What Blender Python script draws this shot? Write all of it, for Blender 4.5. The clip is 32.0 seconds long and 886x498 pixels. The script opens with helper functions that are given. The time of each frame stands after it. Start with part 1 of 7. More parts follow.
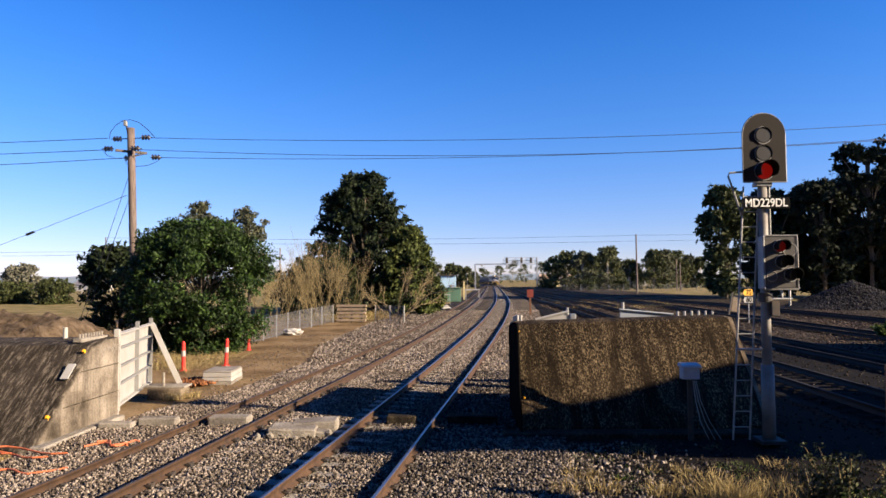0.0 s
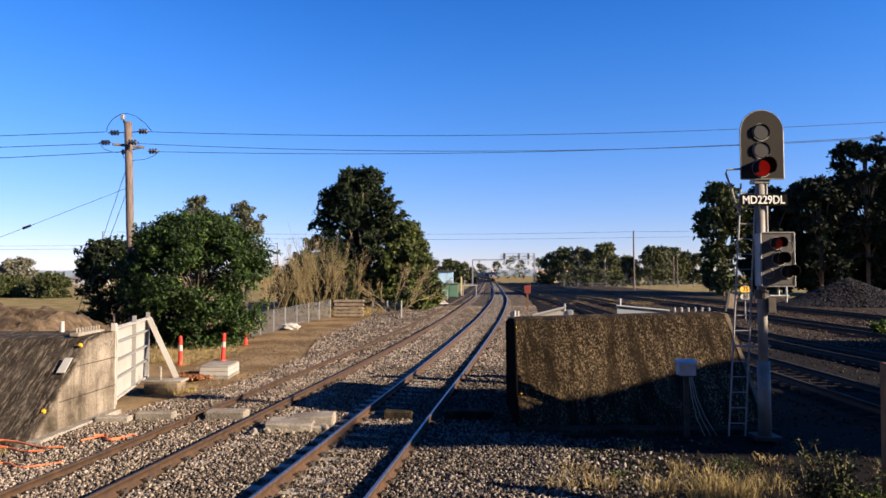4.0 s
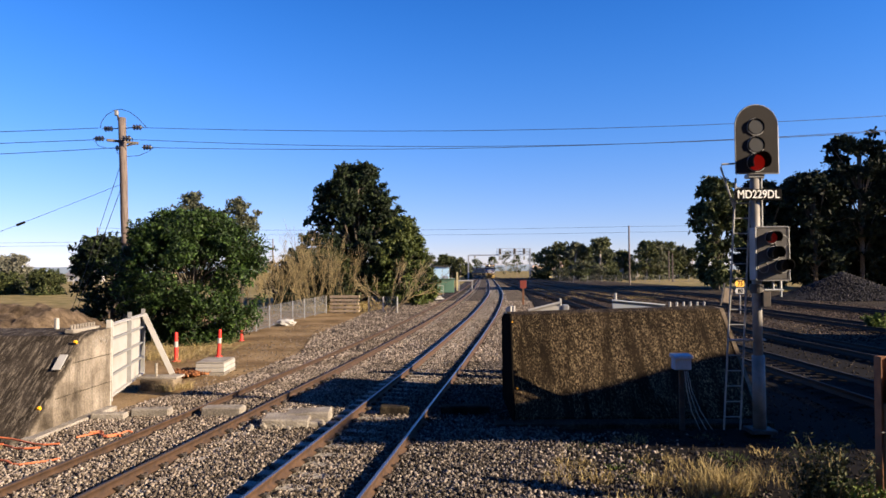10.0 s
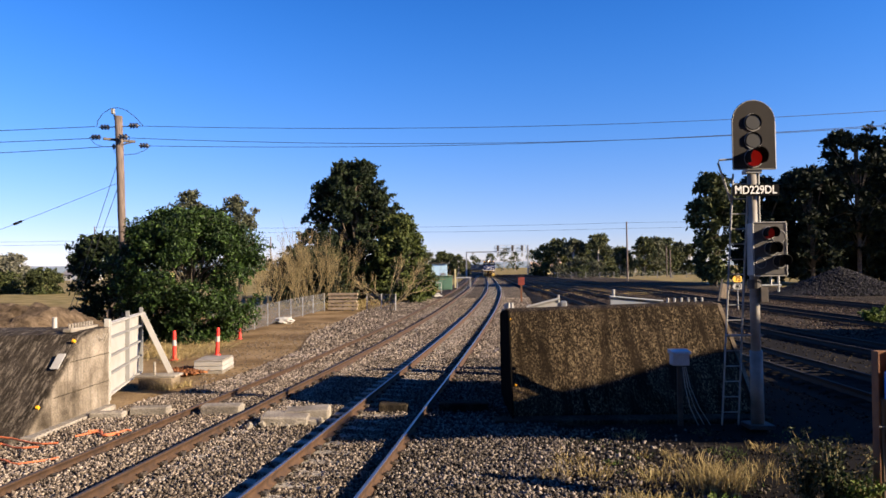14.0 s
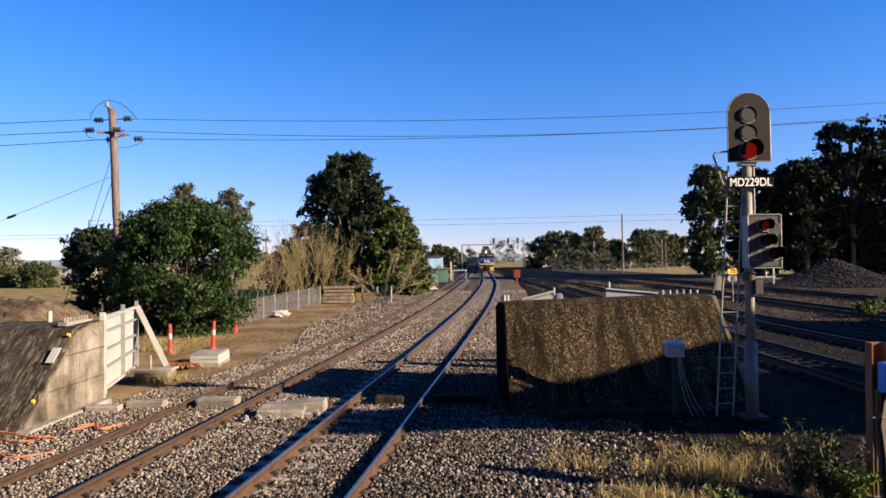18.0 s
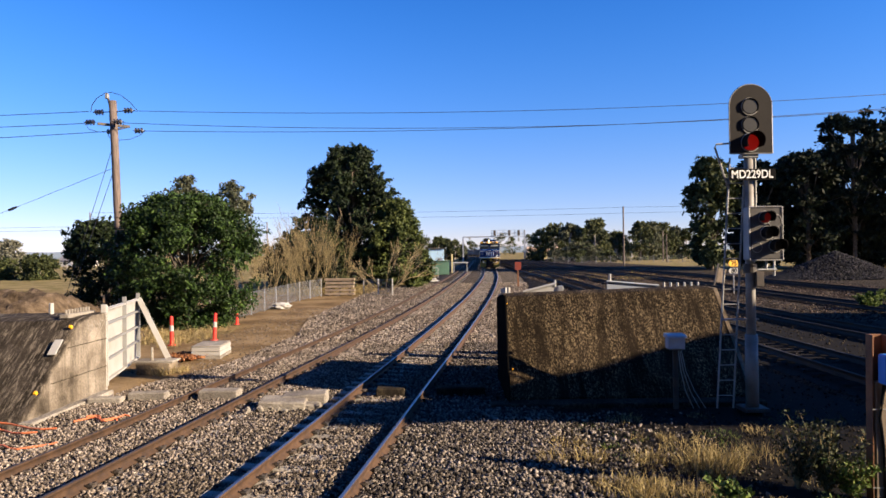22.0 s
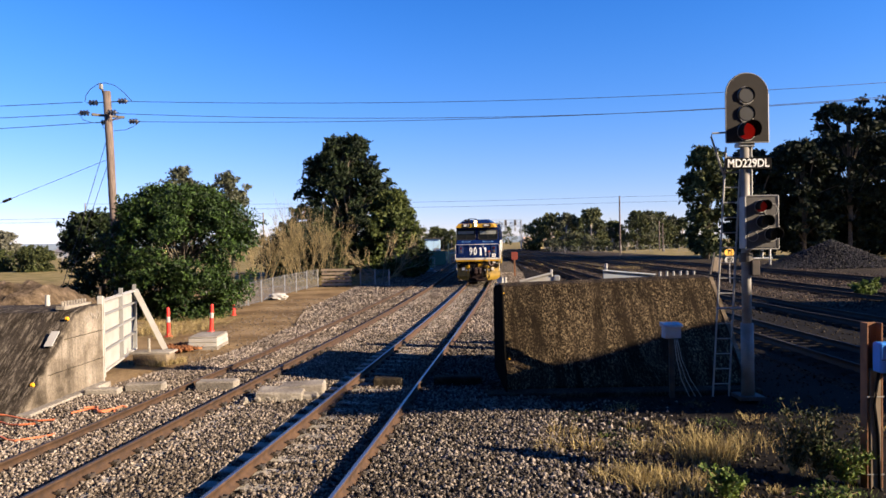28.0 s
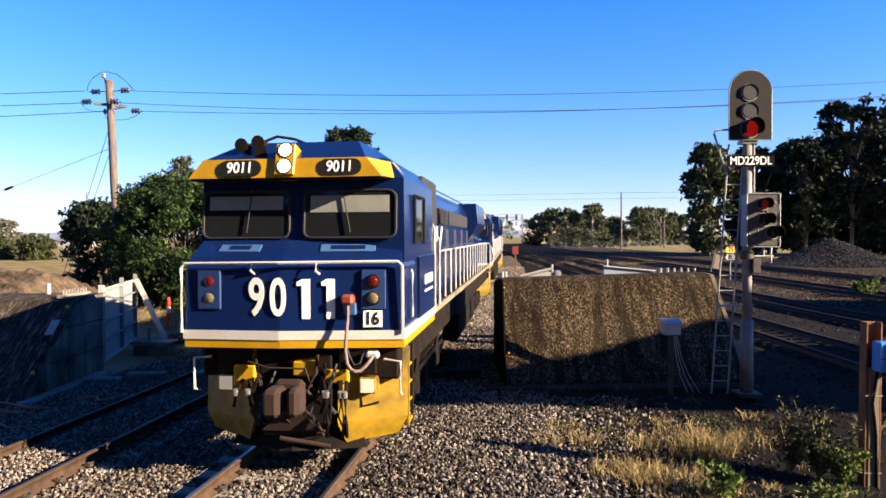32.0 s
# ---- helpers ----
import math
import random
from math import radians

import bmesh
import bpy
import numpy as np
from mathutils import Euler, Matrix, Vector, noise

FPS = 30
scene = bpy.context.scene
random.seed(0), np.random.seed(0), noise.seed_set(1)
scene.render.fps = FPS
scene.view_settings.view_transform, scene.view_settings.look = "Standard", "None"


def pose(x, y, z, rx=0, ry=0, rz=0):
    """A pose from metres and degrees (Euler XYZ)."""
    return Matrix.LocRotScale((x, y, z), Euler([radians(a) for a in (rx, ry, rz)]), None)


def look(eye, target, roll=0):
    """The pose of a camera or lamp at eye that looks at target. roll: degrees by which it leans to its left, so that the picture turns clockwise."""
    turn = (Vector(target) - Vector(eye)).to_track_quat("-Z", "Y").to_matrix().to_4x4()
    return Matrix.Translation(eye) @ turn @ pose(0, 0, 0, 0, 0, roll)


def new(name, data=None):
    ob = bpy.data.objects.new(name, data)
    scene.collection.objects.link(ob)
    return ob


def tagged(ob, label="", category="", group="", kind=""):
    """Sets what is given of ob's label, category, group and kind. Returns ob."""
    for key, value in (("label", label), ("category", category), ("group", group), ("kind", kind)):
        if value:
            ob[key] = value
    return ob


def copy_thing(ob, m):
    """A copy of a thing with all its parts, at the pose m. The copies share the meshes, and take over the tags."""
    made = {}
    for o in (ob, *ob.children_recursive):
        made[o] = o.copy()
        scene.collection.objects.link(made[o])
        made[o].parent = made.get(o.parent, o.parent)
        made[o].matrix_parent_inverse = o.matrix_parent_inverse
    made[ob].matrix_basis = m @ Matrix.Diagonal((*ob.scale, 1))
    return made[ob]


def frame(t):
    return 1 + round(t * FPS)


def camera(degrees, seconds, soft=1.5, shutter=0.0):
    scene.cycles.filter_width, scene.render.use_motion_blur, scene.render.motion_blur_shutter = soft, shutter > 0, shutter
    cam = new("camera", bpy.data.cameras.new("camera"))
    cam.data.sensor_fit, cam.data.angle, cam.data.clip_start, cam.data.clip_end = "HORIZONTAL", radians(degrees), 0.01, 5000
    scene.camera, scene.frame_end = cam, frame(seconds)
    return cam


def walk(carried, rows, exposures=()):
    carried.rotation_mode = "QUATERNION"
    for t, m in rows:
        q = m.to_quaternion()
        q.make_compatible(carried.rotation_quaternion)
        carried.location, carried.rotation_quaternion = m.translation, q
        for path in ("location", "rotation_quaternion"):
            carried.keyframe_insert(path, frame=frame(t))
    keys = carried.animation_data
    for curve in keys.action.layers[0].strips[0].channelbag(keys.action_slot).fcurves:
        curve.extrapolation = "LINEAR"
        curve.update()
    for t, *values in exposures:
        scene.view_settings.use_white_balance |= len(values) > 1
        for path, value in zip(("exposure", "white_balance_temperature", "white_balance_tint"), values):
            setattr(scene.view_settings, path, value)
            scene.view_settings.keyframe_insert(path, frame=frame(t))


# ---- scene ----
cam = camera(66.35, 32.0, soft=1.6)
EYE_Z = 3.032
# seconds, tilt up, lean, turn to the left (degrees) of a hand-held camera that stays in one spot
AIM = [(0, 2.602, -0.428, 1.215), (0.5, 2.678, -0.322, 1.145), (1, 2.662, -0.233, 1.172), (1.5, 2.556, -0.072, 1.188), (2, 2.550, -0.057, 1.068),
       (2.5, 2.378, -0.149, 0.984), (3, 2.315, -0.229, 0.966), (3.5, 2.284, -0.181, 1.032), (5.5, 2.072, -0.145, 0.888), (6, 2.078, -0.171, 0.916),
       (6.5, 2.049, -0.323, 0.776), (7, 1.934, -0.429, 0.695), (7.5, 1.992, -0.439, 0.671), (8, 2.016, -0.400, 0.741), (8.5, 1.933, -0.434, 0.678),
       (9, 1.888, -0.364, 0.654), (9.5, 1.825, -0.450, 0.665), (10, 1.833, -0.382, 0.648), (10.5, 1.721, -0.431, 0.673), (11, 1.673, -0.438, 0.620),
       (11.5, 1.610, -0.588, 0.617), (12, 1.557, -0.616, 0.670), (12.5, 1.458, -0.729, 0.720), (13, 1.536, -0.557, 0.596),
       (13.5, 1.607, -0.538, 0.502), (14, 1.585, -0.677, 0.476), (14.5, 1.568, -0.665, 0.599), (16.5, 1.292, -0.745, 0.366),
       (17, 1.177, -0.803, 0.281), (17.5, 1.120, -0.777, 0.201), (18, 0.975, -0.809, 0.123), (18.5, 0.868, -0.888, 0.128),
       (19, 0.887, -0.907, 0.121), (19.5, 0.729, -0.943, 0.107), (20, 0.447, -0.924, 0.064), (20.5, 0.421, -0.877, 0.043),
       (21, 0.415, -0.871, 0.019), (21.5, 0.411, -0.860, 0.167), (22, 0.315, -0.808, 0.215), (22.5, 0.308, -0.931, 0.177),
       (23, 0.242, -0.774, 0.190), (23.5, 0.079, -0.817, 0.181), (24, 0.096, -0.774, 0.148), (24.5, -0.027, -0.680, 0.097),
       (25, -0.018, -1.016, 0.001), (25.5, -0.091, -1.027, -0.003), (27.5, -0.424, -0.951, -0.062), (28, -0.525, -1.025, -0.061),
       (28.5, -0.459, -1.037, 0.003), (29, -0.584, -1.047, 0.070), (29.5, -0.569, -0.933, 0.068), (30, -0.701, -0.733, 0.063),
       (30.5, -0.858, -0.534, -0.057), (31, -0.941, -0.463, -0.098), (31.5, -1.031, -0.244, -0.164), (32, -1.060, -0.280, 0.021),]
walk(cam, [(t, pose(0, 0, EYE_Z, 0, 0, turn) @ pose(0, 0, 0, 90 + tilt) @ pose(0, 0, 0, 0, 0, lean)) for t, tilt, lean, turn in AIM],
     exposures=[(0, 1.6), (20, 1.62), (25, 1.72), (30, 1.74), (31, 1.98), (32, 2.1)])

# ---- world and sun ----
SUN_ELEV, SUN_BACK = 21.2, 20.0      # the sun stands low to the side, 20 degrees behind the camera
world = bpy.data.worlds.new("sky")
scene.world = world
world.use_nodes = True
wn, wl = world.node_tree.nodes, world.node_tree.links
wn.clear()
sky = wn.new("ShaderNodeTexSky")
sky.sky_type, sky.sun_disc = "NISHITA", False
sky.sun_elevation, sky.sun_rotation = radians(SUN_ELEV), radians(90 + SUN_BACK)
sky.altitude, sky.air_density, sky.dust_density, sky.ozone_density = 30, 0.8, 0.0, 1.5
bg = wn.new("ShaderNodeBackground")
bg.inputs["Strength"].default_value = 0.0425
clear = wn.new("ShaderNodeMix")      # the deep, clean blue of a dry winter sky
clear.data_type, clear.blend_type = "RGBA", "MULTIPLY"
clear.inputs[0].default_value = 1.0
way = wn.new("ShaderNodeTexCoord")
split = wn.new("ShaderNodeSeparateXYZ")
depth = wn.new("ShaderNodeValToRGB")    # pale over the horizon, deeper blue higher up
de = depth.color_ramp.elements
de.new(0.5)
de.new(0.7)
for el, (at, tint) in zip(de, ((0.0, (0.50, 0.405, 0.56)), (0.19, (0.245, 0.48, 0.80)), (0.40, (0.10, 0.455, 0.98)), (0.95, (0.05, 0.22, 0.56)))):
    el.position, el.color = at, (*tint, 1)
depth.color_ramp.interpolation = "B_SPLINE"
twice = wn.new("ShaderNodeMix")
twice.data_type, twice.blend_type = "RGBA", "MULTIPLY"
twice.clamp_result = False
twice.inputs[0].default_value, twice.inputs[7].default_value = 1.0, (2, 2, 2, 1)
wl.new(way.outputs["Generated"], split.inputs[0])
wl.new(split.outputs[2], depth.inputs[0])
wl.new(depth.outputs[0], twice.inputs[6])
wl.new(twice.outputs[2], clear.inputs[7])
wo = wn.new("ShaderNodeOutputWorld")
wl.new(sky.outputs[0], clear.inputs[6])
wl.new(clear.outputs[2], bg.inputs["Color"])
wl.new(bg.outputs[0], wo.inputs["Surface"])
sun = new("sun", bpy.data.lights.new("sun", "SUN"))
sun.data.energy, sun.data.angle, sun.data.color = 4.6, radians(0.5), (1.0, 0.80, 0.57)
sb, se = radians(SUN_BACK), radians(SUN_ELEV)
sun.matrix_world = look((60, -20, 40), (60 - math.cos(sb) * math.cos(se), -20 + math.sin(sb) * math.cos(se), 40 - math.sin(se)))

# ---- small helpers ----


def part(name, bm, material, parent=None, label="", smooth=False):
    me = bpy.data.meshes.new(name)
    if smooth:
        for f in bm.faces:
            f.smooth = True
    bm.to_mesh(me)
    bm.free()
    me.materials.append(material)
    ob = new(name, me)
    if parent is not None:
        ob.parent = parent
    if label:
        ob["label"] = label
    return ob


def holder(name, m, label, category, group="", kind=""):
    ob = new(name)
    ob.empty_display_size = 0.2
    ob.matrix_world = m
    return tagged(ob, label, category, group, kind)


def box(bm, x0, x1, y0, y1, z0, z1, bevel=0.0, m=None):
    """An axis-aligned block, with its edges bevelled, added to bm."""
    v = bmesh.ops.create_cube(bm, size=1.0)["verts"]
    bmesh.ops.transform(bm, matrix=Matrix.Translation(((x0 + x1) / 2, (y0 + y1) / 2, (z0 + z1) / 2)) @ Matrix.Diagonal((x1 - x0, y1 - y0, z1 - z0, 1)), verts=v)
    if bevel:
        edges = list({e for p in v for e in p.link_edges})
        made = bmesh.ops.bevel(bm, geom=edges, offset=bevel, segments=1, affect="EDGES")
        v = list({p for f in made["faces"] for p in f.verts} | {p for p in v if p.is_valid})
    if m is not None:
        bmesh.ops.transform(bm, matrix=m, verts=v)
    return bm


def block(x0, x1, y0, y1, z0, z1, bevel=0.0, m=None):
    return box(bmesh.new(), x0, x1, y0, y1, z0, z1, bevel, m)


def rod(bm, a, b, r0, r1=None, seg=8):
    """A round bar from a to b, tapered from r0 to r1."""
    a, b = Vector(a), Vector(b)
    d = b - a
    m = Matrix.Translation((a + b) / 2) @ d.to_track_quat("Z", "Y").to_matrix().to_4x4()
    bmesh.ops.create_cone(bm, cap_ends=True, segments=seg, radius1=r0, radius2=r0 if r1 is None else r1, depth=d.length, matrix=m)
    return bm


def rods(pairs, r, seg=8):
    bm = bmesh.new()
    for a, b in pairs:
        rod(bm, a, b, r, None, seg)
    return bm


def tube(bm, pts, r, seg=6):
    """A bent tube along pts."""
    pts = [Vector(p) for p in pts]
    rings = []
    for i, p in enumerate(pts):
        d = (pts[min(i + 1, len(pts) - 1)] - pts[max(i - 1, 0)]).normalized()
        q = d.to_track_quat("Z", "Y")
        rings.append([bm.verts.new(p + q @ Vector((r * math.cos(6.2832 * k / seg), r * math.sin(6.2832 * k / seg), 0))) for k in range(seg)])
    for a, b in zip(rings, rings[1:]):
        for k in range(seg):
            bm.faces.new((a[k], a[(k + 1) % seg], b[(k + 1) % seg], b[k]))
    bm.faces.new(rings[0][::-1])
    bm.faces.new(rings[-1])
    return bm


def prism(outline, y0, y1, axis="y"):
    """An outline of (a, z) pairs drawn out along y (or along x)."""
    bm = bmesh.new()
    mk = (lambda a, z, c: (a, c, z)) if axis == "y" else (lambda a, z, c: (c, a, z))
    lo = [bm.verts.new(mk(a, z, y0)) for a, z in outline]
    hi = [bm.verts.new(mk(a, z, y1)) for a, z in outline]
    n = len(outline)
    bm.faces.new(lo)
    bm.faces.new(hi[::-1])
    for i in range(n):
        bm.faces.new((lo[i], lo[(i + 1) % n], hi[(i + 1) % n], hi[i]))
    bmesh.ops.recalc_face_normals(bm, faces=bm.faces)
    return bm


def lettering(name, text, size, material, m, parent, depth=0.004, wide=1.0, bold=0.003):
    cu = bpy.data.curves.new(name, "FONT")
    cu.offset = bold
    cu.body, cu.size, cu.extrude, cu.align_x, cu.align_y = text, size, depth, "CENTER", "CENTER"
    tmp = new(name, cu)
    dg = bpy.context.evaluated_depsgraph_get()
    me = bpy.data.meshes.new_from_object(tmp.evaluated_get(dg))
    bpy.data.objects.remove(tmp)
    me.transform(m @ Matrix.Diagonal((wide, 1, 1, 1)))
    me.materials.clear()
    me.materials.append(material)
    ob = new(name, me)
    ob.parent = parent
    return ob


def raw_mesh(name, verts, faces, material, smooth=False):
    """A mesh from numpy arrays of corners and of triangles or quads."""
    me = bpy.data.meshes.new(name)
    k = faces.shape[1]
    me.vertices.add(len(verts))
    me.vertices.foreach_set("co", np.ascontiguousarray(verts, dtype=np.float32).ravel())
    me.loops.add(faces.size)
    me.loops.foreach_set("vertex_index", np.ascontiguousarray(faces, dtype=np.int32).ravel())
    me.polygons.add(len(faces))
    me.polygons.foreach_set("loop_start", np.arange(0, faces.size, k, dtype=np.int32))
    if smooth:
        me.polygons.foreach_set("use_smooth", np.ones(len(faces), dtype=bool))
    me.update(calc_edges=True)
    me.materials.append(material)
    return new(name, me)


# ---- the plan ----


def rise(y):
    """The formation climbs half a metre between 25 and 75 m from the camera."""
    s = min(max((y - 25) / 50, 0), 1)
    return 0.5 * s * s * (3 - 2 * s)


LINE_B = [(-60, -11.3), (-30, -7.3), (0, -3.22), (8.3, -2.15), (12.1, -1.67), (15.6, -1.25), (21, -0.58), (26.7, 0.1), (36, 1.2), (46, 2.35), (59, 3.65), (72, 4.75),
          (90, 5.9), (121, 7.6), (160, 9.6), (210, 12.1), (251, 14.2), (300, 16.6), (343, 18.3), (380, 17.6), (430, 12), (480, 1), (540, -20), (620, -56), (720, -110), (900, -215)]


def smooth_line(rows):
    """Catmull-Rom samples of (y, x) rows, as an array of y, x and length."""
    ys, xs = zip(*rows)
    out = []
    n = len(rows)
    for i in range(n - 1):
        p0, p1, p2, p3 = rows[max(i - 1, 0)], rows[i], rows[i + 1], rows[min(i + 2, n - 1)]
        s0 = (p2[1] - p0[1]) / (p2[0] - p0[0])
        s1 = (p3[1] - p1[1]) / (p3[0] - p1[0])
        h = p2[0] - p1[0]
        steps = max(2, int(h / 1.5))
        for k in range(steps):
            u = k / steps
            x = (2 * u ** 3 - 3 * u ** 2 + 1) * p1[1] + (u ** 3 - 2 * u ** 2 + u) * h * s0 + (-2 * u ** 3 + 3 * u ** 2) * p2[1] + (u ** 3 - u ** 2) * h * s1
            out.append((p1[0] + u * h, x))
    out.append(rows[-1])
    a = np.array(out)
    length = np.concatenate([[0], np.cumsum(np.hypot(np.diff(a[:, 0]), np.diff(a[:, 1])))])
    return np.column_stack([a, length])


TRACK_B = smooth_line(LINE_B)


def offset_line(line, d):
    """A line beside another one, d metres to its right."""
    t = np.gradient(line[:, 1], line[:, 0])
    n = np.sqrt(1 + t * t)
    y, x = line[:, 0] - d * t / n, line[:, 1] + d / n
    length = np.concatenate([[0], np.cumsum(np.hypot(np.diff(y), np.diff(x)))])
    return np.column_stack([y, x, length])


TRACK_A = offset_line(TRACK_B, -3.8)


def on_line(line, s):
    return np.interp(s, line[:, 2], line[:, 1]), np.interp(s, line[:, 2], line[:, 0])

# ---- materials ----


class Nodes:
    """A node material being put together."""

    def __init__(self, name, rough=0.8, metal=0.0, world_space=True):
        self.mat = bpy.data.materials.new(name)
        self.mat.use_nodes = True
        self.t = self.mat.node_tree
        self.b = self.t.nodes["Principled BSDF"]
        self.b.inputs["Roughness"].default_value = rough
        self.b.inputs["Metallic"].default_value = metal
        if rough >= 0.85:
            self.b.inputs["Specular IOR Level"].default_value = 0.06
        if world_space:
            self.co = self.t.nodes.new("ShaderNodeNewGeometry").outputs["Position"]
        else:
            self.co = self.t.nodes.new("ShaderNodeTexCoord").outputs["Object"]

    def link(self, a, b):
        self.t.links.new(a, b)

    def noise(self, scale, detail=4, stretch=None, rough=0.55):
        n = self.t.nodes.new("ShaderNodeTexNoise")
        n.inputs["Scale"].default_value, n.inputs["Detail"].default_value, n.inputs["Roughness"].default_value = scale, detail, rough
        co = self.co
        if stretch:
            mp = self.t.nodes.new("ShaderNodeMapping")
            mp.inputs["Scale"].default_value = stretch
            self.link(co, mp.inputs[0])
            co = mp.outputs[0]
        self.link(co, n.inputs["Vector"])
        return n.outputs["Fac"]

    def cells(self, scale, out="Color"):
        n = self.t.nodes.new("ShaderNodeTexVoronoi")
        n.inputs["Scale"].default_value = scale
        self.link(self.co, n.inputs["Vector"])
        return n.outputs[out]

    def ramp(self, fac, *stops):
        r = self.t.nodes.new("ShaderNodeValToRGB")
        e = r.color_ramp.elements
        while len(e) < len(stops):
            e.new(0.5)
        for el, (pos, col) in zip(e, stops):
            el.position, el.color = pos, (*col, 1) if len(col) == 3 else col
        self.link(fac, r.inputs[0])
        return r.outputs[0]

    def mix(self, fac, a, b, mode="MIX"):
        m = self.t.nodes.new("ShaderNodeMix")
        m.data_type, m.blend_type = "RGBA", mode
        for sock, v in ((m.inputs["Factor"], fac), (m.inputs[6], a), (m.inputs[7], b)):
            if isinstance(v, bpy.types.NodeSocket):
                self.link(v, sock)
            elif isinstance(v, (int, float)):
                sock.default_value = v
            else:
                sock.default_value = (*v, 1)
        return m.outputs[2]

    def island(self):
        return self.t.nodes.new("ShaderNodeNewGeometry").outputs["Random Per Island"]

    def chance(self):
        return self.t.nodes.new("ShaderNodeObjectInfo").outputs["Random"]

    def up(self):
        g = self.t.nodes.new("ShaderNodeNewGeometry")
        s = self.t.nodes.new("ShaderNodeSeparateXYZ")
        self.link(g.outputs["Normal"], s.inputs[0])
        return s.outputs[2]

    def color(self, c):
        if isinstance(c, bpy.types.NodeSocket):
            self.link(c, self.b.inputs["Base Color"])
        else:
            self.b.inputs["Base Color"].default_value = (*c, 1)
        return self

    def bump(self, fac, strength=0.4, dist=0.02):
        b = self.t.nodes.new("ShaderNodeBump")
        b.inputs["Strength"].default_value, b.inputs["Distance"].default_value = strength, dist
        self.link(fac, b.inputs["Height"])
        self.link(b.outputs[0], self.b.inputs["Normal"])
        return self

    def rough(self, fac, lo, hi):
        self.link(self.ramp(fac, (0.3, (lo,) * 3), (0.7, (hi,) * 3)), self.b.inputs["Roughness"])
        return self


def worn(name, base, dirt, scale=3.0, rough=0.6, metal=0.0, amount=0.6, grain=60, bump=0.15, world_space=True, stretch=None, shine=0.5):
    """Paint or metal with dirt in large patches and a fine grain."""
    n = Nodes(name, rough, metal, world_space)
    big = n.ramp(n.noise(scale, 6, stretch), (0.42, (0, 0, 0)), (0.75, (amount,) * 3))
    fine = n.noise(grain, 3)
    c = n.mix(big, base, dirt)
    c = n.mix(0.25, c, n.ramp(fine, (0.3, (0.55,) * 3), (0.7, (1.0,) * 3)), "MULTIPLY")
    n.color(c).bump(fine, bump, 0.004)
    n.b.inputs["Specular IOR Level"].default_value = shine
    return n.mat


def lamp_glow(name, color, strength):
    n = Nodes(name, 0.3)
    n.color(color)
    n.b.inputs["Emission Color"].default_value = (*color, 1)
    n.b.inputs["Emission Strength"].default_value = strength
    return n.mat


def make_ground():
    n = Nodes("earth_and_grass", 0.95)
    big, mid, fine = n.noise(0.035, 5), n.noise(0.5, 6), n.noise(9, 6)
    soil = n.ramp(mid, (0.3, (0.10, 0.064, 0.031)), (0.5, (0.20, 0.136, 0.07)), (0.72, (0.30, 0.215, 0.12)))
    grass = n.ramp(mid, (0.3, (0.10, 0.095, 0.03)), (0.5, (0.22, 0.175, 0.075)), (0.72, (0.36, 0.27, 0.13)))
    far = n.t.nodes.new("ShaderNodeSeparateXYZ")
    n.link(n.co, far.inputs[0])
    edge = n.t.nodes.new("ShaderNodeMath")
    edge.operation = "MULTIPLY_ADD"
    n.link(big, edge.inputs[0])
    edge.inputs[1].default_value = 90.0
    n.link(far.outputs[1], edge.inputs[2])
    meadow = n.ramp(edge.outputs[0], (0.0, (0, 0, 0)), (1.0, (1, 1, 1)))
    scale = n.t.nodes.new("ShaderNodeMapRange")
    n.link(edge.outputs[0], scale.inputs[0])
    scale.inputs[1].default_value, scale.inputs[2].default_value = 92, 112
    c = n.mix(scale.outputs[0], soil, grass)
    c = n.mix(0.5, c, n.ramp(fine, (0.3, (0.5,) * 3), (0.7, (1.1,) * 3)), "MULTIPLY")
    n.color(c).bump(fine, 0.7, 0.06)
    return n.mat


def make_bed(name, k=1.0):
    n = Nodes(name, 0.95)
    c = n.ramp(n.cells(22), (0.1, (0.02 * k, 0.017 * k, 0.014 * k)), (0.5, (0.06 * k, 0.05 * k, 0.04 * k)), (0.9, (0.13 * k, 0.108 * k, 0.088 * k)))
    c = n.mix(n.ramp(n.noise(0.6, 5), (0.4, (0, 0, 0)), (0.7, (0.5,) * 3)), c, (0.13 * k, 0.108 * k, 0.085 * k))
    n.color(c).bump(n.cells(22, "Distance"), 1.0, 0.05)
    return n.mat


def make_stone(name, lo, mid, hi):
    n = Nodes(name, 0.9)
    c = n.ramp(n.island(), (0.0, lo), (0.5, mid), (1.0, hi))
    c = n.mix(0.45, c, n.ramp(n.noise(45, 4), (0.3, (0.55,) * 3), (0.7, (1.1,) * 3)), "MULTIPLY")
    c = n.mix(n.ramp(n.noise(0.4, 5), (0.42, (0, 0, 0)), (0.62, (0.7,) * 3)), c, n.mix(1.0, c, (0.62, 0.60, 0.55), "MULTIPLY"))
    n.color(c).bump(n.noise(80, 3), 0.3, 0.004)
    return n.mat


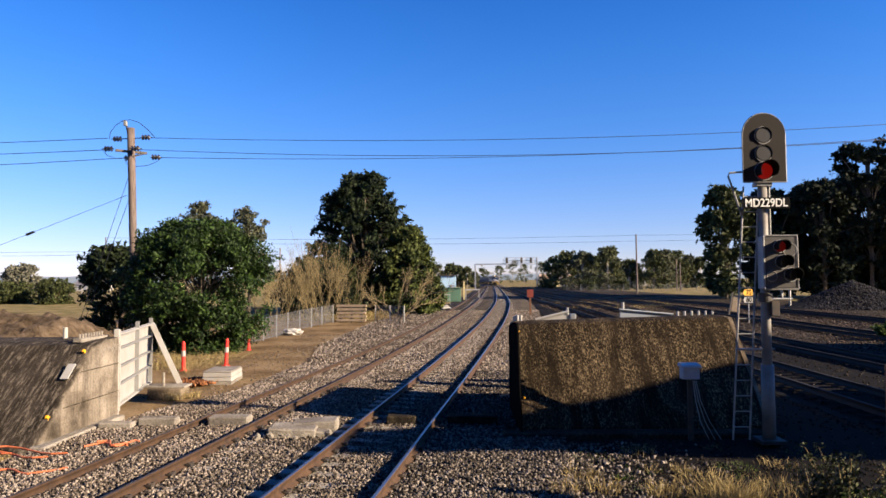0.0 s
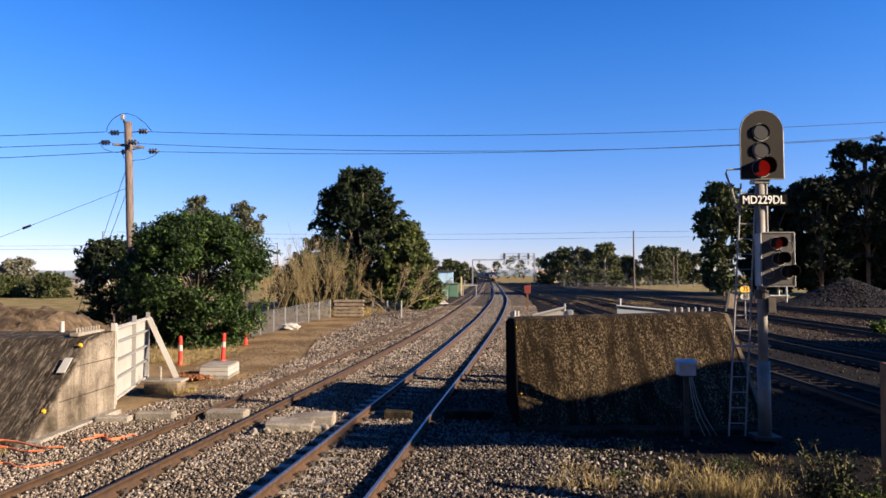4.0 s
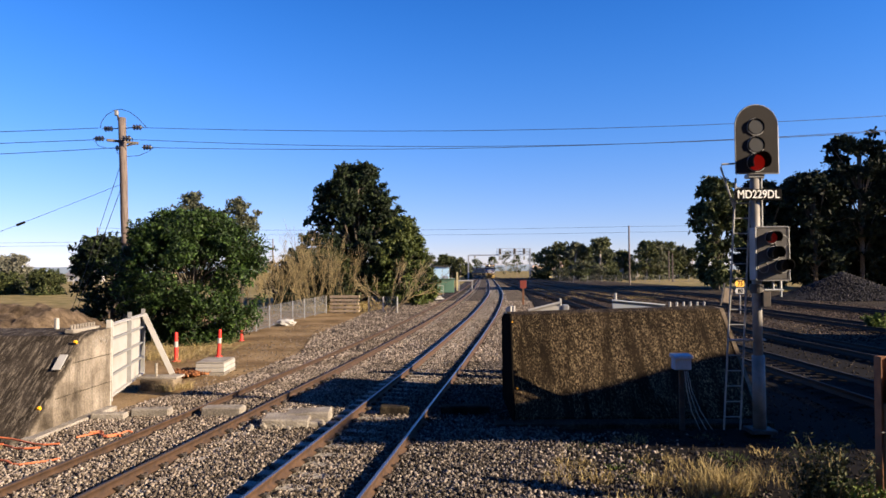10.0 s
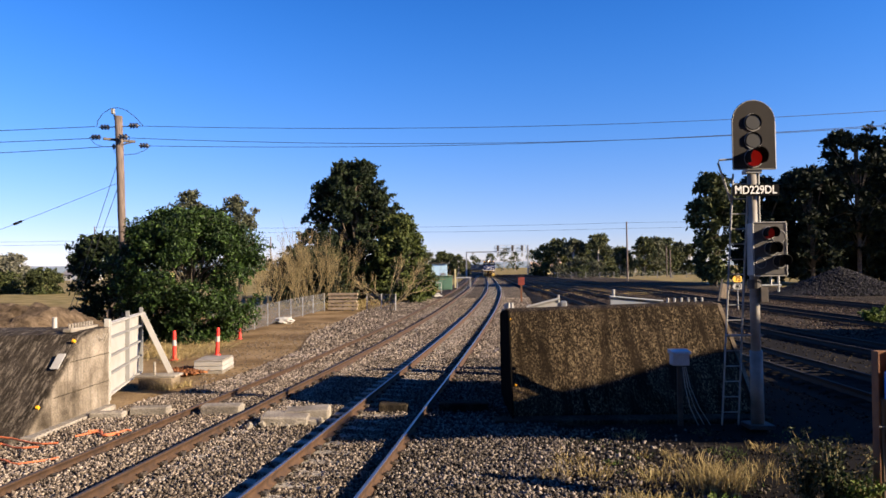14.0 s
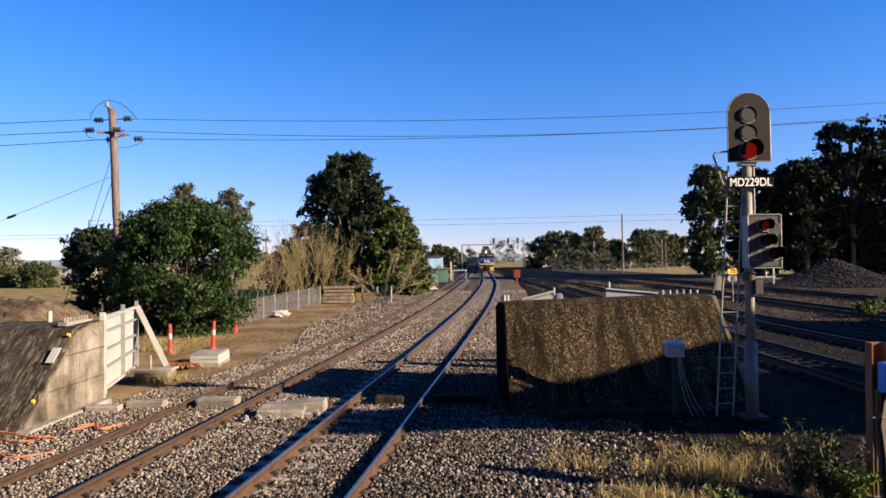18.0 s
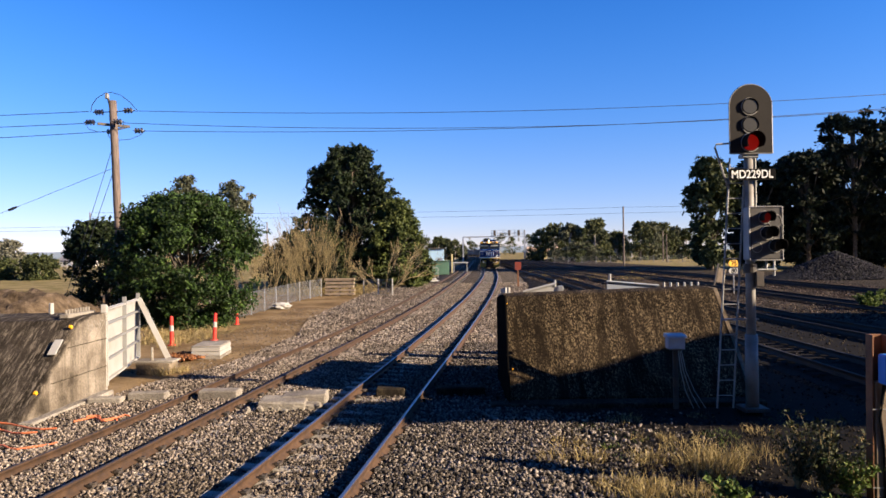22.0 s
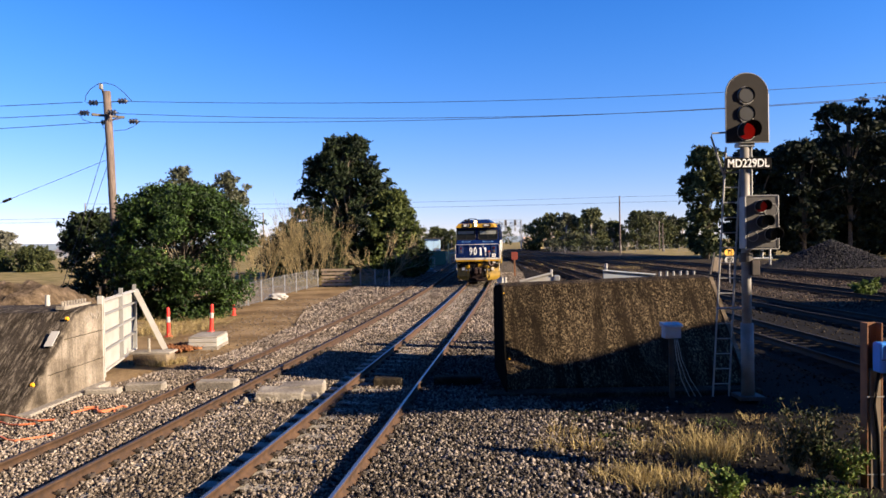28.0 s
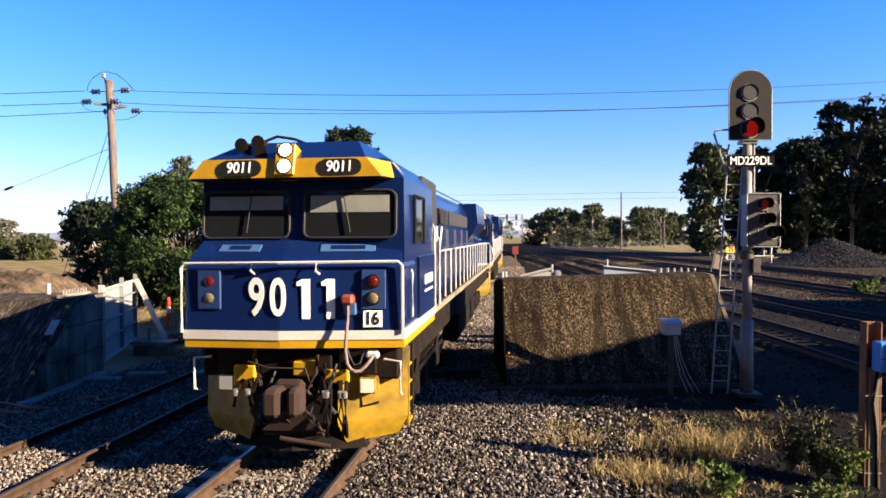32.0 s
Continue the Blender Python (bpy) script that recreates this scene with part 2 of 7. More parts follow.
def make_rail(name, top, top_rough, metal, rust_scale=1.0):
    n = Nodes(name, 0.75)
    rust = n.ramp(n.noise(6, 6), (0.3, (0.034 * rust_scale, 0.016 * rust_scale, 0.007 * rust_scale)), (0.6, (0.085 * rust_scale, 0.042 * rust_scale, 0.018 * rust_scale)), (0.8, (0.125 * rust_scale, 0.07 * rust_scale, 0.037 * rust_scale)))
    rust = n.mix(0.4, rust, n.ramp(n.noise(70, 3), (0.3, (0.5,) * 3), (0.7, (1.1,) * 3)), "MULTIPLY")
    mask = n.ramp(n.up(), (0.9, (0, 0, 0)), (0.97, (1, 1, 1)))
    n.color(n.mix(mask, rust, top))
    n.link(n.ramp(mask, (0, (0.8,) * 3), (1, (top_rough,) * 3)), n.b.inputs["Roughness"])
    n.link(n.ramp(mask, (0, (0,) * 3), (1, (metal,) * 3)), n.b.inputs["Metallic"])
    n.bump(n.noise(90, 3), 0.15, 0.003)
    return n.mat


def make_concrete(name, lo, mid, hi, streak=1.0, lichen=0.0):
    n = Nodes(name, 0.92)
    big, fine = n.noise(1.1, 7), n.noise(26, 6)
    down = n.noise(3.0, 5, (1.0, 1.0, 0.12))
    c = n.ramp(big, (0.3, lo), (0.55, mid), (0.78, hi))
    c = n.mix(n.ramp(down, (0.46, (0, 0, 0)), (0.66, (0.8 * streak,) * 3)), c, lo)
    if lichen:
        spots = n.ramp(n.noise(19, 6, (1, 1, 0.55), 0.8), (0.485, (0, 0, 0)), (0.535, (lichen,) * 3))
        runs = n.ramp(n.noise(2.6, 4, (1, 1, 0.18)), (0.38, (0.1,) * 3), (0.56, (1, 1, 1)))
        c = n.mix(n.mix(1.0, spots, runs, "MULTIPLY"), c, (0.30, 0.235, 0.135))
    c = n.mix(0.5, c, n.ramp(fine, (0.35, (0.35,) * 3), (0.65, (1.25,) * 3)), "MULTIPLY")
    n.color(c).bump(fine, 0.8, 0.02)
    return n.mat


def make_levee(name):
    """Old brown concrete with fine pale lichen specks in vertical streaks."""
    n = Nodes(name, 0.95)
    fine, grit = n.noise(30, 6, None, 0.7), n.noise(30, 7, (1, 0.55, 0.45), 0.8)
    c = n.ramp(n.noise(0.9, 6), (0.3, (0.009, 0.006, 0.004)), (0.5, (0.018, 0.0125, 0.008)), (0.72, (0.038, 0.0275, 0.018)))
    down = n.noise(4.5, 6, (1.0, 0.14, 0.1), 0.65)
    c = n.mix(n.ramp(down, (0.42, (0.8,) * 3), (0.52, (0, 0, 0))), c, (0.018, 0.013, 0.009))
    specks = n.ramp(grit, (0.50, (0, 0, 0)), (0.58, (0.9,) * 3))
    where = n.ramp(n.noise(4.2, 7, (1.0, 0.16, 0.12), 0.75), (0.42, (0.03,) * 3), (0.58, (1, 1, 1)))
    c = n.mix(n.mix(1.0, specks, where, "MULTIPLY"), c, (0.27, 0.205, 0.12))
    c = n.mix(0.6, c, n.ramp(n.noise(0.75, 5, (1, 0.5, 0.4)), (0.36, (0.45,) * 3), (0.62, (1.25,) * 3)), "MULTIPLY")
    c = n.mix(0.6, c, n.ramp(fine, (0.35, (0.3,) * 3), (0.65, (1.25,) * 3)), "MULTIPLY")
    n.color(c).bump(fine, 0.9, 0.025)
    return n.mat


def make_weathered(name):
    """Concrete that is pale where it stands upright and blackened where it lies open to the rain."""
    n = Nodes(name, 0.92)
    big, fine = n.noise(1.3, 7), n.noise(24, 6)
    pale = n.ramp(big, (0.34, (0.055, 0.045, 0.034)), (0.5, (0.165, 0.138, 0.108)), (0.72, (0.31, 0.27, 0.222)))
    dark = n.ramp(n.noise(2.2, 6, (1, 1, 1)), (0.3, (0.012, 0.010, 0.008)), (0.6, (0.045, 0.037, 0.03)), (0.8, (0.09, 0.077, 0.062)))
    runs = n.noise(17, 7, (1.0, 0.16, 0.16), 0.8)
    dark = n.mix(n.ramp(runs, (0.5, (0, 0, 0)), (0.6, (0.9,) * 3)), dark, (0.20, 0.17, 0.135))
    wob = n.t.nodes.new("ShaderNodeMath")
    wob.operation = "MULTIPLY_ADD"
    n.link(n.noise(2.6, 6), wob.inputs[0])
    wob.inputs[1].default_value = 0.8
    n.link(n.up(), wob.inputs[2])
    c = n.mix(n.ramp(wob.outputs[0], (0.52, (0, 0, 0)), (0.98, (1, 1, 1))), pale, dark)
    c = n.mix(n.ramp(n.noise(3.4, 6, (1, 1, 0.1), 0.65), (0.47, (0, 0, 0)), (0.62, (0.75,) * 3)), c, n.mix(0.7, c, (0.03, 0.024, 0.018)))
    c = n.mix(0.5, c, n.ramp(fine, (0.35, (0.4,) * 3), (0.65, (1.2,) * 3)), "MULTIPLY")
    n.color(c).bump(fine, 0.8, 0.02)
    return n.mat


def make_leaf(name, dark, mid, light, rough=0.5):
    n = Nodes(name, rough)
    c = n.ramp(n.island(), (0.0, dark), (0.55, mid), (1.0, light))
    c = n.mix(0.5, c, n.ramp(n.noise(0.5, 3), (0.35, (0.55,) * 3), (0.65, (1.15,) * 3)), "MULTIPLY")
    n.color(c)
    n.b.inputs["Specular IOR Level"].default_value = 0.3
    tr = n.t.nodes.new("ShaderNodeBsdfTranslucent")
    n.link(c, tr.inputs["Color"])
    mx = n.t.nodes.new("ShaderNodeMixShader")
    mx.inputs[0].default_value = 0.12
    n.link(n.b.outputs[0], mx.inputs[1])
    n.link(tr.outputs[0], mx.inputs[2])
    n.link(mx.outputs[0], n.t.nodes["Material Output"].inputs["Surface"])
    return n.mat


def make_bark(name, lo, hi):
    n = Nodes(name, 0.9)
    c = n.ramp(n.noise(5, 6, (4, 4, 0.6)), (0.35, lo), (0.65, hi))
    n.color(c).bump(n.noise(10, 5, (4, 4, 0.5)), 0.5, 0.02)
    return n.mat


GROUND = make_ground()
BED = make_bed("ballast_bed")
STONE = make_stone("granite_ballast", (0.035, 0.030, 0.026), (0.14, 0.118, 0.10), (0.36, 0.305, 0.26))
STONE_PALE = make_stone("pale_granite_ballast", (0.06, 0.049, 0.042), (0.19, 0.157, 0.132), (0.44, 0.375, 0.32))
STONE_GREY = make_stone("grey_granite_ballast", (0.016, 0.0145, 0.0135), (0.085, 0.074, 0.066), (0.33, 0.285, 0.25))
STONE_DARK = make_stone("dark_ballast", (0.01, 0.009, 0.008), (0.028, 0.024, 0.02), (0.08, 0.068, 0.055))
STONE_RED = make_stone("reddish_ballast", (0.014, 0.0105, 0.009), (0.058, 0.044, 0.037), (0.20, 0.155, 0.13))
HEAP = make_stone("dark_gravel", (0.012, 0.012, 0.013), (0.033, 0.032, 0.035), (0.085, 0.08, 0.082))
RAIL_B = make_rail("running_rail", (0.30, 0.30, 0.315), 0.30, 0.9, 0.8)
RAIL_A = make_rail("dull_rail", (0.062, 0.046, 0.036), 0.6, 0.2, 0.65)
# near-black: the shade on the rail sides is put into this colour
RAIL_YARD = make_rail("shade_dark_rail", (0.014, 0.011, 0.010), 0.8, 0.0, 0.14)
YARD_BED = make_bed("dark_yard_bed", 0.42)
YARD_SLEEPER = make_concrete("dark_sleeper", (0.01, 0.009, 0.008), (0.02, 0.017, 0.015), (0.035, 0.03, 0.026))
SLEEPER = make_concrete("sleeper_concrete", (0.22, 0.20, 0.17), (0.34, 0.31, 0.27), (0.42, 0.39, 0.34))
LEVEE = make_levee("mossy_concrete")
LEVEE_DARK = make_concrete("dark_concrete", (0.012, 0.010, 0.008), (0.03, 0.025, 0.02), (0.07, 0.06, 0.048), 0.8, 0.15)
WALL_CONC = make_concrete("weathered_concrete", (0.07, 0.052, 0.036), (0.19, 0.15, 0.11), (0.33, 0.275, 0.215), 0.7, 0.2)
PALE_CONC = make_concrete("pale_concrete", (0.16, 0.14, 0.12), (0.27, 0.245, 0.21), (0.38, 0.35, 0.31), 0.3)
LEVEE_L = make_weathered("rain_blackened_concrete")
# near-black ground colour that has the shade painted in
SHADE_GROUND = make_stone("shade_black_ground", (0.006, 0.0055, 0.005), (0.011, 0.010, 0.009), (0.022, 0.019, 0.016))
TWIG_PALE = make_bark("pale_twig", (0.17, 0.13, 0.07), (0.34, 0.27, 0.16))
RUST = worn("rusty_steel", (0.20, 0.085, 0.035), (0.07, 0.03, 0.018), 4, 0.85, 0.0, 0.9, 50, 0.4)
WHITE = worn("white_paint", (0.37, 0.365, 0.35), (0.28, 0.23, 0.17), 2.2, 0.55, 0, 0.5, 40, 0.1)
GALV = worn("galvanised_steel", (0.42, 0.43, 0.44), (0.24, 0.23, 0.22), 5, 0.45, 0.7, 0.7, 60, 0.1)
GREY_PAINT = worn("grey_paint", (0.30, 0.31, 0.31), (0.16, 0.15, 0.14), 3, 0.55, 0.1, 0.7, 60, 0.1)
LADDER = worn("dull_ladder_steel", (0.30, 0.295, 0.285), (0.14, 0.13, 0.12), 5, 0.6, 0.3, 0.7, 60, 0.1)
MAST = worn("weathered_mast_paint", (0.24, 0.225, 0.205), (0.11, 0.088, 0.07), 3, 0.6, 0.2, 0.8, 60, 0.1)
BLACK = worn("black_paint", (0.011, 0.011, 0.012), (0.02, 0.019, 0.018), 4, 0.9, 0, 0.6, 60, 0.1, shine=0.03)
BOX_FACE = worn("lamp_box_face", (0.115, 0.11, 0.106), (0.07, 0.066, 0.063), 6, 0.85, 0.0, 0.8, 60, 0.1, shine=0.06)
DARK_STEEL = worn("dark_steel", (0.05, 0.045, 0.042), (0.12, 0.085, 0.06), 5, 0.6, 0.3, 0.7, 60, 0.2)
BLUE_BOX = worn("blue_plastic", (0.03, 0.20, 0.62), (0.05, 0.18, 0.45), 4, 0.4, 0, 0.4, 60, 0.05)
BLUE_GREY = worn("blue_grey_steel", (0.27, 0.31, 0.37), (0.36, 0.34, 0.31), 2, 0.6, 0.1, 0.6, 60, 0.1)
TIMBER = worn("weathered_timber", (0.20, 0.155, 0.11), (0.08, 0.06, 0.042), 3, 0.9, 0, 0.9, 40, 0.5, True, (6, 6, 0.8))
POLE_WOOD = worn("pole_timber", (0.17, 0.13, 0.11), (0.04, 0.03, 0.025), 3, 0.9, 0, 1.0, 40, 0.9, True, (9, 9, 0.5))
ORANGE = worn("orange_plastic", (0.72, 0.032, 0.022), (0.45, 0.05, 0.035), 3, 0.5, 0, 0.3, 60, 0.05)
ORANGE_PIPE = worn("orange_conduit", (0.55, 0.15, 0.06), (0.42, 0.19, 0.11), 3, 0.6, 0, 0.4, 60, 0.05)
YELLOW_SIGN = worn("yellow_sign", (0.85, 0.42, 0.01), (0.6, 0.3, 0.03), 3, 0.5, 0, 0.3, 60, 0.05)
RED_SIGN = worn("faded_red_sign", (0.20, 0.03, 0.016), (0.11, 0.035, 0.022), 4, 0.6, 0, 0.6, 60, 0.1)
TEXT_WHITE = worn("white_lettering", (0.85, 0.85, 0.83), (0.7, 0.69, 0.66), 8, 0.5, 0, 0.3, 60, 0.02)
TEXT_BLACK = worn("black_lettering", (0.012, 0.012, 0.012), (0.025, 0.025, 0.025), 8, 0.85, 0, 0.3, 60, 0.02, shine=0.08)
WIRE = worn("wire", (0.03, 0.03, 0.032), (0.05, 0.05, 0.05), 8, 0.5, 0.5, 0.3, 60, 0.02)
INSULATOR = worn("brown_porcelain", (0.018, 0.015, 0.017), (0.035, 0.03, 0.03), 8, 0.25, 0, 0.5, 60, 0.02)
MESH_STEEL = worn("fence_wire", (0.19, 0.195, 0.20), (0.12, 0.115, 0.11), 5, 0.5, 0.5, 0.7, 60, 0.1)
LEAF_BUSH = make_leaf("glossy_green_leaf", (0.005, 0.014, 0.0025), (0.017, 0.040, 0.006), (0.054, 0.102, 0.015), 0.65)
LEAF_DARK = make_leaf("dark_green_leaf", (0.004, 0.009, 0.003), (0.012, 0.023, 0.006), (0.036, 0.056, 0.014), 0.75)
LEAF_OLIVE = make_leaf("olive_leaf", (0.014, 0.022, 0.006), (0.04, 0.052, 0.014), (0.09, 0.10, 0.032), 0.75)
LEAF_BLACK = make_leaf("deep_green_leaf", (0.003, 0.006, 0.002), (0.008, 0.014, 0.005), (0.024, 0.034, 0.012), 0.8)
LEAF_PALE = make_leaf("grey_green_leaf", (0.03, 0.038, 0.02), (0.07, 0.078, 0.042), (0.14, 0.14, 0.08), 0.7)
LEAF_FAR = make_leaf("sunlit_gum_leaf", (0.022, 0.030, 0.010), (0.06, 0.07, 0.024), (0.13, 0.135, 0.05), 0.75)
LEAF_WEED = make_leaf("dull_weed_leaf", (0.012, 0.018, 0.006), (0.035, 0.045, 0.015), (0.09, 0.095, 0.04), 0.75)
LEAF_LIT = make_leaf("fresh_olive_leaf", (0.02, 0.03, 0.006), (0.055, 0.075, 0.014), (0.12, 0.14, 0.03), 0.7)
LEAF_GREY = make_leaf("silver_grey_leaf", (0.06, 0.062, 0.045), (0.13, 0.13, 0.095), (0.24, 0.23, 0.17), 0.8)
DRY = make_leaf("dry_straw", (0.13, 0.095, 0.035), (0.30, 0.225, 0.09), (0.50, 0.40, 0.19), 0.85)
GRASS = make_leaf("green_weed", (0.03, 0.055, 0.008), (0.07, 0.115, 0.018), (0.16, 0.21, 0.04), 0.7)
TWIG = make_bark("bare_twig", (0.10, 0.078, 0.04), (0.30, 0.24, 0.13))
BARK = make_bark("grey_bark", (0.06, 0.05, 0.04), (0.17, 0.14, 0.11))
BARK_PALE = make_bark("pale_bark", (0.22, 0.19, 0.16), (0.45, 0.41, 0.36))

# ---- ground ----


def ground_sheet():
    ys = np.concatenate([np.arange(-60, 0, 4), np.arange(0, 60, 0.8), np.arange(60, 160, 4), np.arange(160, 700, 20), np.geomspace(700, 4800, 14)])
    xs = np.concatenate([-np.geomspace(60, 4500, 26)[::-1], np.arange(-56, -24, 4), np.arange(-24, 36, 0.8), np.arange(36, 60, 4), np.geomspace(60, 4500, 26)])
    gx, gy = np.meshgrid(xs, ys)
    s = np.clip((gy - 25) / 50, 0, 1)
    z = -0.27 + 0.5 * s * s * (3 - 2 * s)
    for k, (i, j) in enumerate(np.ndindex(gx.shape)):
        x, y = gx[i, j], gy[i, j]
        if -30 < x < 40 and -5 < y < 70:
            z[i, j] += 0.05 * noise.noise((x * 0.35, y * 0.35, 3)) + 0.02 * noise.noise((x * 1.3, y * 1.3, 7))
        if y > 150:
            z[i, j] -= min((y - 150) * 0.004, 1.2)
    nx = len(xs)
    idx = np.arange(len(xs) * len(ys)).reshape(len(ys), nx)
    quads = np.stack([idx[:-1, :-1], idx[:-1, 1:], idx[1:, 1:], idx[1:, :-1]], -1).reshape(-1, 4)
    ob = raw_mesh("ground", np.stack([gx, gy, z], -1).reshape(-1, 3), quads, GROUND, True)
    return tagged(ob, "bare brown earth and dry paddock reaching the horizon", "ground", kind="structure")


ground_sheet()


def strip(name, line, left, right, z, y0, y1, material, label, category, step=1.0, edge=None):
    """A bed that follows a line, with sloping shoulders."""
    rows = []
    for y in np.arange(y0, y1 + step, step):
        i = np.interp(y, line[:, 0], line[:, 1])
        zz = z + rise(y)
        left, right = (edge(y) if edge else (left, right))
        rows.append([(i + left - 0.5, y, zz - 0.35), (i + left, y, zz), (i + (left + right) / 2, y, zz + 0.01), (i + right, y, zz), (i + right + 0.5, y, zz - 0.35)])
    v = np.array(rows).reshape(-1, 3)
    n, k = len(rows), 5
    idx = np.arange(n * k).reshape(n, k)
    quads = np.stack([idx[:-1, :-1], idx[:-1, 1:], idx[1:, 1:], idx[1:, :-1]], -1).reshape(-1, 4)
    return tagged(raw_mesh(name, v, quads, material, True), label, category, kind="structure")


def apron(y):
    """How far the stone reaches to either side of the main track's centre."""
    return float(np.interp(y, [0, 17, 20, 27, 34, 50, 62, 80], [-6.35, -6.35, -5.7, -5.9, -7.6, -8.6, -6.6, -6.2])), 3.2


strip("ballast_bed", TRACK_B, -6.35, 3.2, -0.205, -8, 420, BED, "grey crushed-stone ballast under the two main tracks", "ballast", 1.5, apron)

# ---- tracks ----
RAIL_FORM = [(-0.07, -0.18), (-0.07, -0.16), (-0.012, -0.125), (-0.009, -0.045), (-0.035, -0.035), (-0.035, -0.006), (-0.028, 0.0),
             (0.028, 0.0), (0.035, -0.006), (0.035, -0.035), (0.009, -0.045), (0.012, -0.125), (0.07, -0.16), (0.07, -0.18)]


def rail(line, d, dz, y0, y1, material, parent):
    path = offset_line(line, d)
    keep = path[(path[:, 0] >= y0) & (path[:, 0] <= y1)]
    dx = np.gradient(keep[:, 1], keep[:, 0])
    k = len(RAIL_FORM)
    v = []
    for (y, x, _), t in zip(keep, dx):
        n = math.hypot(1, t)
        for a, b in RAIL_FORM:
            v.append((x + a / n, y - a * t / n, b + dz + rise(y)))
    idx = np.arange(len(keep) * k).reshape(-1, k)
    nxt = np.roll(idx, -1, axis=1)
    quads = np.stack([idx[:-1], nxt[:-1], nxt[1:], idx[1:]], -1).reshape(-1, 4)[:, ::-1]
    ob = raw_mesh("rail", np.array(v), quads, material)
    ob.parent = parent
    return ob


def sleeper_mesh():
    bm = block(-1.25, 1.25, -0.12, 0.12, -0.38, -0.192, 0.015)
    me = bpy.data.meshes.new("sleeper")
    bm.to_mesh(me)
    bm.free()
    me.materials.append(SLEEPER)
    return me


def clip_mesh():
    bm = bmesh.new()
    box(bm, -0.05, 0.05, -0.055, 0.055, -0.165, -0.12, 0.012)
    tube(bm, [(-0.06, -0.05, -0.13), (0.0, -0.05, -0.10), (0.05, -0.02, -0.105), (0.05, 0.03, -0.105), (-0.02, 0.05, -0.11)], 0.014, 5)
    me = bpy.data.meshes.new("rail_clip")
    bm.to_mesh(me)
    bm.free()
    me.materials.append(DARK_STEEL)
    return me


SLEEPER_ME, CLIP_ME = sleeper_mesh(), clip_mesh()


def track(name, line, y0, y1, material, zs, label, near=None, pieces=0.0, gap=0.6, ties=None):
    """A track with two rails; sleepers and clips are pieces up to `pieces` metres from the start, joined beyond."""
    th = holder(name, Matrix(), label, "railway track", kind="structure")
    for d, dz in ((-0.7525, zs[0]), (0.7525, zs[1])):
        rail(line, d, dz, y0, y1, material, th)
    s0, s1 = np.interp([y0, y1], line[:, 0], line[:, 2])
    s = s0 + 0.3
    cube = [(-1.25, -0.12, -0.163), (1.25, -0.12, -0.163), (1.25, 0.12, -0.163), (-1.25, 0.12, -0.163)]
    verts, faces = [], []
    while s < min(s1, s0 + 260):
        x, y = on_line(line, s)
        x2, y2 = on_line(line, s + 0.2)
        turn = math.atan2(y2 - y, x2 - x) - math.pi / 2
        m = Matrix.Translation((x, y, rise(y) + (zs[0] + zs[1]) / 2)) @ Matrix.Rotation(turn, 4, "Z") @ Matrix.Rotation(-(zs[1] - zs[0]) / 1.5, 4, "Y")
        if 3 < y < pieces:
            ob = new("sleeper", SLEEPER_ME)
            ob.parent, ob.matrix_local = th, m
            if y < pieces * 0.5:
                for a in (-0.7525, 0.7525):
                    for e, r in ((-0.105, 180), (0.105, 0)):
                        cl = new("rail_clip", CLIP_ME)
                        cl.parent, cl.matrix_local = th, m @ pose(a + e, 0, 0, 0, 0, r)
        else:
            b = len(verts)
            verts += [tuple(m @ Vector(c)) for c in cube]
            faces.append((b, b + 1, b + 2, b + 3))
        s += gap
    if faces:
        ob = raw_mesh("sleepers", np.array(verts), np.array(faces), ties or SLEEPER)
        ob.parent = th
        ob["kind"] = "stuff"
    return th


track("railway_track", TRACK_B, -30, 880, RAIL_B, (0.026, -0.026), "main railway track with polished rails on sunken concrete sleepers", pieces=42)
track("railway_track", TRACK_A, -30, 880, RAIL_A, (-0.066, -0.006), "second railway track with dull brown rails on sunken sleepers", pieces=42)

YARD = [
    [(-10, 10.0), (10, 10.2), (27, 10.5), (48, 10.6), (70, 10.6), (100, 11.0), (140, 12.2), (190, 14.0), (240, 16.0)],
    [(-10, 15.6), (10, 15.3), (25, 15.1), (40, 14.9), (52, 14.8), (75, 14.2), (100, 14.0), (140, 14.8), (190, 17.2), (240, 20.0)],
    [(-10, 24.0), (20, 22.6), (40, 21.2), (60, 20.0), (80, 18.9), (110, 18.0), (150, 18.2), (190, 20.0), (260, 26.0)],
    [(-10, 34.0), (20, 31.0), (44, 28.2), (55, 26.7), (65, 25.4), (85, 23.6), (110, 22.4), (150, 22.2), (200, 24.5), (300, 33.0)],
]
YARD_LINES = [smooth_line(r) for r in YARD]
for ln in YARD_LINES:
    track("railway_track", ln, -8, 235, RAIL_YARD, (0.07, 0.07), "yard track with rusty rails, side shade put into their dark colour", ties=YARD_SLEEPER)


def yard_apron(y):
    """The yard's stone reaches over to the shoulder of the main line."""
    b, c = np.interp(y, TRACK_B[:, 0], TRACK_B[:, 1]), np.interp(y, YARD_LINES[1][:, 0], YARD_LINES[1][:, 1])
    return float(min(b + 3.4 - c, -2.5)) if y > 20 else -6.6, 9.6


strip("yard_bed", YARD_LINES[1], -6.6, 9.6, -0.19, 8, 235, YARD_BED, "dark crushed-stone ballast of the yard tracks", "ballast", 1.5, yard_apron)
strip("yard_bed", YARD_LINES[3], -7.5, 15.0, -0.195, 8, 235, YARD_BED, "crushed-stone ballast of the outer yard track", "ballast", 1.5)


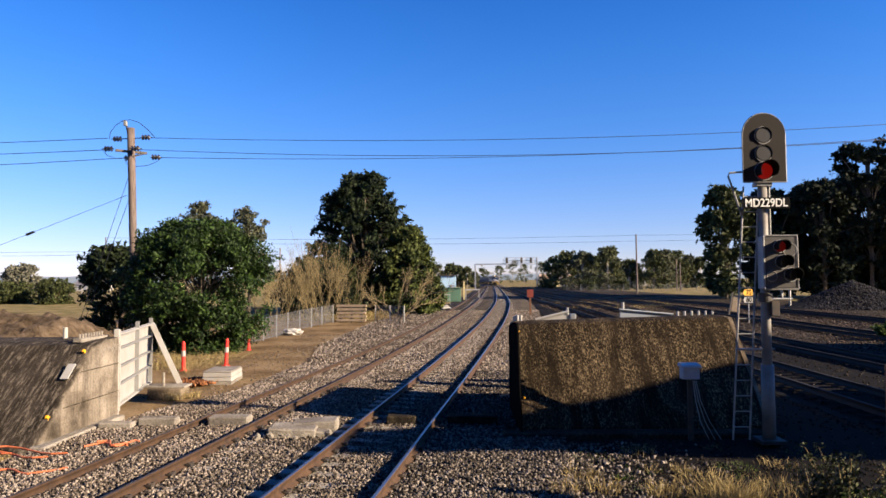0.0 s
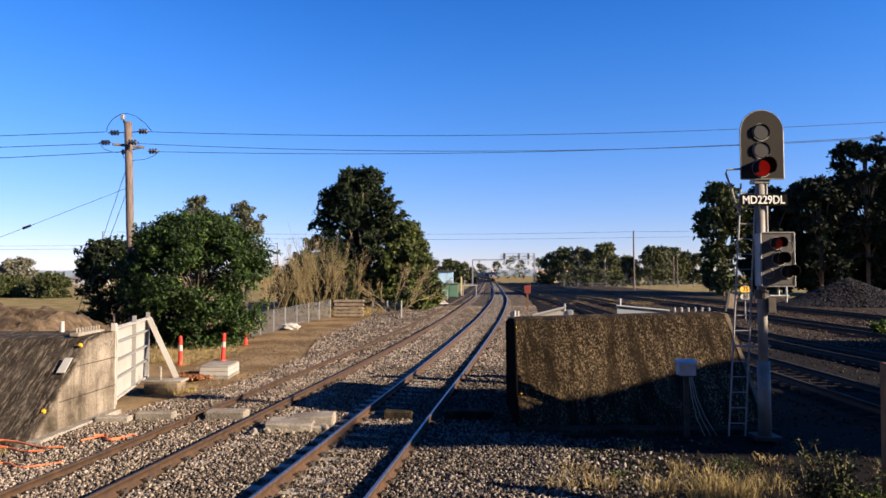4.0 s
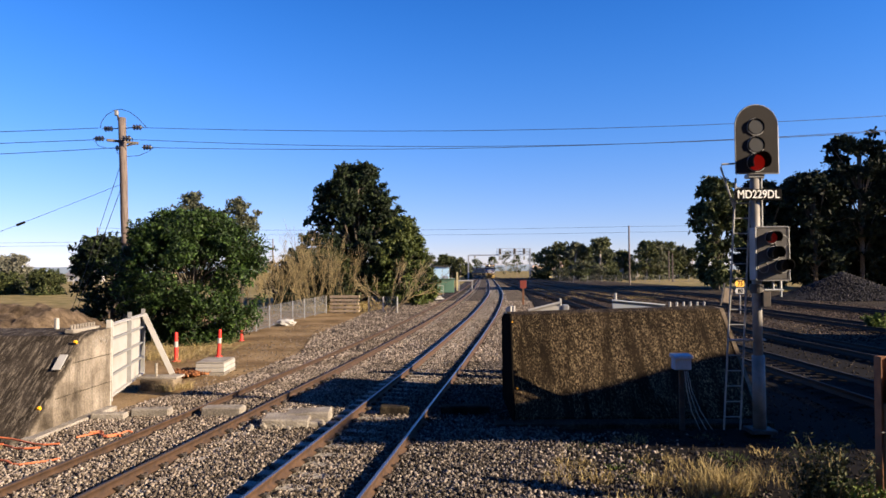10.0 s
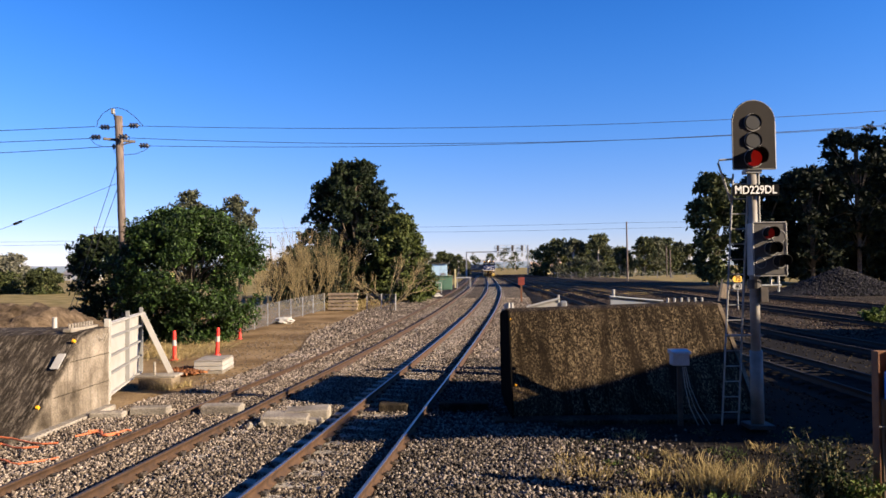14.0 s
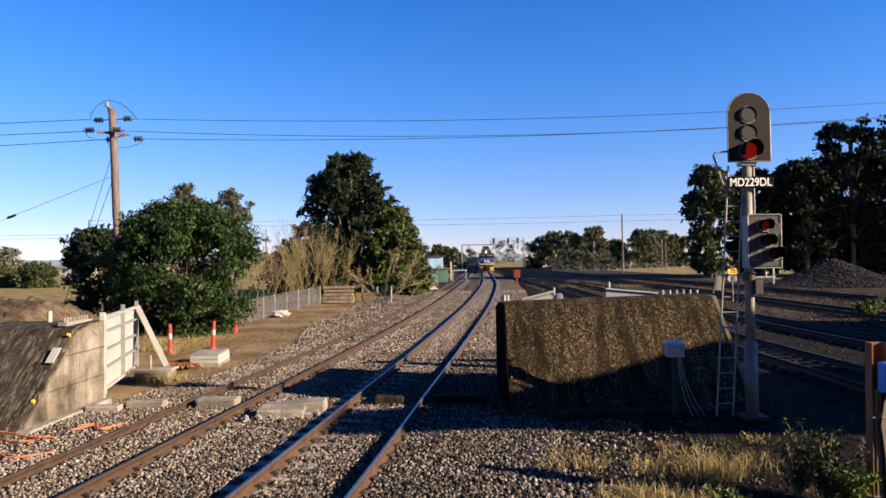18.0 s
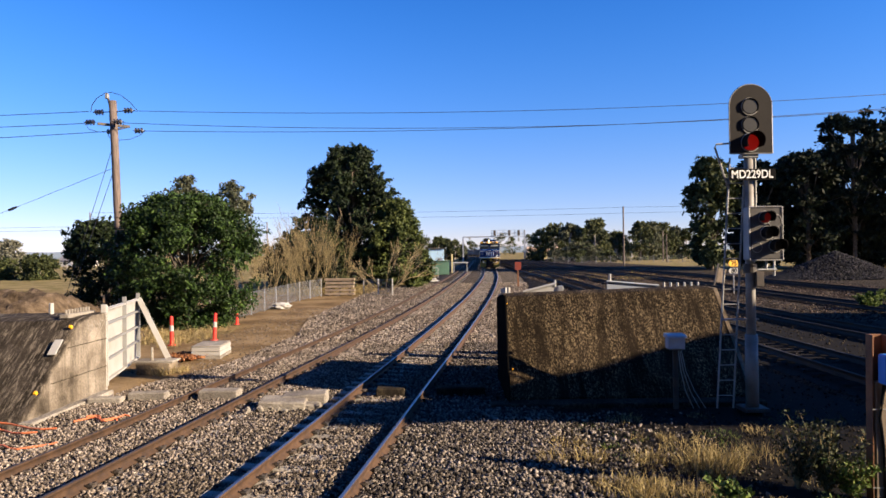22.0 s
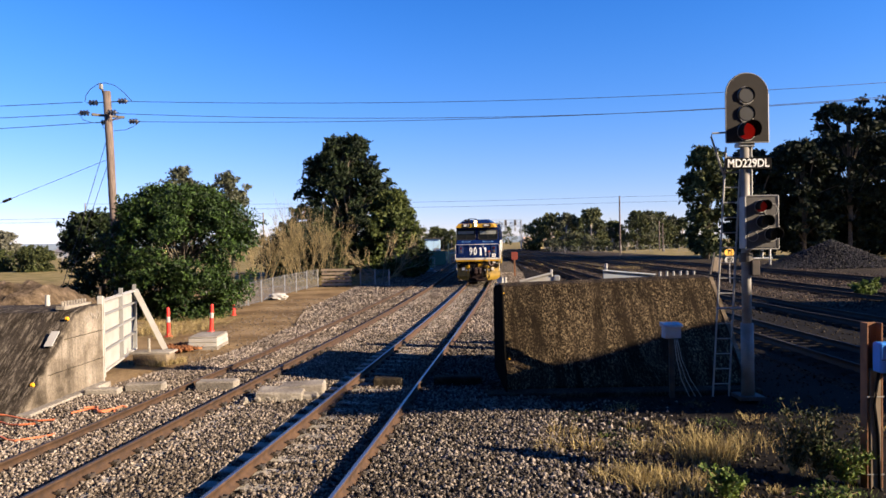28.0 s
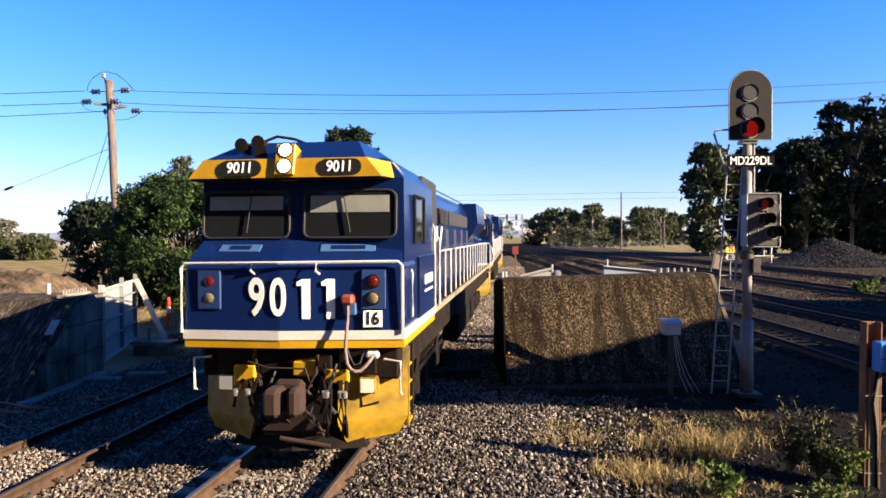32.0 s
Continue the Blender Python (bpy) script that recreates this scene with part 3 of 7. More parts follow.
def stones(name, count, region, size, z0, material, label, seed, keep=None):
    """Loose broken stones strewn over a region, each a jittered six-sided lump."""
    rng = np.random.default_rng(seed)
    x, y = region(rng, count)
    if keep is not None:
        ok = keep(x, y)
        x, y = x[ok], y[ok]
    n = len(x)
    s = np.clip((y - 25) / 50, 0, 1)
    z = z0 + 0.5 * s * s * (3 - 2 * s) + rng.uniform(-0.034, 0.03, n)
    base = np.array([(1.1, 0, 0), (-0.55, 0.95, 0), (-0.55, -0.95, 0), (0, 0, 0.9), (0, 0, -0.9)], float)
    tri = np.array([(0, 1, 3), (1, 2, 3), (2, 0, 3), (1, 0, 4), (2, 1, 4), (0, 2, 4)])
    q = rng.normal(size=(n, 4))
    q /= np.linalg.norm(q, axis=1)[:, None]
    w, a, b, c = q.T
    rot = np.stack([1 - 2 * (b * b + c * c), 2 * (a * b - c * w), 2 * (a * c + b * w), 2 * (a * b + c * w), 1 - 2 * (a * a + c * c), 2 * (b * c - a * w),
                    2 * (a * c - b * w), 2 * (b * c + a * w), 1 - 2 * (a * a + b * b)], -1).reshape(n, 3, 3)
    sz = rng.uniform(size[0], size[1], (n, 1, 1)) * rng.uniform(0.55, 1.4, (n, 5, 1))
    v = np.einsum("nij,nkj->nki", rot, base[None] * sz * np.array([1.0, 0.85, 0.75])) + np.stack([x, y, z], -1)[:, None, :]
    f = (tri[None] + (np.arange(n) * 5)[:, None, None]).reshape(-1, 3)
    ob = raw_mesh(name, v.reshape(-1, 3), f, material)
    return tagged(ob, label, "ballast", kind="stuff")


def along_b(left, right, y0, y1, bias=1.0):
    """Random places beside track B between two offsets, denser towards the camera where bias is above one."""
    def make(rng, count):
        y = y0 + (y1 - y0) * rng.uniform(0, 1, count) ** bias
        lo = np.interp(y, [0, 17, 20, 27, 34, 50, 62, 80], [-6.6, -6.6, -5.9, -6.1, -7.9, -8.9, -6.8, -6.4]) if left < -6 else left
        return np.interp(y, TRACK_B[:, 0], TRACK_B[:, 1]) + lo + (right - lo) * rng.uniform(0, 1, count), y
    return make


def off_rails(x, y):
    ok = np.ones(len(x), bool)
    for ln in (TRACK_B, TRACK_A):
        c = np.interp(y, ln[:, 0], ln[:, 1])
        for d in (-0.7525, 0.7525):
            ok &= np.abs(x - c - d) > 0.1
    return ok


stones("ballast", 62000, along_b(-6.6, -2.5, 6.5, 24, 1.35), (0.020, 0.044), -0.2, STONE_PALE, "loose pale pinkish granite ballast stones", 1, off_rails)
stones("ballast", 50000, along_b(-2.5, 0.8, 6.5, 24, 1.35), (0.020, 0.046), -0.2, STONE, "loose grey and pinkish granite ballast stones", 5, off_rails)
stones("ballast", 40000, along_b(0.8, 3.6, 6.5, 24, 1.35), (0.022, 0.05), -0.2, STONE_GREY, "loose dark grey ballast stones", 6, off_rails)
stones("ballast", 38000, along_b(-6.6, 3.4, 24, 62, 1.5), (0.036, 0.064), -0.195, STONE_PALE, "loose pale ballast stones further up the line", 2, off_rails)
stones("ballast", 9000, lambda r, c: (0.9 + np.abs(r.normal(0, 1.3, c)), r.uniform(6.6, 13.6, c)), (0.025, 0.055), -0.225, STONE_GREY, "ballast stones spilling out towards the grass", 4, off_rails)
stones("ballast", 6000, along_b(3.3, 6.6, 6.5, 14.3), (0.022, 0.045), -0.245, STONE_DARK, "scattered dark stones at the edge of the grass", 3)

TAR = worn("tarred_steel", (0.008, 0.0075, 0.007), (0.016, 0.014, 0.012), 4, 0.95, 0, 0.6, 60, 0.1, shine=0.0)

# ---- flood levee: two concrete abutments with swung-back steel gates ----


def levee_right():
    th = holder("levee_abutment", pose(0, 0, 0), "mossy brown concrete flood levee abutment beside the main track", "levee")
    # sloping front slab, crest and back wall
    bm = bmesh.new()
    x0, x1 = 1.33, 6.45
    front = [(14.5, -0.45), (14.5, -0.12), (16.45, 2.02), (16.75, 2.06), (17.3, 2.06), (17.3, -0.45)]
    lo = [bm.verts.new((x0 + 0.02 * (y - 14.5), y, z - (0.08 if z > 1 else 0))) for y, z in front]
    hi = [bm.verts.new((x1 + 0.02 * (y - 14.5), y, z + (0.05 if z > 1 else 0))) for y, z in front]
    bm.faces.new(lo)
    bm.faces.new(hi[::-1])
    for i in range(6):
        bm.faces.new((lo[i], lo[(i + 1) % 6], hi[(i + 1) % 6], hi[i]))
    bmesh.ops.recalc_face_normals(bm, faces=bm.faces)
    bmesh.ops.bevel(bm, geom=list(bm.edges), offset=0.035, segments=2, affect="EDGES")
    part("slope", bm, LEVEE, th)
    # steel-edged end towards the track
    part("end_plate", prism([(14.1, -0.4), (14.72, 1.85), (14.85, 2.08), (15.5, 2.05), (16.42, 1.99), (17.32, 1.85), (17.32, -0.4)], 1.285, 1.315, "x"), TAR, th, "dark rusted steel edge plate")
    part("kerb", block(0.9, 6.6, 14.0, 14.45, -0.4, -0.12, 0.02), LEVEE_DARK, th, "low dark concrete toe kerb")
    part("end_wall", prism([(14.5, -0.4), (14.5, -0.1), (16.5, 2.08), (17.3, 2.1), (17.3, -0.4)], 6.49, 6.58, "x"), WALL_CONC, th, "paler concrete end wall")
    up = Matrix.Translation((0, 14.5, -0.12)) @ Matrix.Rotation(math.atan2(2.105, 1.95), 4, "X")
    for x0, x1, a0, a1 in ((3.72, 4.1, 1.36, 1.58), (4.1, 4.36, 1.33, 1.56), (3.45, 3.72, 1.38, 1.50), (3.9, 4.2, 1.58, 1.64)):
        part("patch", block(x0, x1, a0, a1, 0.0, 0.014, 0.004, up), PALE_CONC, th, "pale worn patch")
    for x, y, z in ((1.42, 16.2, 1.78), (1.42, 15.0, 0.42)):
        part("marker", block(x, x + 0.04, y - 0.05, y - 0.01, z, z + 0.04, 0.006), YELLOW_SIGN, th, "small yellow marker")
    return th


levee_right()


def levee_left():
    th = holder("levee_abutment", pose(0, 0, 0), "blackened concrete levee slope with a pale end wall", "levee")
    bm = bmesh.new()
    prof = [(12.95, -0.5), (12.95, -0.25), (15.12, 1.63), (15.5, 1.69), (16.35, 1.71), (16.35, -0.5)]
    lo = [bm.verts.new((-40, y, z)) for y, z in prof]
    hi = [bm.verts.new((-8.2, y, z)) for y, z in prof]
    bm.faces.new(lo)
    bm.faces.new(hi[::-1])
    for i in range(6):
        bm.faces.new((lo[i], lo[(i + 1) % 6], hi[(i + 1) % 6], hi[i]))
    bmesh.ops.recalc_face_normals(bm, faces=bm.faces)
    edge = [e for e in bm.edges if all(v.co.x > -9 for v in e.verts) and all(v.co.z > -0.3 for v in e.verts) and min(v.co.y for v in e.verts) < 15.3 and max(v.co.y for v in e.verts) < 15.6]
    bmesh.ops.bevel(bm, geom=edge, offset=0.42, segments=12, affect="EDGES", profile=0.5, clamp_overlap=True)
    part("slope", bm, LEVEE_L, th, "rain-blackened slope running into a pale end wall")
    for z in (0.42, 1.08):
        part("joint", block(-8.202, -8.192, 13.6 + 0.95 * z, 16.3, z, z + 0.014), LEVEE_DARK, th, "formwork joint line")
    part("footing", block(-8.27, -7.98, 13.0, 16.2, -0.45, -0.13, 0.02), PALE_CONC, th, "pale concrete footing")
    for k in range(9):
        y = 15.3 + 0.12 * k
        part("stud", rod(bmesh.new(), (-8.6, y, 1.70), (-8.6, y, 1.86), 0.026), PALE_CONC, th)
    part("crest_rail", block(-8.7, -8.5, 15.2, 16.4, 1.67, 1.76, 0.01), PALE_CONC, th)
    rr = np.random.default_rng(14)
    for k in range(16):
        y, z = 15.45 + 0.05 * k + rr.uniform(-0.02, 0.02), 1.46 + rr.uniform(-0.08, 0.08)
        part("paint_mark", block(-8.2, -8.196, -0.012, 0.012, -rr.uniform(0.04, 0.12), rr.uniform(0.04, 0.1), 0, pose(0, y, z, rr.uniform(-50, 50))), PALE_CONC, th, "faded white paint mark")
    for y, z in ((14.85, 1.46), (13.55, 0.27)):
        part("marker", block(-0.03, 0.03, -0.035, 0.035, -0.035, 0.035, 0.006, pose(-8.28, y + 0.05, z + 0.05, 45)), YELLOW_SIGN, th, "small yellow marker")
    return th


levee_left()


GATE_GREY = worn("grey_gate_paint", (0.21, 0.215, 0.22), (0.15, 0.13, 0.11), 2.2, 0.6, 0, 0.6, 40, 0.1)


def flood_gate():
    """The open gate: white welded steel frame along the track with a raking prop."""
    th = holder("flood_gate", pose(-8.27, 16.36, -0.1, 0, 0, 104.0), "white painted steel flood gate swung open with a raking prop", "flood gate")
    L, Hh = 4.0, 1.9
    part("skin_plate", block(0.04, L, 0.03, 0.05, 0.12, Hh, 0.004), WHITE, th)
    for x in (0.0, L * 0.52, L - 0.07):
        part("stile", block(x, x + 0.05, -0.075, 0.03, 0.02 if x == 0 else 0.12, Hh + (0.16 if x else 0.08), 0.008), WHITE if x == 0 else GATE_GREY, th)
    for z in (0.12, 0.62, 1.05, 1.5, Hh - 0.06):
        part("rail", block(0.05, L, -0.07, 0.03, z, z + 0.048, 0.006), GATE_GREY if 0.2 < z < 1.7 else WHITE, th)
    part("hinge_post", block(-0.09, -0.01, -0.06, 0.06, -0.1, Hh + 0.1, 0.01), WHITE, th)
    b = bmesh.new()
    back = th.matrix_world.inverted()
    rod(b, back @ Vector((-9.14, 20.15, 1.78)), back @ Vector((-8.02, 19.5, 0.1)), 0.1, None, 4)
    part("prop", b, WHITE, th, "white raking timber prop")
    return th


flood_gate()


def plain_block(name, x0, x1, y0, y1, z0, z1, mat, label, category, bevel=0.015, turn=0.0):
    me = block(x0 - (x0 + x1) / 2, x1 - (x0 + x1) / 2, y0 - (y0 + y1) / 2, y1 - (y0 + y1) / 2, 0, z1 - z0, bevel)
    ob = part(name, me, mat)
    ob.matrix_world = pose((x0 + x1) / 2, (y0 + y1) / 2, z0, 0, 0, turn)
    return tagged(ob, label, category)


def gate_stop():
    th = holder("gate_stop", pose(-8.2, 19.2, -0.3), "low concrete gate stop with a small steel post", "gate stop")
    part("base", block(-0.5, 0.45, -0.3, 0.3, 0, 0.35, 0.02), WALL_CONC, th)
    part("cap", block(-0.62, 0.52, -0.24, 0.34, 0.35, 0.41, 0.01), PALE_CONC, th)
    part("post", rod(bmesh.new(), (-0.12, -0.1, 0.4), (-0.12, -0.1, 0.78), 0.04), PALE_CONC, th)


gate_stop()

# concrete sill between the rails on the line of the levee
SILL = [(-7.95, -7.2, 14.9, 15.15, -0.06), (-7.2, -6.35, 15.2, 15.5, -0.02), (-5.62, -4.72, 15.2, 15.6, 0.0), (-1.62, -0.95, 15.25, 15.55, 0.0), (-0.25, 0.85, 15.25, 15.6, 0.0)]
for x0, x1, y0, y1, z in SILL:
    # blocks in the abutment's shadow are coloured dark to carry that shade
    plain_block("sill_block", x0, x1, y0, y1, -0.4, z, PALE_CONC if x0 < -2 else LEVEE_DARK, "weathered concrete sill block set in the ballast", "concrete block", 0.03, random.uniform(-3, 3))


def broken_slab():
    """Two broken slabs and a few lumps lying between the tracks."""
    th = holder("broken_slab", pose(-3.35, 14.55, -0.3, 0, 0, 4), "broken pale concrete slab heaped between the two tracks", "concrete slab")
    r = np.random.default_rng(77)
    for x0, x1, y0, y1, z0, z1, tilt in ((-0.62, 0.35, -0.55, 0.15, 0, 0.29, 2), (-0.2, 0.75, -0.1, 0.5, 0, 0.32, -2), (0.3, 0.62, -0.5, -0.12, 0, 0.26, 6)):
        bm = block(x0, x1, y0, y1, z0, z1, 0.03, Matrix.Rotation(radians(tilt), 4, "Y"))
        bmesh.ops.subdivide_edges(bm, edges=[e for e in bm.edges if e.calc_length() > 0.2], cuts=3, use_grid_fill=True)
        for v in bm.verts:
            v.co += Vector((noise.noise(v.co * 5), noise.noise(v.co * 5 + Vector((7, 0, 0))), noise.noise(v.co * 6 + Vector((0, 9, 0))))) * 0.016
        part("slab", bm, PALE_CONC, th)
    for k in range(9):
        bm = bmesh.new()
        bmesh.ops.create_icosphere(bm, subdivisions=1, radius=r.uniform(0.05, 0.1))
        for v in bm.verts:
            v.co *= r.uniform(0.7, 1.2)
        ob = part("lump", bm, PALE_CONC, th)
        ob.location = (r.uniform(-0.8, 0.9), r.uniform(-0.8, -0.45), 0.16)


broken_slab()

# ---- signal mast ----


def hooded_lens(parent, x, y, z, r, glow, label, deep_to=0.30):
    """A round lens with a deep black visor, facing the camera."""
    ln = part("lens", rod(bmesh.new(), (x, y, z), (x, y - 0.03, z), r * 0.86, None, 24), glow, parent, label)
    bm = bmesh.new()
    outer, inner, seg, a0 = [], [], 22, radians(-35)
    for k in range(seg + 1):
        a = a0 + (math.pi - 2 * a0) * k / seg
        deep = deep_to - 0.27 * deep_to * abs(k / seg - 0.5) * 2
        ca, sa = math.cos(a), math.sin(a)
        outer.append([bm.verts.new((x + r * ca, y - d, z + r * sa)) for d in (0, deep)])
        inner.append([bm.verts.new((x + (r - 0.012) * ca, y - d, z + (r - 0.012) * sa)) for d in (0, deep)])
    for p, q in zip(outer, outer[1:]):
        bm.faces.new((p[0], p[1], q[1], q[0]))
    for p, q in zip(inner, inner[1:]):
        bm.faces.new((p[0], q[0], q[1], p[1]))
    for (p, i), (q, j) in zip(zip(outer, inner), zip(outer[1:], inner[1:])):
        bm.faces.new((p[1], i[1], j[1], q[1]))
    part("visor", bm, BLACK, parent, "deep black visor")
    # pale ring added to paint the light along the visor edge
    ring = [(x + r * math.cos(a), y - 0.012, z + r * math.sin(a)) for a in np.linspace(0, 2 * math.pi, 25)]
    part("lit_edge_ring", tube(bmesh.new(), ring, 0.011, 5), LADDER, parent, "thin grey ring in place of the lit visor edge")
    return ln


LENS_OFF = worn("dark_lens", (0.022, 0.022, 0.023), (0.035, 0.034, 0.033), 6, 0.45, 0, 0.4, 60, 0.02)
LENS_RED = lamp_glow("red_signal_light", (0.42, 0.010, 0.006), 0.12)
LENS_RED_DIM = lamp_glow("dim_red_light", (0.3, 0.012, 0.01), 0.04)


PLATE = worn("charcoal_plate", (0.030, 0.027, 0.025), (0.022, 0.020, 0.019), 3, 0.8, 0, 0.6, 60, 0.1, shine=0.15)


def signal():
    th = holder("railway_signal", pose(6.03, 13.45, -0.17), "railway colour-light signal on a grey mast with ladder, showing red", "signal")
    m = bmesh.new()
    rod(m, (0, 0, 0), (0, 0, 5.2), 0.095, 0.085, 18)
    part("mast", m, MAST, th, "", True)
    part("base", block(-0.24, 0.24, -0.24, 0.24, 0, 0.08, 0.01), DARK_STEEL, th)
    part("base_sleeve", rod(bmesh.new(), (0, 0, 0.05), (0, 0, 1.5), 0.125, 0.12, 18), MAST, th, "thicker lower sleeve", True)
    # tall upper head with rounded top
    w, z0, z1 = 0.412, 5.07, 6.42
    form = [(-w, z0), (w, z0), (w, z1 - w)] + [(w * math.cos(a), z1 - w + w * math.sin(a)) for a in np.linspace(0.15, math.pi - 0.15, 14)] + [(-w, z1 - w)]
    bd = part("backing_plate", prism(form, -0.14, -0.11), PLATE, th, "round-topped charcoal backing plate")
    rim = bmesh.new()
    loop = form + [form[0]]
    for p, q in zip(loop, loop[1:]):
        rod(rim, (p[0], -0.125, p[1]), (q[0], -0.125, q[1]), 0.018, None, 5)
    part("rim", rim, LADDER, bd)
    part("housing", block(-0.26, 0.26, -0.11, 0.16, 5.14, 6.25, 0.03), BLACK, th)
    for z, g, lb in ((5.985, LENS_OFF, "unlit lens"), (5.63, LENS_OFF, "unlit lens"), (5.28, LENS_RED, "lit red lens")):
        hooded_lens(bd, -0.02, -0.14, z, 0.18 if g is LENS_RED else 0.165, g, lb, 0.34 if g is LENS_RED else 0.05)
    # number plate, raised white letters
    pl = part("number_plate", block(-0.46, 0.46, -0.15, -0.13, 4.54, 4.76, 0.004), BLACK, th, "black plate with white letters")
    lettering("plate_text", "MD229DL", 0.225, TEXT_WHITE, Matrix.Translation((0, -0.155, 4.65)) @ Matrix.Rotation(radians(90), 4, "X"), pl, 0.004, 0.86)
    part("bracket", block(-0.16, 0.16, -0.1, 0.1, 4.99, 5.07, 0.01), GREY_PAINT, th)
    part("conduit", rods([((0.14, 0.02, 3.9), (0.14, 0.02, 5.05))], 0.02), GREY_PAINT, th)
    # lower square head
    lb = part("lower_head", block(-0.09, 0.53, -0.22, 0.05, 2.98, 4.0, 0.02), BOX_FACE, th, "grey square lamp box")
    part("side_flap", block(-0.13, -0.095, -0.25, 0.02, 2.98, 4.0, 0.01), GREY_PAINT, lb, "pale open side flap")
    rimb = bmesh.new()
    for a, b in (((-0.1, 2.97), (0.54, 2.97)), ((-0.1, 4.01), (0.54, 4.01)), ((0.54, 2.97), (0.54, 4.01)), ((-0.1, 2.97), (-0.1, 4.01))):
        rod(rimb, (a[0], -0.225, a[1]), (b[0], -0.225, b[1]), 0.014, None, 5)
    part("edge", rimb, LADDER, lb)
    hooded_lens(lb, 0.20, -0.225, 3.80, 0.12, LENS_RED_DIM, "dim red lens", 0.28)
    hooded_lens(lb, 0.24, -0.225, 3.50, 0.13, LENS_OFF, "unlit lens", 0.28)
    hooded_lens(lb, 0.40, -0.225, 3.25, 0.13, LENS_OFF, "unlit lens", 0.3)
    for x, z, r in ((0.385, 3.73, 0.13), (0.03, 3.22, 0.10)):
        part("blanking_disc", rod(bmesh.new(), (x, -0.22, z), (x, -0.245, z), r, r * 0.94, 24), BOX_FACE, lb, "round grey blanking disc")
        part("disc_ring", tube(bmesh.new(), [(x + r * math.cos(a), -0.245, z + r * math.sin(a)) for a in np.linspace(0, 2 * math.pi, 25)], 0.008, 5), LADDER, lb)
    # platform brackets below
    part("clamp", rod(bmesh.new(), (0, 0, 2.72), (0, 0, 2.9), 0.13, None, 16), DARK_STEEL, th)
    part("arm", rods([((-0.1, -0.05, 2.78), (0.5, -0.05, 2.78)), ((0.3, -0.05, 2.78), (0.3, -0.05, 2.98)), ((0.45, -0.05, 2.65), (0.45, -0.05, 3.0)), ((0.52, -0.1, 3.1), (0.52, -0.1, 3.4))], 0.022), GALV, th)
    part("junction_box", block(0.05, 0.2, -0.16, -0.06, 2.45, 2.75, 0.01), DARK_STEEL, th)
    # ladder on the track side
    ld = holder("ladder", Matrix(), "narrow grey steel ladder", "")
    ld.parent = th
    a0, a1, b0, b1 = Vector((-0.70, 0.0, 0.05)), Vector((-0.36, 0.02, 5.0)), Vector((-0.38, 0.0, 0.05)), Vector((-0.06, 0.02, 5.0))
    part("stringer", rods([(a0, a1)], 0.019), LADDER, ld)
    part("stringer", rods([(b0, b1)], 0.019), LADDER, ld)
    for k in range(16):
        u = (0.25 + 0.3 * k) / 4.95
        part("rung", rods([(a0.lerp(a1, u), b0.lerp(b1, u))], 0.011, 6), LADDER, ld)
    part("hoop", tube(bmesh.new(), [(-0.4, 0.02, 4.4), (-0.68, -0.05, 5.2), (-0.67, -0.08, 5.26), (-0.35, -0.08, 5.28), (-0.1, -0.05, 5.26)], 0.02), LADDER, ld)
    for z in (1.78,):
        part("stay", block(-0.6, 0.15, -0.03, 0.03, z, z + 0.04, 0.006), LADDER, ld)
    return th


signal()


BOX_PALE = worn("pale_grey_enamel", (0.40, 0.42, 0.45), (0.27, 0.27, 0.27), 4, 0.55, 0, 0.6, 50, 0.08)


def terminal_box():
    th = holder("terminal_box", pose(4.62, 13.75, -0.2), "pale grey cable terminal box on a dark steel stake", "cable box")
    part("case", block(-0.165, 0.165, -0.12, 0.12, 1.22, 1.46, 0.012), BOX_PALE, th)
    part("lid", prism([(-0.17, 1.455), (0.15, 1.455), (0.13, 1.53), (-0.15, 1.50)], -0.19, 0.19, "x"), BOX_PALE, th)
    part("stake", block(-0.05, 0.05, -0.03, 0.03, 0, 1.2, 0.006), DARK_STEEL, th)
    for k in range(3):
        part("cable", tube(bmesh.new(), [(0.03 + 0.03 * k, -0.1, 1.2), (0.06 + 0.05 * k, -0.14, 0.8), (0.14 + 0.09 * k, -0.16, 0.4), (0.3 + 0.12 * k, -0.15, 0.05)], 0.009), LADDER, th)


terminal_box()


BLUE_DARK = worn("dark_blue_plastic", (0.01, 0.07, 0.25), (0.01, 0.05, 0.2), 4, 0.4, 0, 0.4, 60, 0.05)


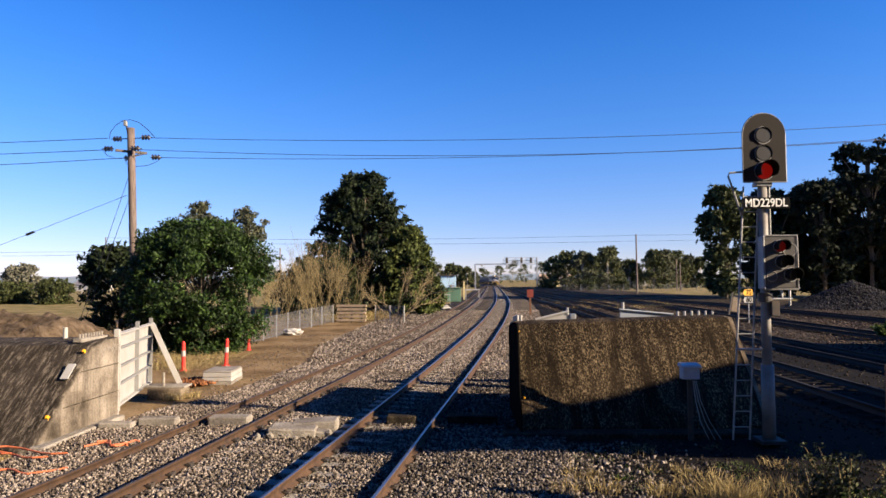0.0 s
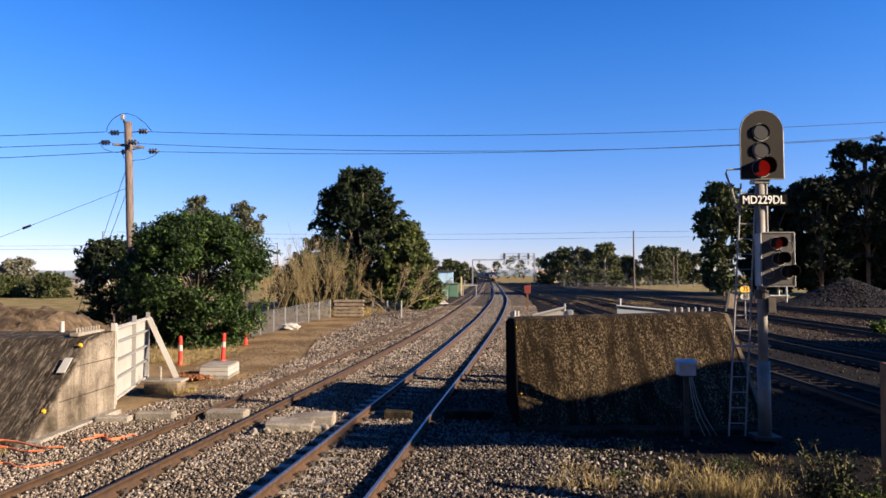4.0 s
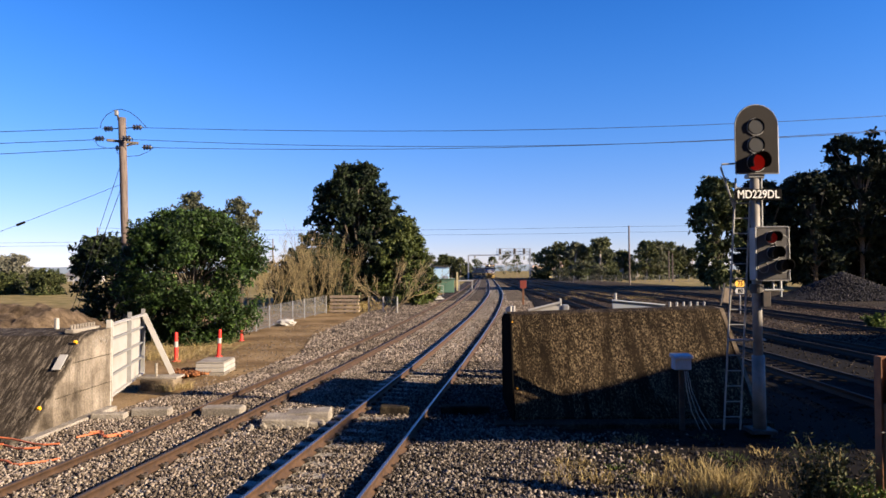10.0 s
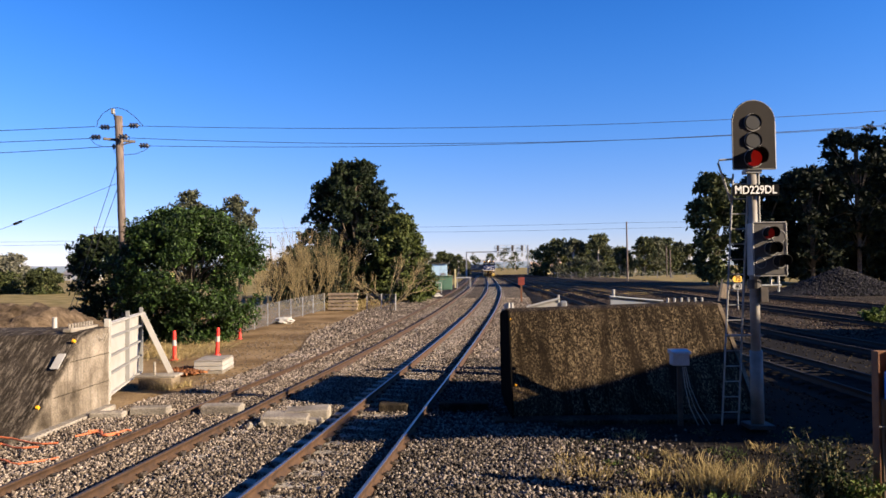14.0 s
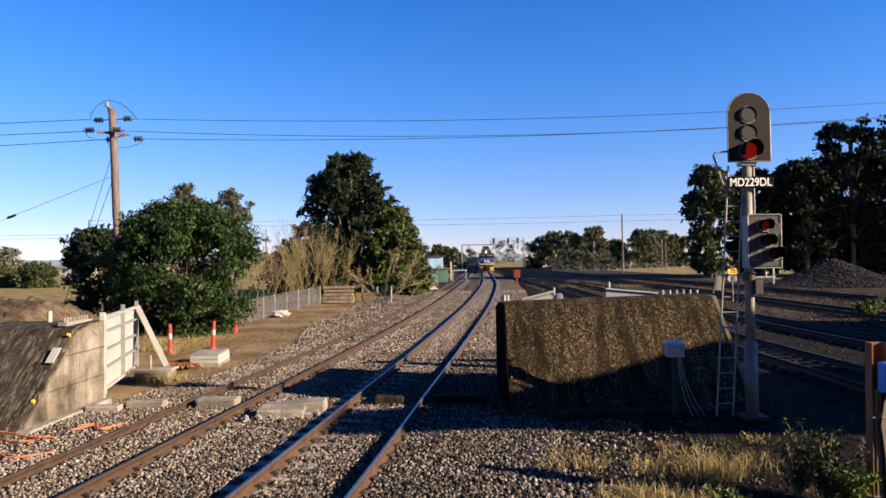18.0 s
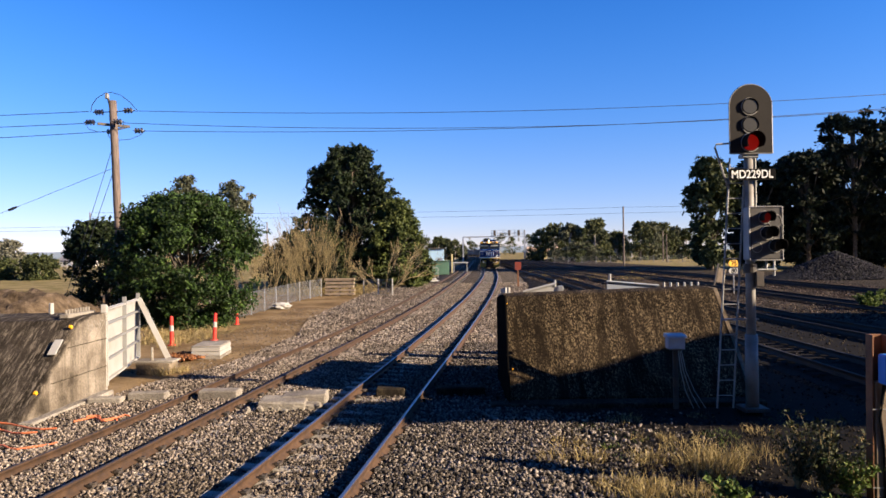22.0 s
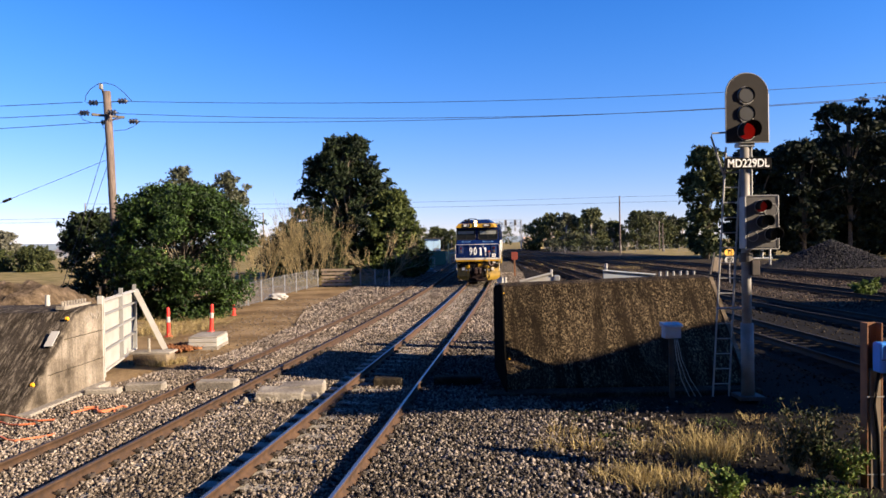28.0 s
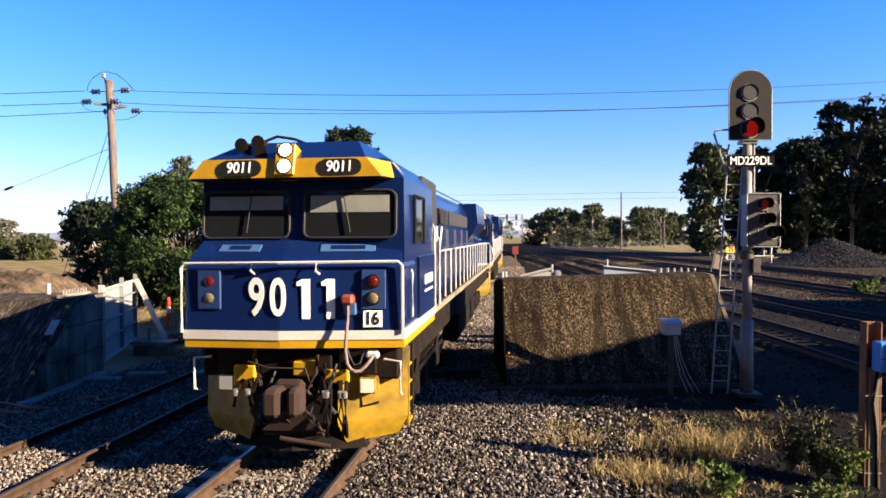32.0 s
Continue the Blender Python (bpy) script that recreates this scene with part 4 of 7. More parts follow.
def blue_post():
    th = holder("steel_post", pose(5.56, 8.75, -0.35, 0, 0.6, 0), "rusty steel channel post carrying a blue telephone box", "post")
    part("channel", block(-0.155, -0.13, -0.07, 0.07, 0, 2.25, 0.006), RUST, th)
    part("web", block(-0.13, 0.03, 0.03, 0.07, 0, 2.25, 0.004), RUST, th)
    part("flange", block(0.03, 0.055, -0.07, 0.07, 0, 2.25, 0.006), RUST, th)
    part("timber", block(-0.115, 0.025, -0.08, 0.025, 0, 1.66, 0.01), TIMBER, th, "weathered timber packing")
    bx = part("phone_box", block(-0.10, 0.30, -0.26, -0.085, 1.64, 2.02, 0.02), BLUE_BOX, th, "bright blue plastic box")
    part("door", block(-0.02, 0.295, -0.285, -0.255, 1.655, 2.005, 0.012), BLUE_BOX, bx)
    part("handle", tube(bmesh.new(), [(0.16, -0.29, 1.72), (0.08, -0.31, 1.75), (0.05, -0.31, 1.83), (0.09, -0.31, 1.91), (0.16, -0.29, 1.93)], 0.012), BLUE_DARK, bx)
    part("strap", block(-0.105, 0.305, -0.292, -0.288, 1.81, 1.82), TEXT_BLACK, bx)
    part("cable", tube(bmesh.new(), [(-0.02, -0.1, 1.62), (-0.05, -0.1, 1.4), (-0.07, -0.09, 1.2), (-0.02, -0.09, 0.8), (0.0, -0.09, 0.1)], 0.018), TEXT_BLACK, th)
    for z in (0.3, 1.3):
        part("strap", block(-0.16, 0.06, -0.085, -0.08, z, z + 0.015), GALV, th)


blue_post()

# ---- wires and the power pole ----


def sag(a, b, drop, n=24):
    a, b = Vector(a), Vector(b)
    return [a.lerp(b, k / n) - Vector((0, 0, drop * 4 * (k / n) * (1 - k / n))) for k in range(n + 1)]


def power_pole():
    x0, y0 = -16.6, 34.0
    th = holder("power_pole", pose(x0, y0, -0.4), "tall weathered timber power pole with cross-arms and insulators", "power pole")
    m = bmesh.new()
    tube(m, [(0.35, 0, 0), (0.28, 0, 3), (0.12, 0, 6.2), (0.06, 0, 8.4), (-0.05, 0, 11.3)], 0.185, 12)
    part("pole", m, POLE_WOOD, th, "", True)
    part("spike", rods([((-0.14, 0, 10.9), (-0.26, 0, 11.4))], 0.06), DARK_STEEL, th)
    part("cap_box", block(-0.41, -0.25, -0.08, 0.08, 11.42, 11.68, 0.02), GREY_PAINT, th)
    part("cross_arm", block(-0.75, 0.75, -0.06, 0.06, 10.02, 10.14, 0.01, Matrix.Rotation(radians(38), 4, "Z")), DARK_STEEL, th)
    part("strap", rods([((-0.75, 0, 10.74), (0.8, 0, 10.8))], 0.025), DARK_STEEL, th)
    part("bracket", rods([((-0.1, -0.15, 9.75), (0.6, 0.45, 10.08))], 0.03), DARK_STEEL, th)
    spots = [(-0.55, 0, 10.75, -1), (0.55, 0, 10.81, 1), (-0.8, -0.4, 10.17, -1), (0.2, -0.4, 10.17, 1), (-0.1, 0.3, 9.82, -1), (0.85, 0.5, 9.88, 1)]
    for x, y, z, s in spots:
        core = bmesh.new()
        rod(core, (x - s * 0.1, y, z), (x + s * 0.5, y, z), 0.022, None, 6)
        ins = part("insulator", core, INSULATOR, th, "stack of dark porcelain discs")
        for k in range(3):
            xx = x + s * (0.02 + 0.15 * k)
            part("disc", rod(bmesh.new(), (xx, y, z), (xx + 0.05 * s, y, z), 0.15, 0.11, 12), INSULATOR, ins)
            part("disc_cap", rod(bmesh.new(), (xx + 0.05 * s, y, z), (xx + 0.11 * s, y, z), 0.05, 0.035, 10), GREY_PAINT, ins, "pale disc cap")
    part("jumper", tube(bmesh.new(), [(-1.15, 0, 10.77), (-1.1, 0, 11.1), (-0.85, 0, 11.45), (-0.45, 0, 11.7), (-0.1, 0, 11.74), (0.35, 0, 11.6), (0.8, 0, 11.25), (1.19, 0, 10.81)], 0.016, 5), WIRE, th)
    part("jumper", tube(bmesh.new(), [(-1.3, -0.4, 10.17), (-1.1, -0.3, 9.85), (-0.7, -0.2, 9.72), (-0.45, -0.1, 9.72)], 0.014, 5), WIRE, th)
    part("jumper", tube(bmesh.new(), [(-0.5, 0.3, 9.8), (-0.35, 0.25, 9.5), (0.1, 0.2, 9.36), (0.7, 0.3, 9.42), (1.1, 0.4, 9.62), (1.35, 0.5, 9.86)], 0.014, 5), WIRE, th)
    part("jumper", tube(bmesh.new(), [(0.7, -0.4, 10.17), (0.55, -0.2, 9.95), (0.2, -0.1, 9.85)], 0.014, 5), WIRE, th)
    part("guy_wire", rods([((-0.05, 0, 9.05), (-2.85, -0.2, 0.15))], 0.014, 5), WIRE, th)
    part("guy_wire", rods([((0.0, 0, 7.9), (-2.65, -0.2, 0.15))], 0.014, 5), WIRE, th)
    return th


power_pole()


def wire(name, pts, r, label):
    ob = part(name, tube(bmesh.new(), pts, r, 5), WIRE)
    return tagged(ob, label, "wire")


PX, PY = -16.75, 34.0
for (dx, dy, z, zr, dr, zl, dl) in ((1.1, 0.0, 10.39, 12.65, 1.12, 10.35, 0.45), (0.8, -0.4, 9.71, 12.17, 1.44, 9.72, 0.45), (1.45, 0.5, 9.46, 12.2, 1.12, 9.4, 0.7)):
    wire("power_line", sag((PX + dx, PY + dy, z), (46, PY + dy + 0.5, zr), dr), 0.014, "thin dark overhead power line")
    wire("power_line", sag((PX + (-0.55 if dy > 0.4 else -1.1), PY + dy, z), (-75, PY + dy, zl), dl), 0.017, "thin dark overhead power line")
wire("service_line", sag((PX + 0.05, PY, 7.5), (-30, 34, 2.5), 0.05), 0.011, "thin dark service wire running down from the pole")

tagged(part("wire_marker", rod(bmesh.new(), (-21.95, PY, 5.48), (-21.55, PY, 5.63), 0.07, 0.06, 8), BLACK), "dark marker clamped on the service wire", "marker")
th = holder("service_pole", pose(-30, 34, -0.3), "short timber service pole at the paddock edge", "power pole")
part("pole", rod(bmesh.new(), (0, 0, 0), (0, 0, 3.0), 0.12, 0.1, 10), POLE_WOOD, th)
for px, zz in ((46, 13.2), (-75, 10.8)):
    th = holder("power_pole", pose(px, 34, -0.4), "timber power pole outside the view", "power pole")
    part("pole", rod(bmesh.new(), (0, 0, 0), (0, 0, zz + 0.6), 0.17, 0.13, 10), POLE_WOOD, th)
    part("cross_arm", block(-0.1, 0.1, -0.9, 0.9, zz - 1.2, zz - 1.05, 0.01), TIMBER, th)

# ---- trees ----


def leaves(rng, clumps, count, size, spray=0.6):
    """Leaf quads on clumps (x, y, z, radius): a share on ragged sprays that reach out of the clump, the rest on its outer parts."""
    c = np.array(clumps)
    wgt = c[:, 3] ** 2
    pick = rng.choice(len(c), count, p=wgt / wgt.sum())
    d = rng.normal(size=(count, 3))
    d /= np.linalg.norm(d, axis=1)[:, None]
    arms = rng.normal(size=(len(c), 8, 3)) + np.array([0, 0, 0.25])
    arms /= np.linalg.norm(arms, axis=2)[:, :, None]
    reach = rng.uniform(0.6, 1.45, (len(c), 8))
    which = rng.integers(0, 8, count)
    rad = c[pick, 3] * rng.uniform(0.25, 1.0, count) ** 0.5 * rng.uniform(0.85, 1.12, count)
    ball = d * rad[:, None] * np.array([1, 1, 0.8])
    out = rng.uniform(0.1, 1.0, count) ** 0.7 * reach[pick, which] * c[pick, 3]
    arm = arms[pick, which] * out[:, None] * np.array([1, 1, 0.8]) + d * (0.24 * c[pick, 3] * rng.uniform(0, 1, count))[:, None]
    on_arm = rng.uniform(0, 1, count) < spray
    p = c[pick, :3] + np.where(on_arm[:, None], arm, ball)
    u = rng.normal(size=(count, 3)) + 0.6 * d
    u /= np.linalg.norm(u, axis=1)[:, None]
    w = np.cross(u, rng.normal(size=(count, 3)))
    w /= np.linalg.norm(w, axis=1)[:, None]
    s = rng.uniform(size[0], size[1], count)[:, None]
    a, b = u * s, w * s * 0.42
    v = np.stack([p - a, p + b, p + a, p - b], 1).reshape(-1, 3)
    return v, np.arange(count * 4).reshape(-1, 4)


def tree(name, x, y, z, height, shape, leaf, bark, label, seed, count=16000, size=(0.10, 0.2), n_clumps=110, clump=(0.4, 0.9), trunk=0.18, sparse=0.0, squash=1.0, low=1.0, spray=0.7):
    """A tree: tapered trunk and limbs under a crown of leaf clumps. shape: radius of the crown at fractions of its height; the first fraction is where it begins."""
    rng = np.random.default_rng(seed)
    th = holder(name, pose(x, y, z), label, "bush" if "bush" in name else "tree")
    fr, ra = zip(*shape)
    clumps, limbs = [], []
    top = height
    for k in range(n_clumps):
        f = fr[0] + (1 - fr[0]) * rng.uniform(0, 1) ** low if k % 5 else rng.uniform(0.6, 1.0) * (1 - fr[0]) + fr[0]
        r = np.interp(f, fr, ra)
        a = rng.uniform(0, 6.283)
        d = r * rng.uniform(0.25, 1.0) ** 0.6 * rng.uniform(1 - sparse, 1.08)
        cr = rng.uniform(*clump)
        px, py = d * math.cos(a), d * math.sin(a) * squash
        pz = min(f * top, top - cr * 0.5)
        clumps.append((px, py, pz, cr))
        if k % 4 == 0:
            limbs.append((px, py, pz))
    v, f = leaves(rng, clumps, count, size, spray)
    crown = raw_mesh("crown", v, f, leaf)
    crown.parent = th
    bm = bmesh.new()
    tube(bm, [(0, 0, -0.2), (0.1, 0, top * 0.25), (0.05, 0.1, top * 0.55), (0, 0, top * 0.9)], trunk, 9)
    for i, p in enumerate(limbs):
        z0 = max(0.12 * top, p[2] * rng.uniform(0.35, 0.75))
        mid = Vector((p[0] * 0.5, p[1] * 0.5, (z0 + p[2]) / 2 + 0.03 * top))
        tube(bm, [(0.05, 0.05, z0), mid, p], trunk * 0.22, 5)
    part("trunk", bm, bark, th)
    return th


tree("tree", -8.3, 64.5, 0.1, 8.8, [(0.02, 4.6), (0.4, 4.8), (0.8, 3.2), (1.0, 1.0)], LEAF_DARK, BARK, "dense dark tree behind the tall one", 26, 26000, (0.12, 0.24), 120, (0.5, 1.1), 0.25)
# dense glossy bush round the pole
tree("bush", -12.1, 31.6, -0.3, 6.15, [(0.02, 1.9), (0.2, 2.7), (0.5, 3.5), (0.72, 3.1), (0.9, 2.0), (1.0, 0.9)], LEAF_BUSH, BARK,
     "dense rounded bush with glossy dark green leaves", 11, 84000, (0.05, 0.115), 330, (0.3, 0.75), 0.16, 0.0, 0.72, 1.0, 0.42)
# darker leaves here carry the shade on the left of the bush
tree("bush", -18.4, 36.6, -0.3, 5.1, [(0.02, 1.9), (0.3, 2.4), (0.7, 1.9), (1.0, 0.8)], LEAF_DARK, BARK,
     "bush behind the power pole, its shade put into darker leaves", 12, 24000, (0.08, 0.16), 120, (0.4, 0.75), 0.15)
tree("tree", -17.9, 47, 0, 8.5, [(0.5, 0.9), (0.7, 1.7), (0.88, 1.3), (1.0, 0.5)], LEAF_PALE, BARK, "thin grey-green tree behind the bush", 13, 5000, (0.08, 0.15), 44, (0.25, 0.6), 0.14, 0.3)
tree("tree", -14.9, 48, 0, 8.3, [(0.5, 0.9), (0.7, 1.5), (0.88, 1.3), (1.0, 0.5)], LEAF_PALE, BARK, "thin grey-green tree behind the bush", 14, 5000, (0.08, 0.15), 44, (0.25, 0.6), 0.14, 0.3)
# tall dark tree behind the bare shrubs
tree("tree", -8.55, 62, 0.1, 12.6, [(0.06, 5.0), (0.25, 6.0), (0.42, 5.8), (0.55, 5.1), (0.68, 4.1), (0.8, 3.2), (0.9, 2.3), (1.0, 1.3)], LEAF_DARK, BARK,
     "tall dense dark green tree with a stepped crown", 15, 66000, (0.10, 0.21), 300, (0.35, 0.95), 0.3, 0.0, 1.0, 1.2, 0.85)
tree("tree", -4.6, 59, 0.1, 7.4, [(0.02, 2.8), (0.3, 3.3), (0.6, 2.7), (1.0, 0.6)], LEAF_LIT, BARK, "lower olive-green tree beside the tall dark tree", 16, 22000, (0.11, 0.22), 120, (0.4, 0.85), 0.16)


def bare_shrub(x, y, z, height, spread, stems, seed, label, straight=0.5, bark=None, fan=None, thick=1.0):
    rng = np.random.default_rng(seed)
    bm = bmesh.new()

    def grow(p, d, ln, r, depth):
        q = p + d * ln
        tube(bm, [p, (p + q) / 2 + Vector(rng.normal(size=3)) * ln * 0.05, q], r, 4)
        if depth == 0:
            return
        for k in range(3 if depth > 1 else 2):
            e = (d * (0.8 + straight) + Vector(rng.normal(size=3)) * 0.42 + Vector((0, 0, 0.2))).normalized()
            grow(p.lerp(q, rng.uniform(0.45, 1.0)), e, ln * rng.uniform(0.45, 0.75), max(r * 0.62, 0.005), depth - 1)

    for s in range(stems):
        a = rng.uniform(0, 6.283)
        d = Vector((math.cos(a) * (fan or spread * 0.2), math.sin(a) * spread * 0.2, 1)).normalized()
        grow(Vector((rng.uniform(-0.5, 0.5) * spread if not fan else 0, rng.uniform(-0.4, 0.4) * spread, -0.1)), d, height * rng.uniform(0.3, 0.5), (0.009 + 0.0014 * height) * thick, 4)
    ob = part("bare_shrub", bm, bark or TWIG)
    ob.matrix_world = pose(x, y, z)
    return tagged(ob, label, "shrub")


for k, (x, y, h, st) in enumerate([(-13.6, 48, 5.0, 9), (-11.4, 50, 5.8, 10), (-9.6, 51, 6.4, 12), (-8.2, 53, 6.0, 9), (-12.6, 46, 4.6, 9), (-10.3, 49, 5.6, 10), (-13.0, 52, 6.2, 11), (-10.8, 54, 6.6, 12)]):
    bare_shrub(x, y, -0.05, h, 1.9, st - 3, 30 + k, "leafless shrub of pale brown upright stems", 1.7, None, None, 1.15)
bare_shrub(-4.5, 50.0, 0, 5.2, 0.8, 6, 44, "small leafless tree with pale spreading branches", 0.45, TWIG_PALE, 1.3, 1.7)
tree("bush", -11.0, 57, 0, 4.8, [(0.0, 4.6), (0.5, 4.4), (1.0, 2.0)], LEAF_OLIVE, BARK, "tangled olive undergrowth below the bare shrubs", 17, 15000, (0.08, 0.18), 80, (0.4, 0.9), 0.1, 0.3, 0.5)
# far left paddock trees
tree("tree", -62, 95, -0.2, 5.7, [(0.25, 2.0), (0.5, 3.0), (0.8, 2.3), (1.0, 0.8)], LEAF_GREY, BARK_PALE, "tall grey-leaved paddock tree", 18, 9000, (0.15, 0.3), 60, (0.6, 1.1), 0.2, 0.2)
tree("tree", -53, 88, -0.2, 3.5, [(0.05, 1.7), (0.5, 2.2), (0.8, 1.5), (1.0, 0.6)], LEAF_OLIVE, BARK_PALE, "low olive-green paddock tree", 19, 9000, (0.13, 0.26), 60, (0.5, 1.0), 0.2)
tree("tree", -60, 90, -0.2, 3.2, [(0.05, 2.0), (0.5, 2.6), (0.8, 2.0), (1.0, 0.8)], LEAF_OLIVE, BARK_PALE, "low olive-green paddock tree", 20, 8000, (0.13, 0.26), 60, (0.5, 1.0), 0.2)
# tall dark stand beyond the yard
STAND = [(34.4, 88, 14.4, 2.9, LEAF_OLIVE), (41.5, 90, 14, 3.8, LEAF_BLACK), (47, 88, 15, 4.5, LEAF_BLACK), (53, 88, 20.5, 5.2, LEAF_BLACK), (59, 86, 21.5, 5.5, LEAF_BLACK), (65, 84, 17, 5, LEAF_BLACK),
         (44, 96, 15, 4.5, LEAF_BLACK), (57, 97, 17, 5, LEAF_BLACK), (63, 98, 17, 5.5, LEAF_BLACK), (50, 92, 9, 4.5, LEAF_BLACK), (56, 91, 9, 4.5, LEAF_BLACK), (62, 92, 10, 5, LEAF_BLACK), (51, 97, 16, 5, LEAF_BLACK), (71, 92, 14, 5, LEAF_BLACK)]
for k, (x, y, h, r, lf) in enumerate(STAND):
    open_crown = h >= 20
    tree("tree", x, y, 0.2, h, [(0.35 if open_crown else 0.06, r * 0.6), (0.5, r), (0.75, r * 0.95), (0.9, r * 0.7), (1.0, r * 0.25)], lf, BARK,
         "tall gum with an open dark crown beyond the yard" if open_crown else "tall dark tree in the stand beyond the yard tracks", 50 + k,
         9500, (0.2, 0.42) if open_crown else (0.24, 0.5), 70 if open_crown else 110, (0.7, 1.4), 0.3, 0.35 if open_crown else 0.1, 1.0, 1.0, 0.75)
# distant tree lines
rng = np.random.default_rng(5)
FAR = [(x, 262 + rng.uniform(-15, 25), rng.uniform(6, 9.5)) for x in np.arange(-22, 26, 3.2)]
FAR += [(x, 190 + rng.uniform(-8, 12), rng.uniform(9.5, 12.5)) for x in np.arange(27.5, 41, 3.3)]
FAR += [(x, 207 + rng.uniform(-12, 16), rng.uniform(8, 11.5)) for x in np.arange(43, 78, 3.3)]
FAR += [(x, 300 + rng.uniform(-10, 30), rng.uniform(9, 13)) for x in np.arange(45, 110, 8)]
FAR += [(x, 420 + rng.uniform(-20, 40), rng.uniform(5, 8)) for x in np.arange(-330, -150, 22)]
FAR += [(x, 640 + rng.uniform(-20, 40), rng.uniform(14, 22)) for x in np.arange(-60, 130, 14)]
for k, (x, y, h) in enumerate(FAR):
    if abs(x - np.interp(y, TRACK_B[:, 0], TRACK_B[:, 1])) < 8:
        continue
    tree("tree", x, y, -0.3, h, [(0.05, h * 0.3), (0.35, h * 0.45), (0.7, h * 0.36), (1.0, h * 0.1)], (LEAF_FAR, LEAF_PALE, LEAF_OLIVE, LEAF_FAR)[k % 4], BARK_PALE,
         "distant gum tree in a row along the paddock", 100 + k, 3000, (0.28, 0.6), 34, (h * 0.08, h * 0.16), 0.22, 0.3)
for k, (x, y, h) in enumerate([(33.5, 168, 3.2), (37, 172, 4.2), (40.5, 169, 3.0), (46, 176, 2.4), (30, 160, 2.6), (28.5, 175, 3.4), (-3.6, 84, 2.2), (-3.2, 92, 2.6)]):
    tree("bush", x, y, -0.1, h, [(0.0, h * 0.6), (0.5, h * 0.7), (1.0, h * 0.3)], (LEAF_OLIVE, LEAF_PALE)[k % 2], BARK, "low scrubby bush at the paddock's edge", 170 + k, 1500, (0.15, 0.35), 24, (h * 0.14, h * 0.26), 0.06)

# ---- an unseen building added off to the side to throw the long shade over the abutment ----
BRICK_WALL = worn("brick_red_wall", (0.30, 0.13, 0.085), (0.16, 0.08, 0.06), 1.2, 0.9, 0, 0.7, 14, 0.3)
ROOF_IRON = worn("corrugated_roof", (0.30, 0.29, 0.28), (0.20, 0.12, 0.08), 1.0, 0.5, 0.4, 0.7, 14, 0.2)


def station_building():
    th = holder("station_building", pose(25, 0, 0), "plain unseen red-brick building added to throw the shade", "building")
    part("wall", block(0.0, 8.0, 9.6, 28.0, -0.3, 4.3, 0.02), BRICK_WALL, th)
    part("upper_wall", prism([(9.6, 4.3), (9.6, 8.4), (12.0, 7.0), (15.0, 5.2), (15.0, 4.3)], 0.0, 8.0, "x"), BRICK_WALL, th)
    # outline fitted to the edges of the shade, not to a known roof
    part("shade_panel", prism([(2.6, 11.2), (3.85, 10.1), (4.53, 9.14), (5.18, 8.05), (8.0, 4.2), (9.6, 4.2), (9.6, 8.4), (8.61, 8.94), (8.08, 9.15), (7.14, 9.43), (6.19, 9.95), (4.5, 11.2)], 0.0, 1.2, "x"), ROOF_IRON, th, "raked iron panel cut to the outline of the shade")
    part("roof", prism([(-0.1, 4.28), (4.0, 5.2), (8.1, 4.28), (8.1, 4.4), (4.0, 5.32), (-0.1, 4.4)], 15.0, 28.4, "y"), ROOF_IRON, th)
    for y in (10.4, 15.5, 18.5, 21.5, 24.5):
        wd = part("window", block(-0.04, 0.04, y, y + 1.1, 0.9, 2.5, 0.01), GLASS_DARK, th)
        part("window_frame", rods([((-0.06, y, 0.9), (-0.06, y, 2.5)), ((-0.06, y + 1.1, 0.9), (-0.06, y + 1.1, 2.5)), ((-0.06, y, 1.7), (-0.06, y + 1.1, 1.7))], 0.04), WHITE, wd)
        part("sill", block(-0.14, 0.03, y - 0.1, y + 1.2, 0.78, 0.88, 0.01), PALE_CONC, wd)
    part("door", block(-0.05, 0.04, 11.9, 12.9, 0.0, 2.1, 0.01), BLUE_GREY, th)


GLASS_DARK = worn("dark_window", (0.02, 0.024, 0.028), (0.03, 0.03, 0.03), 4, 0.1, 0, 0.3, 40, 0.02)
station_building()

# ---- gates and studs behind the right-hand abutment ----


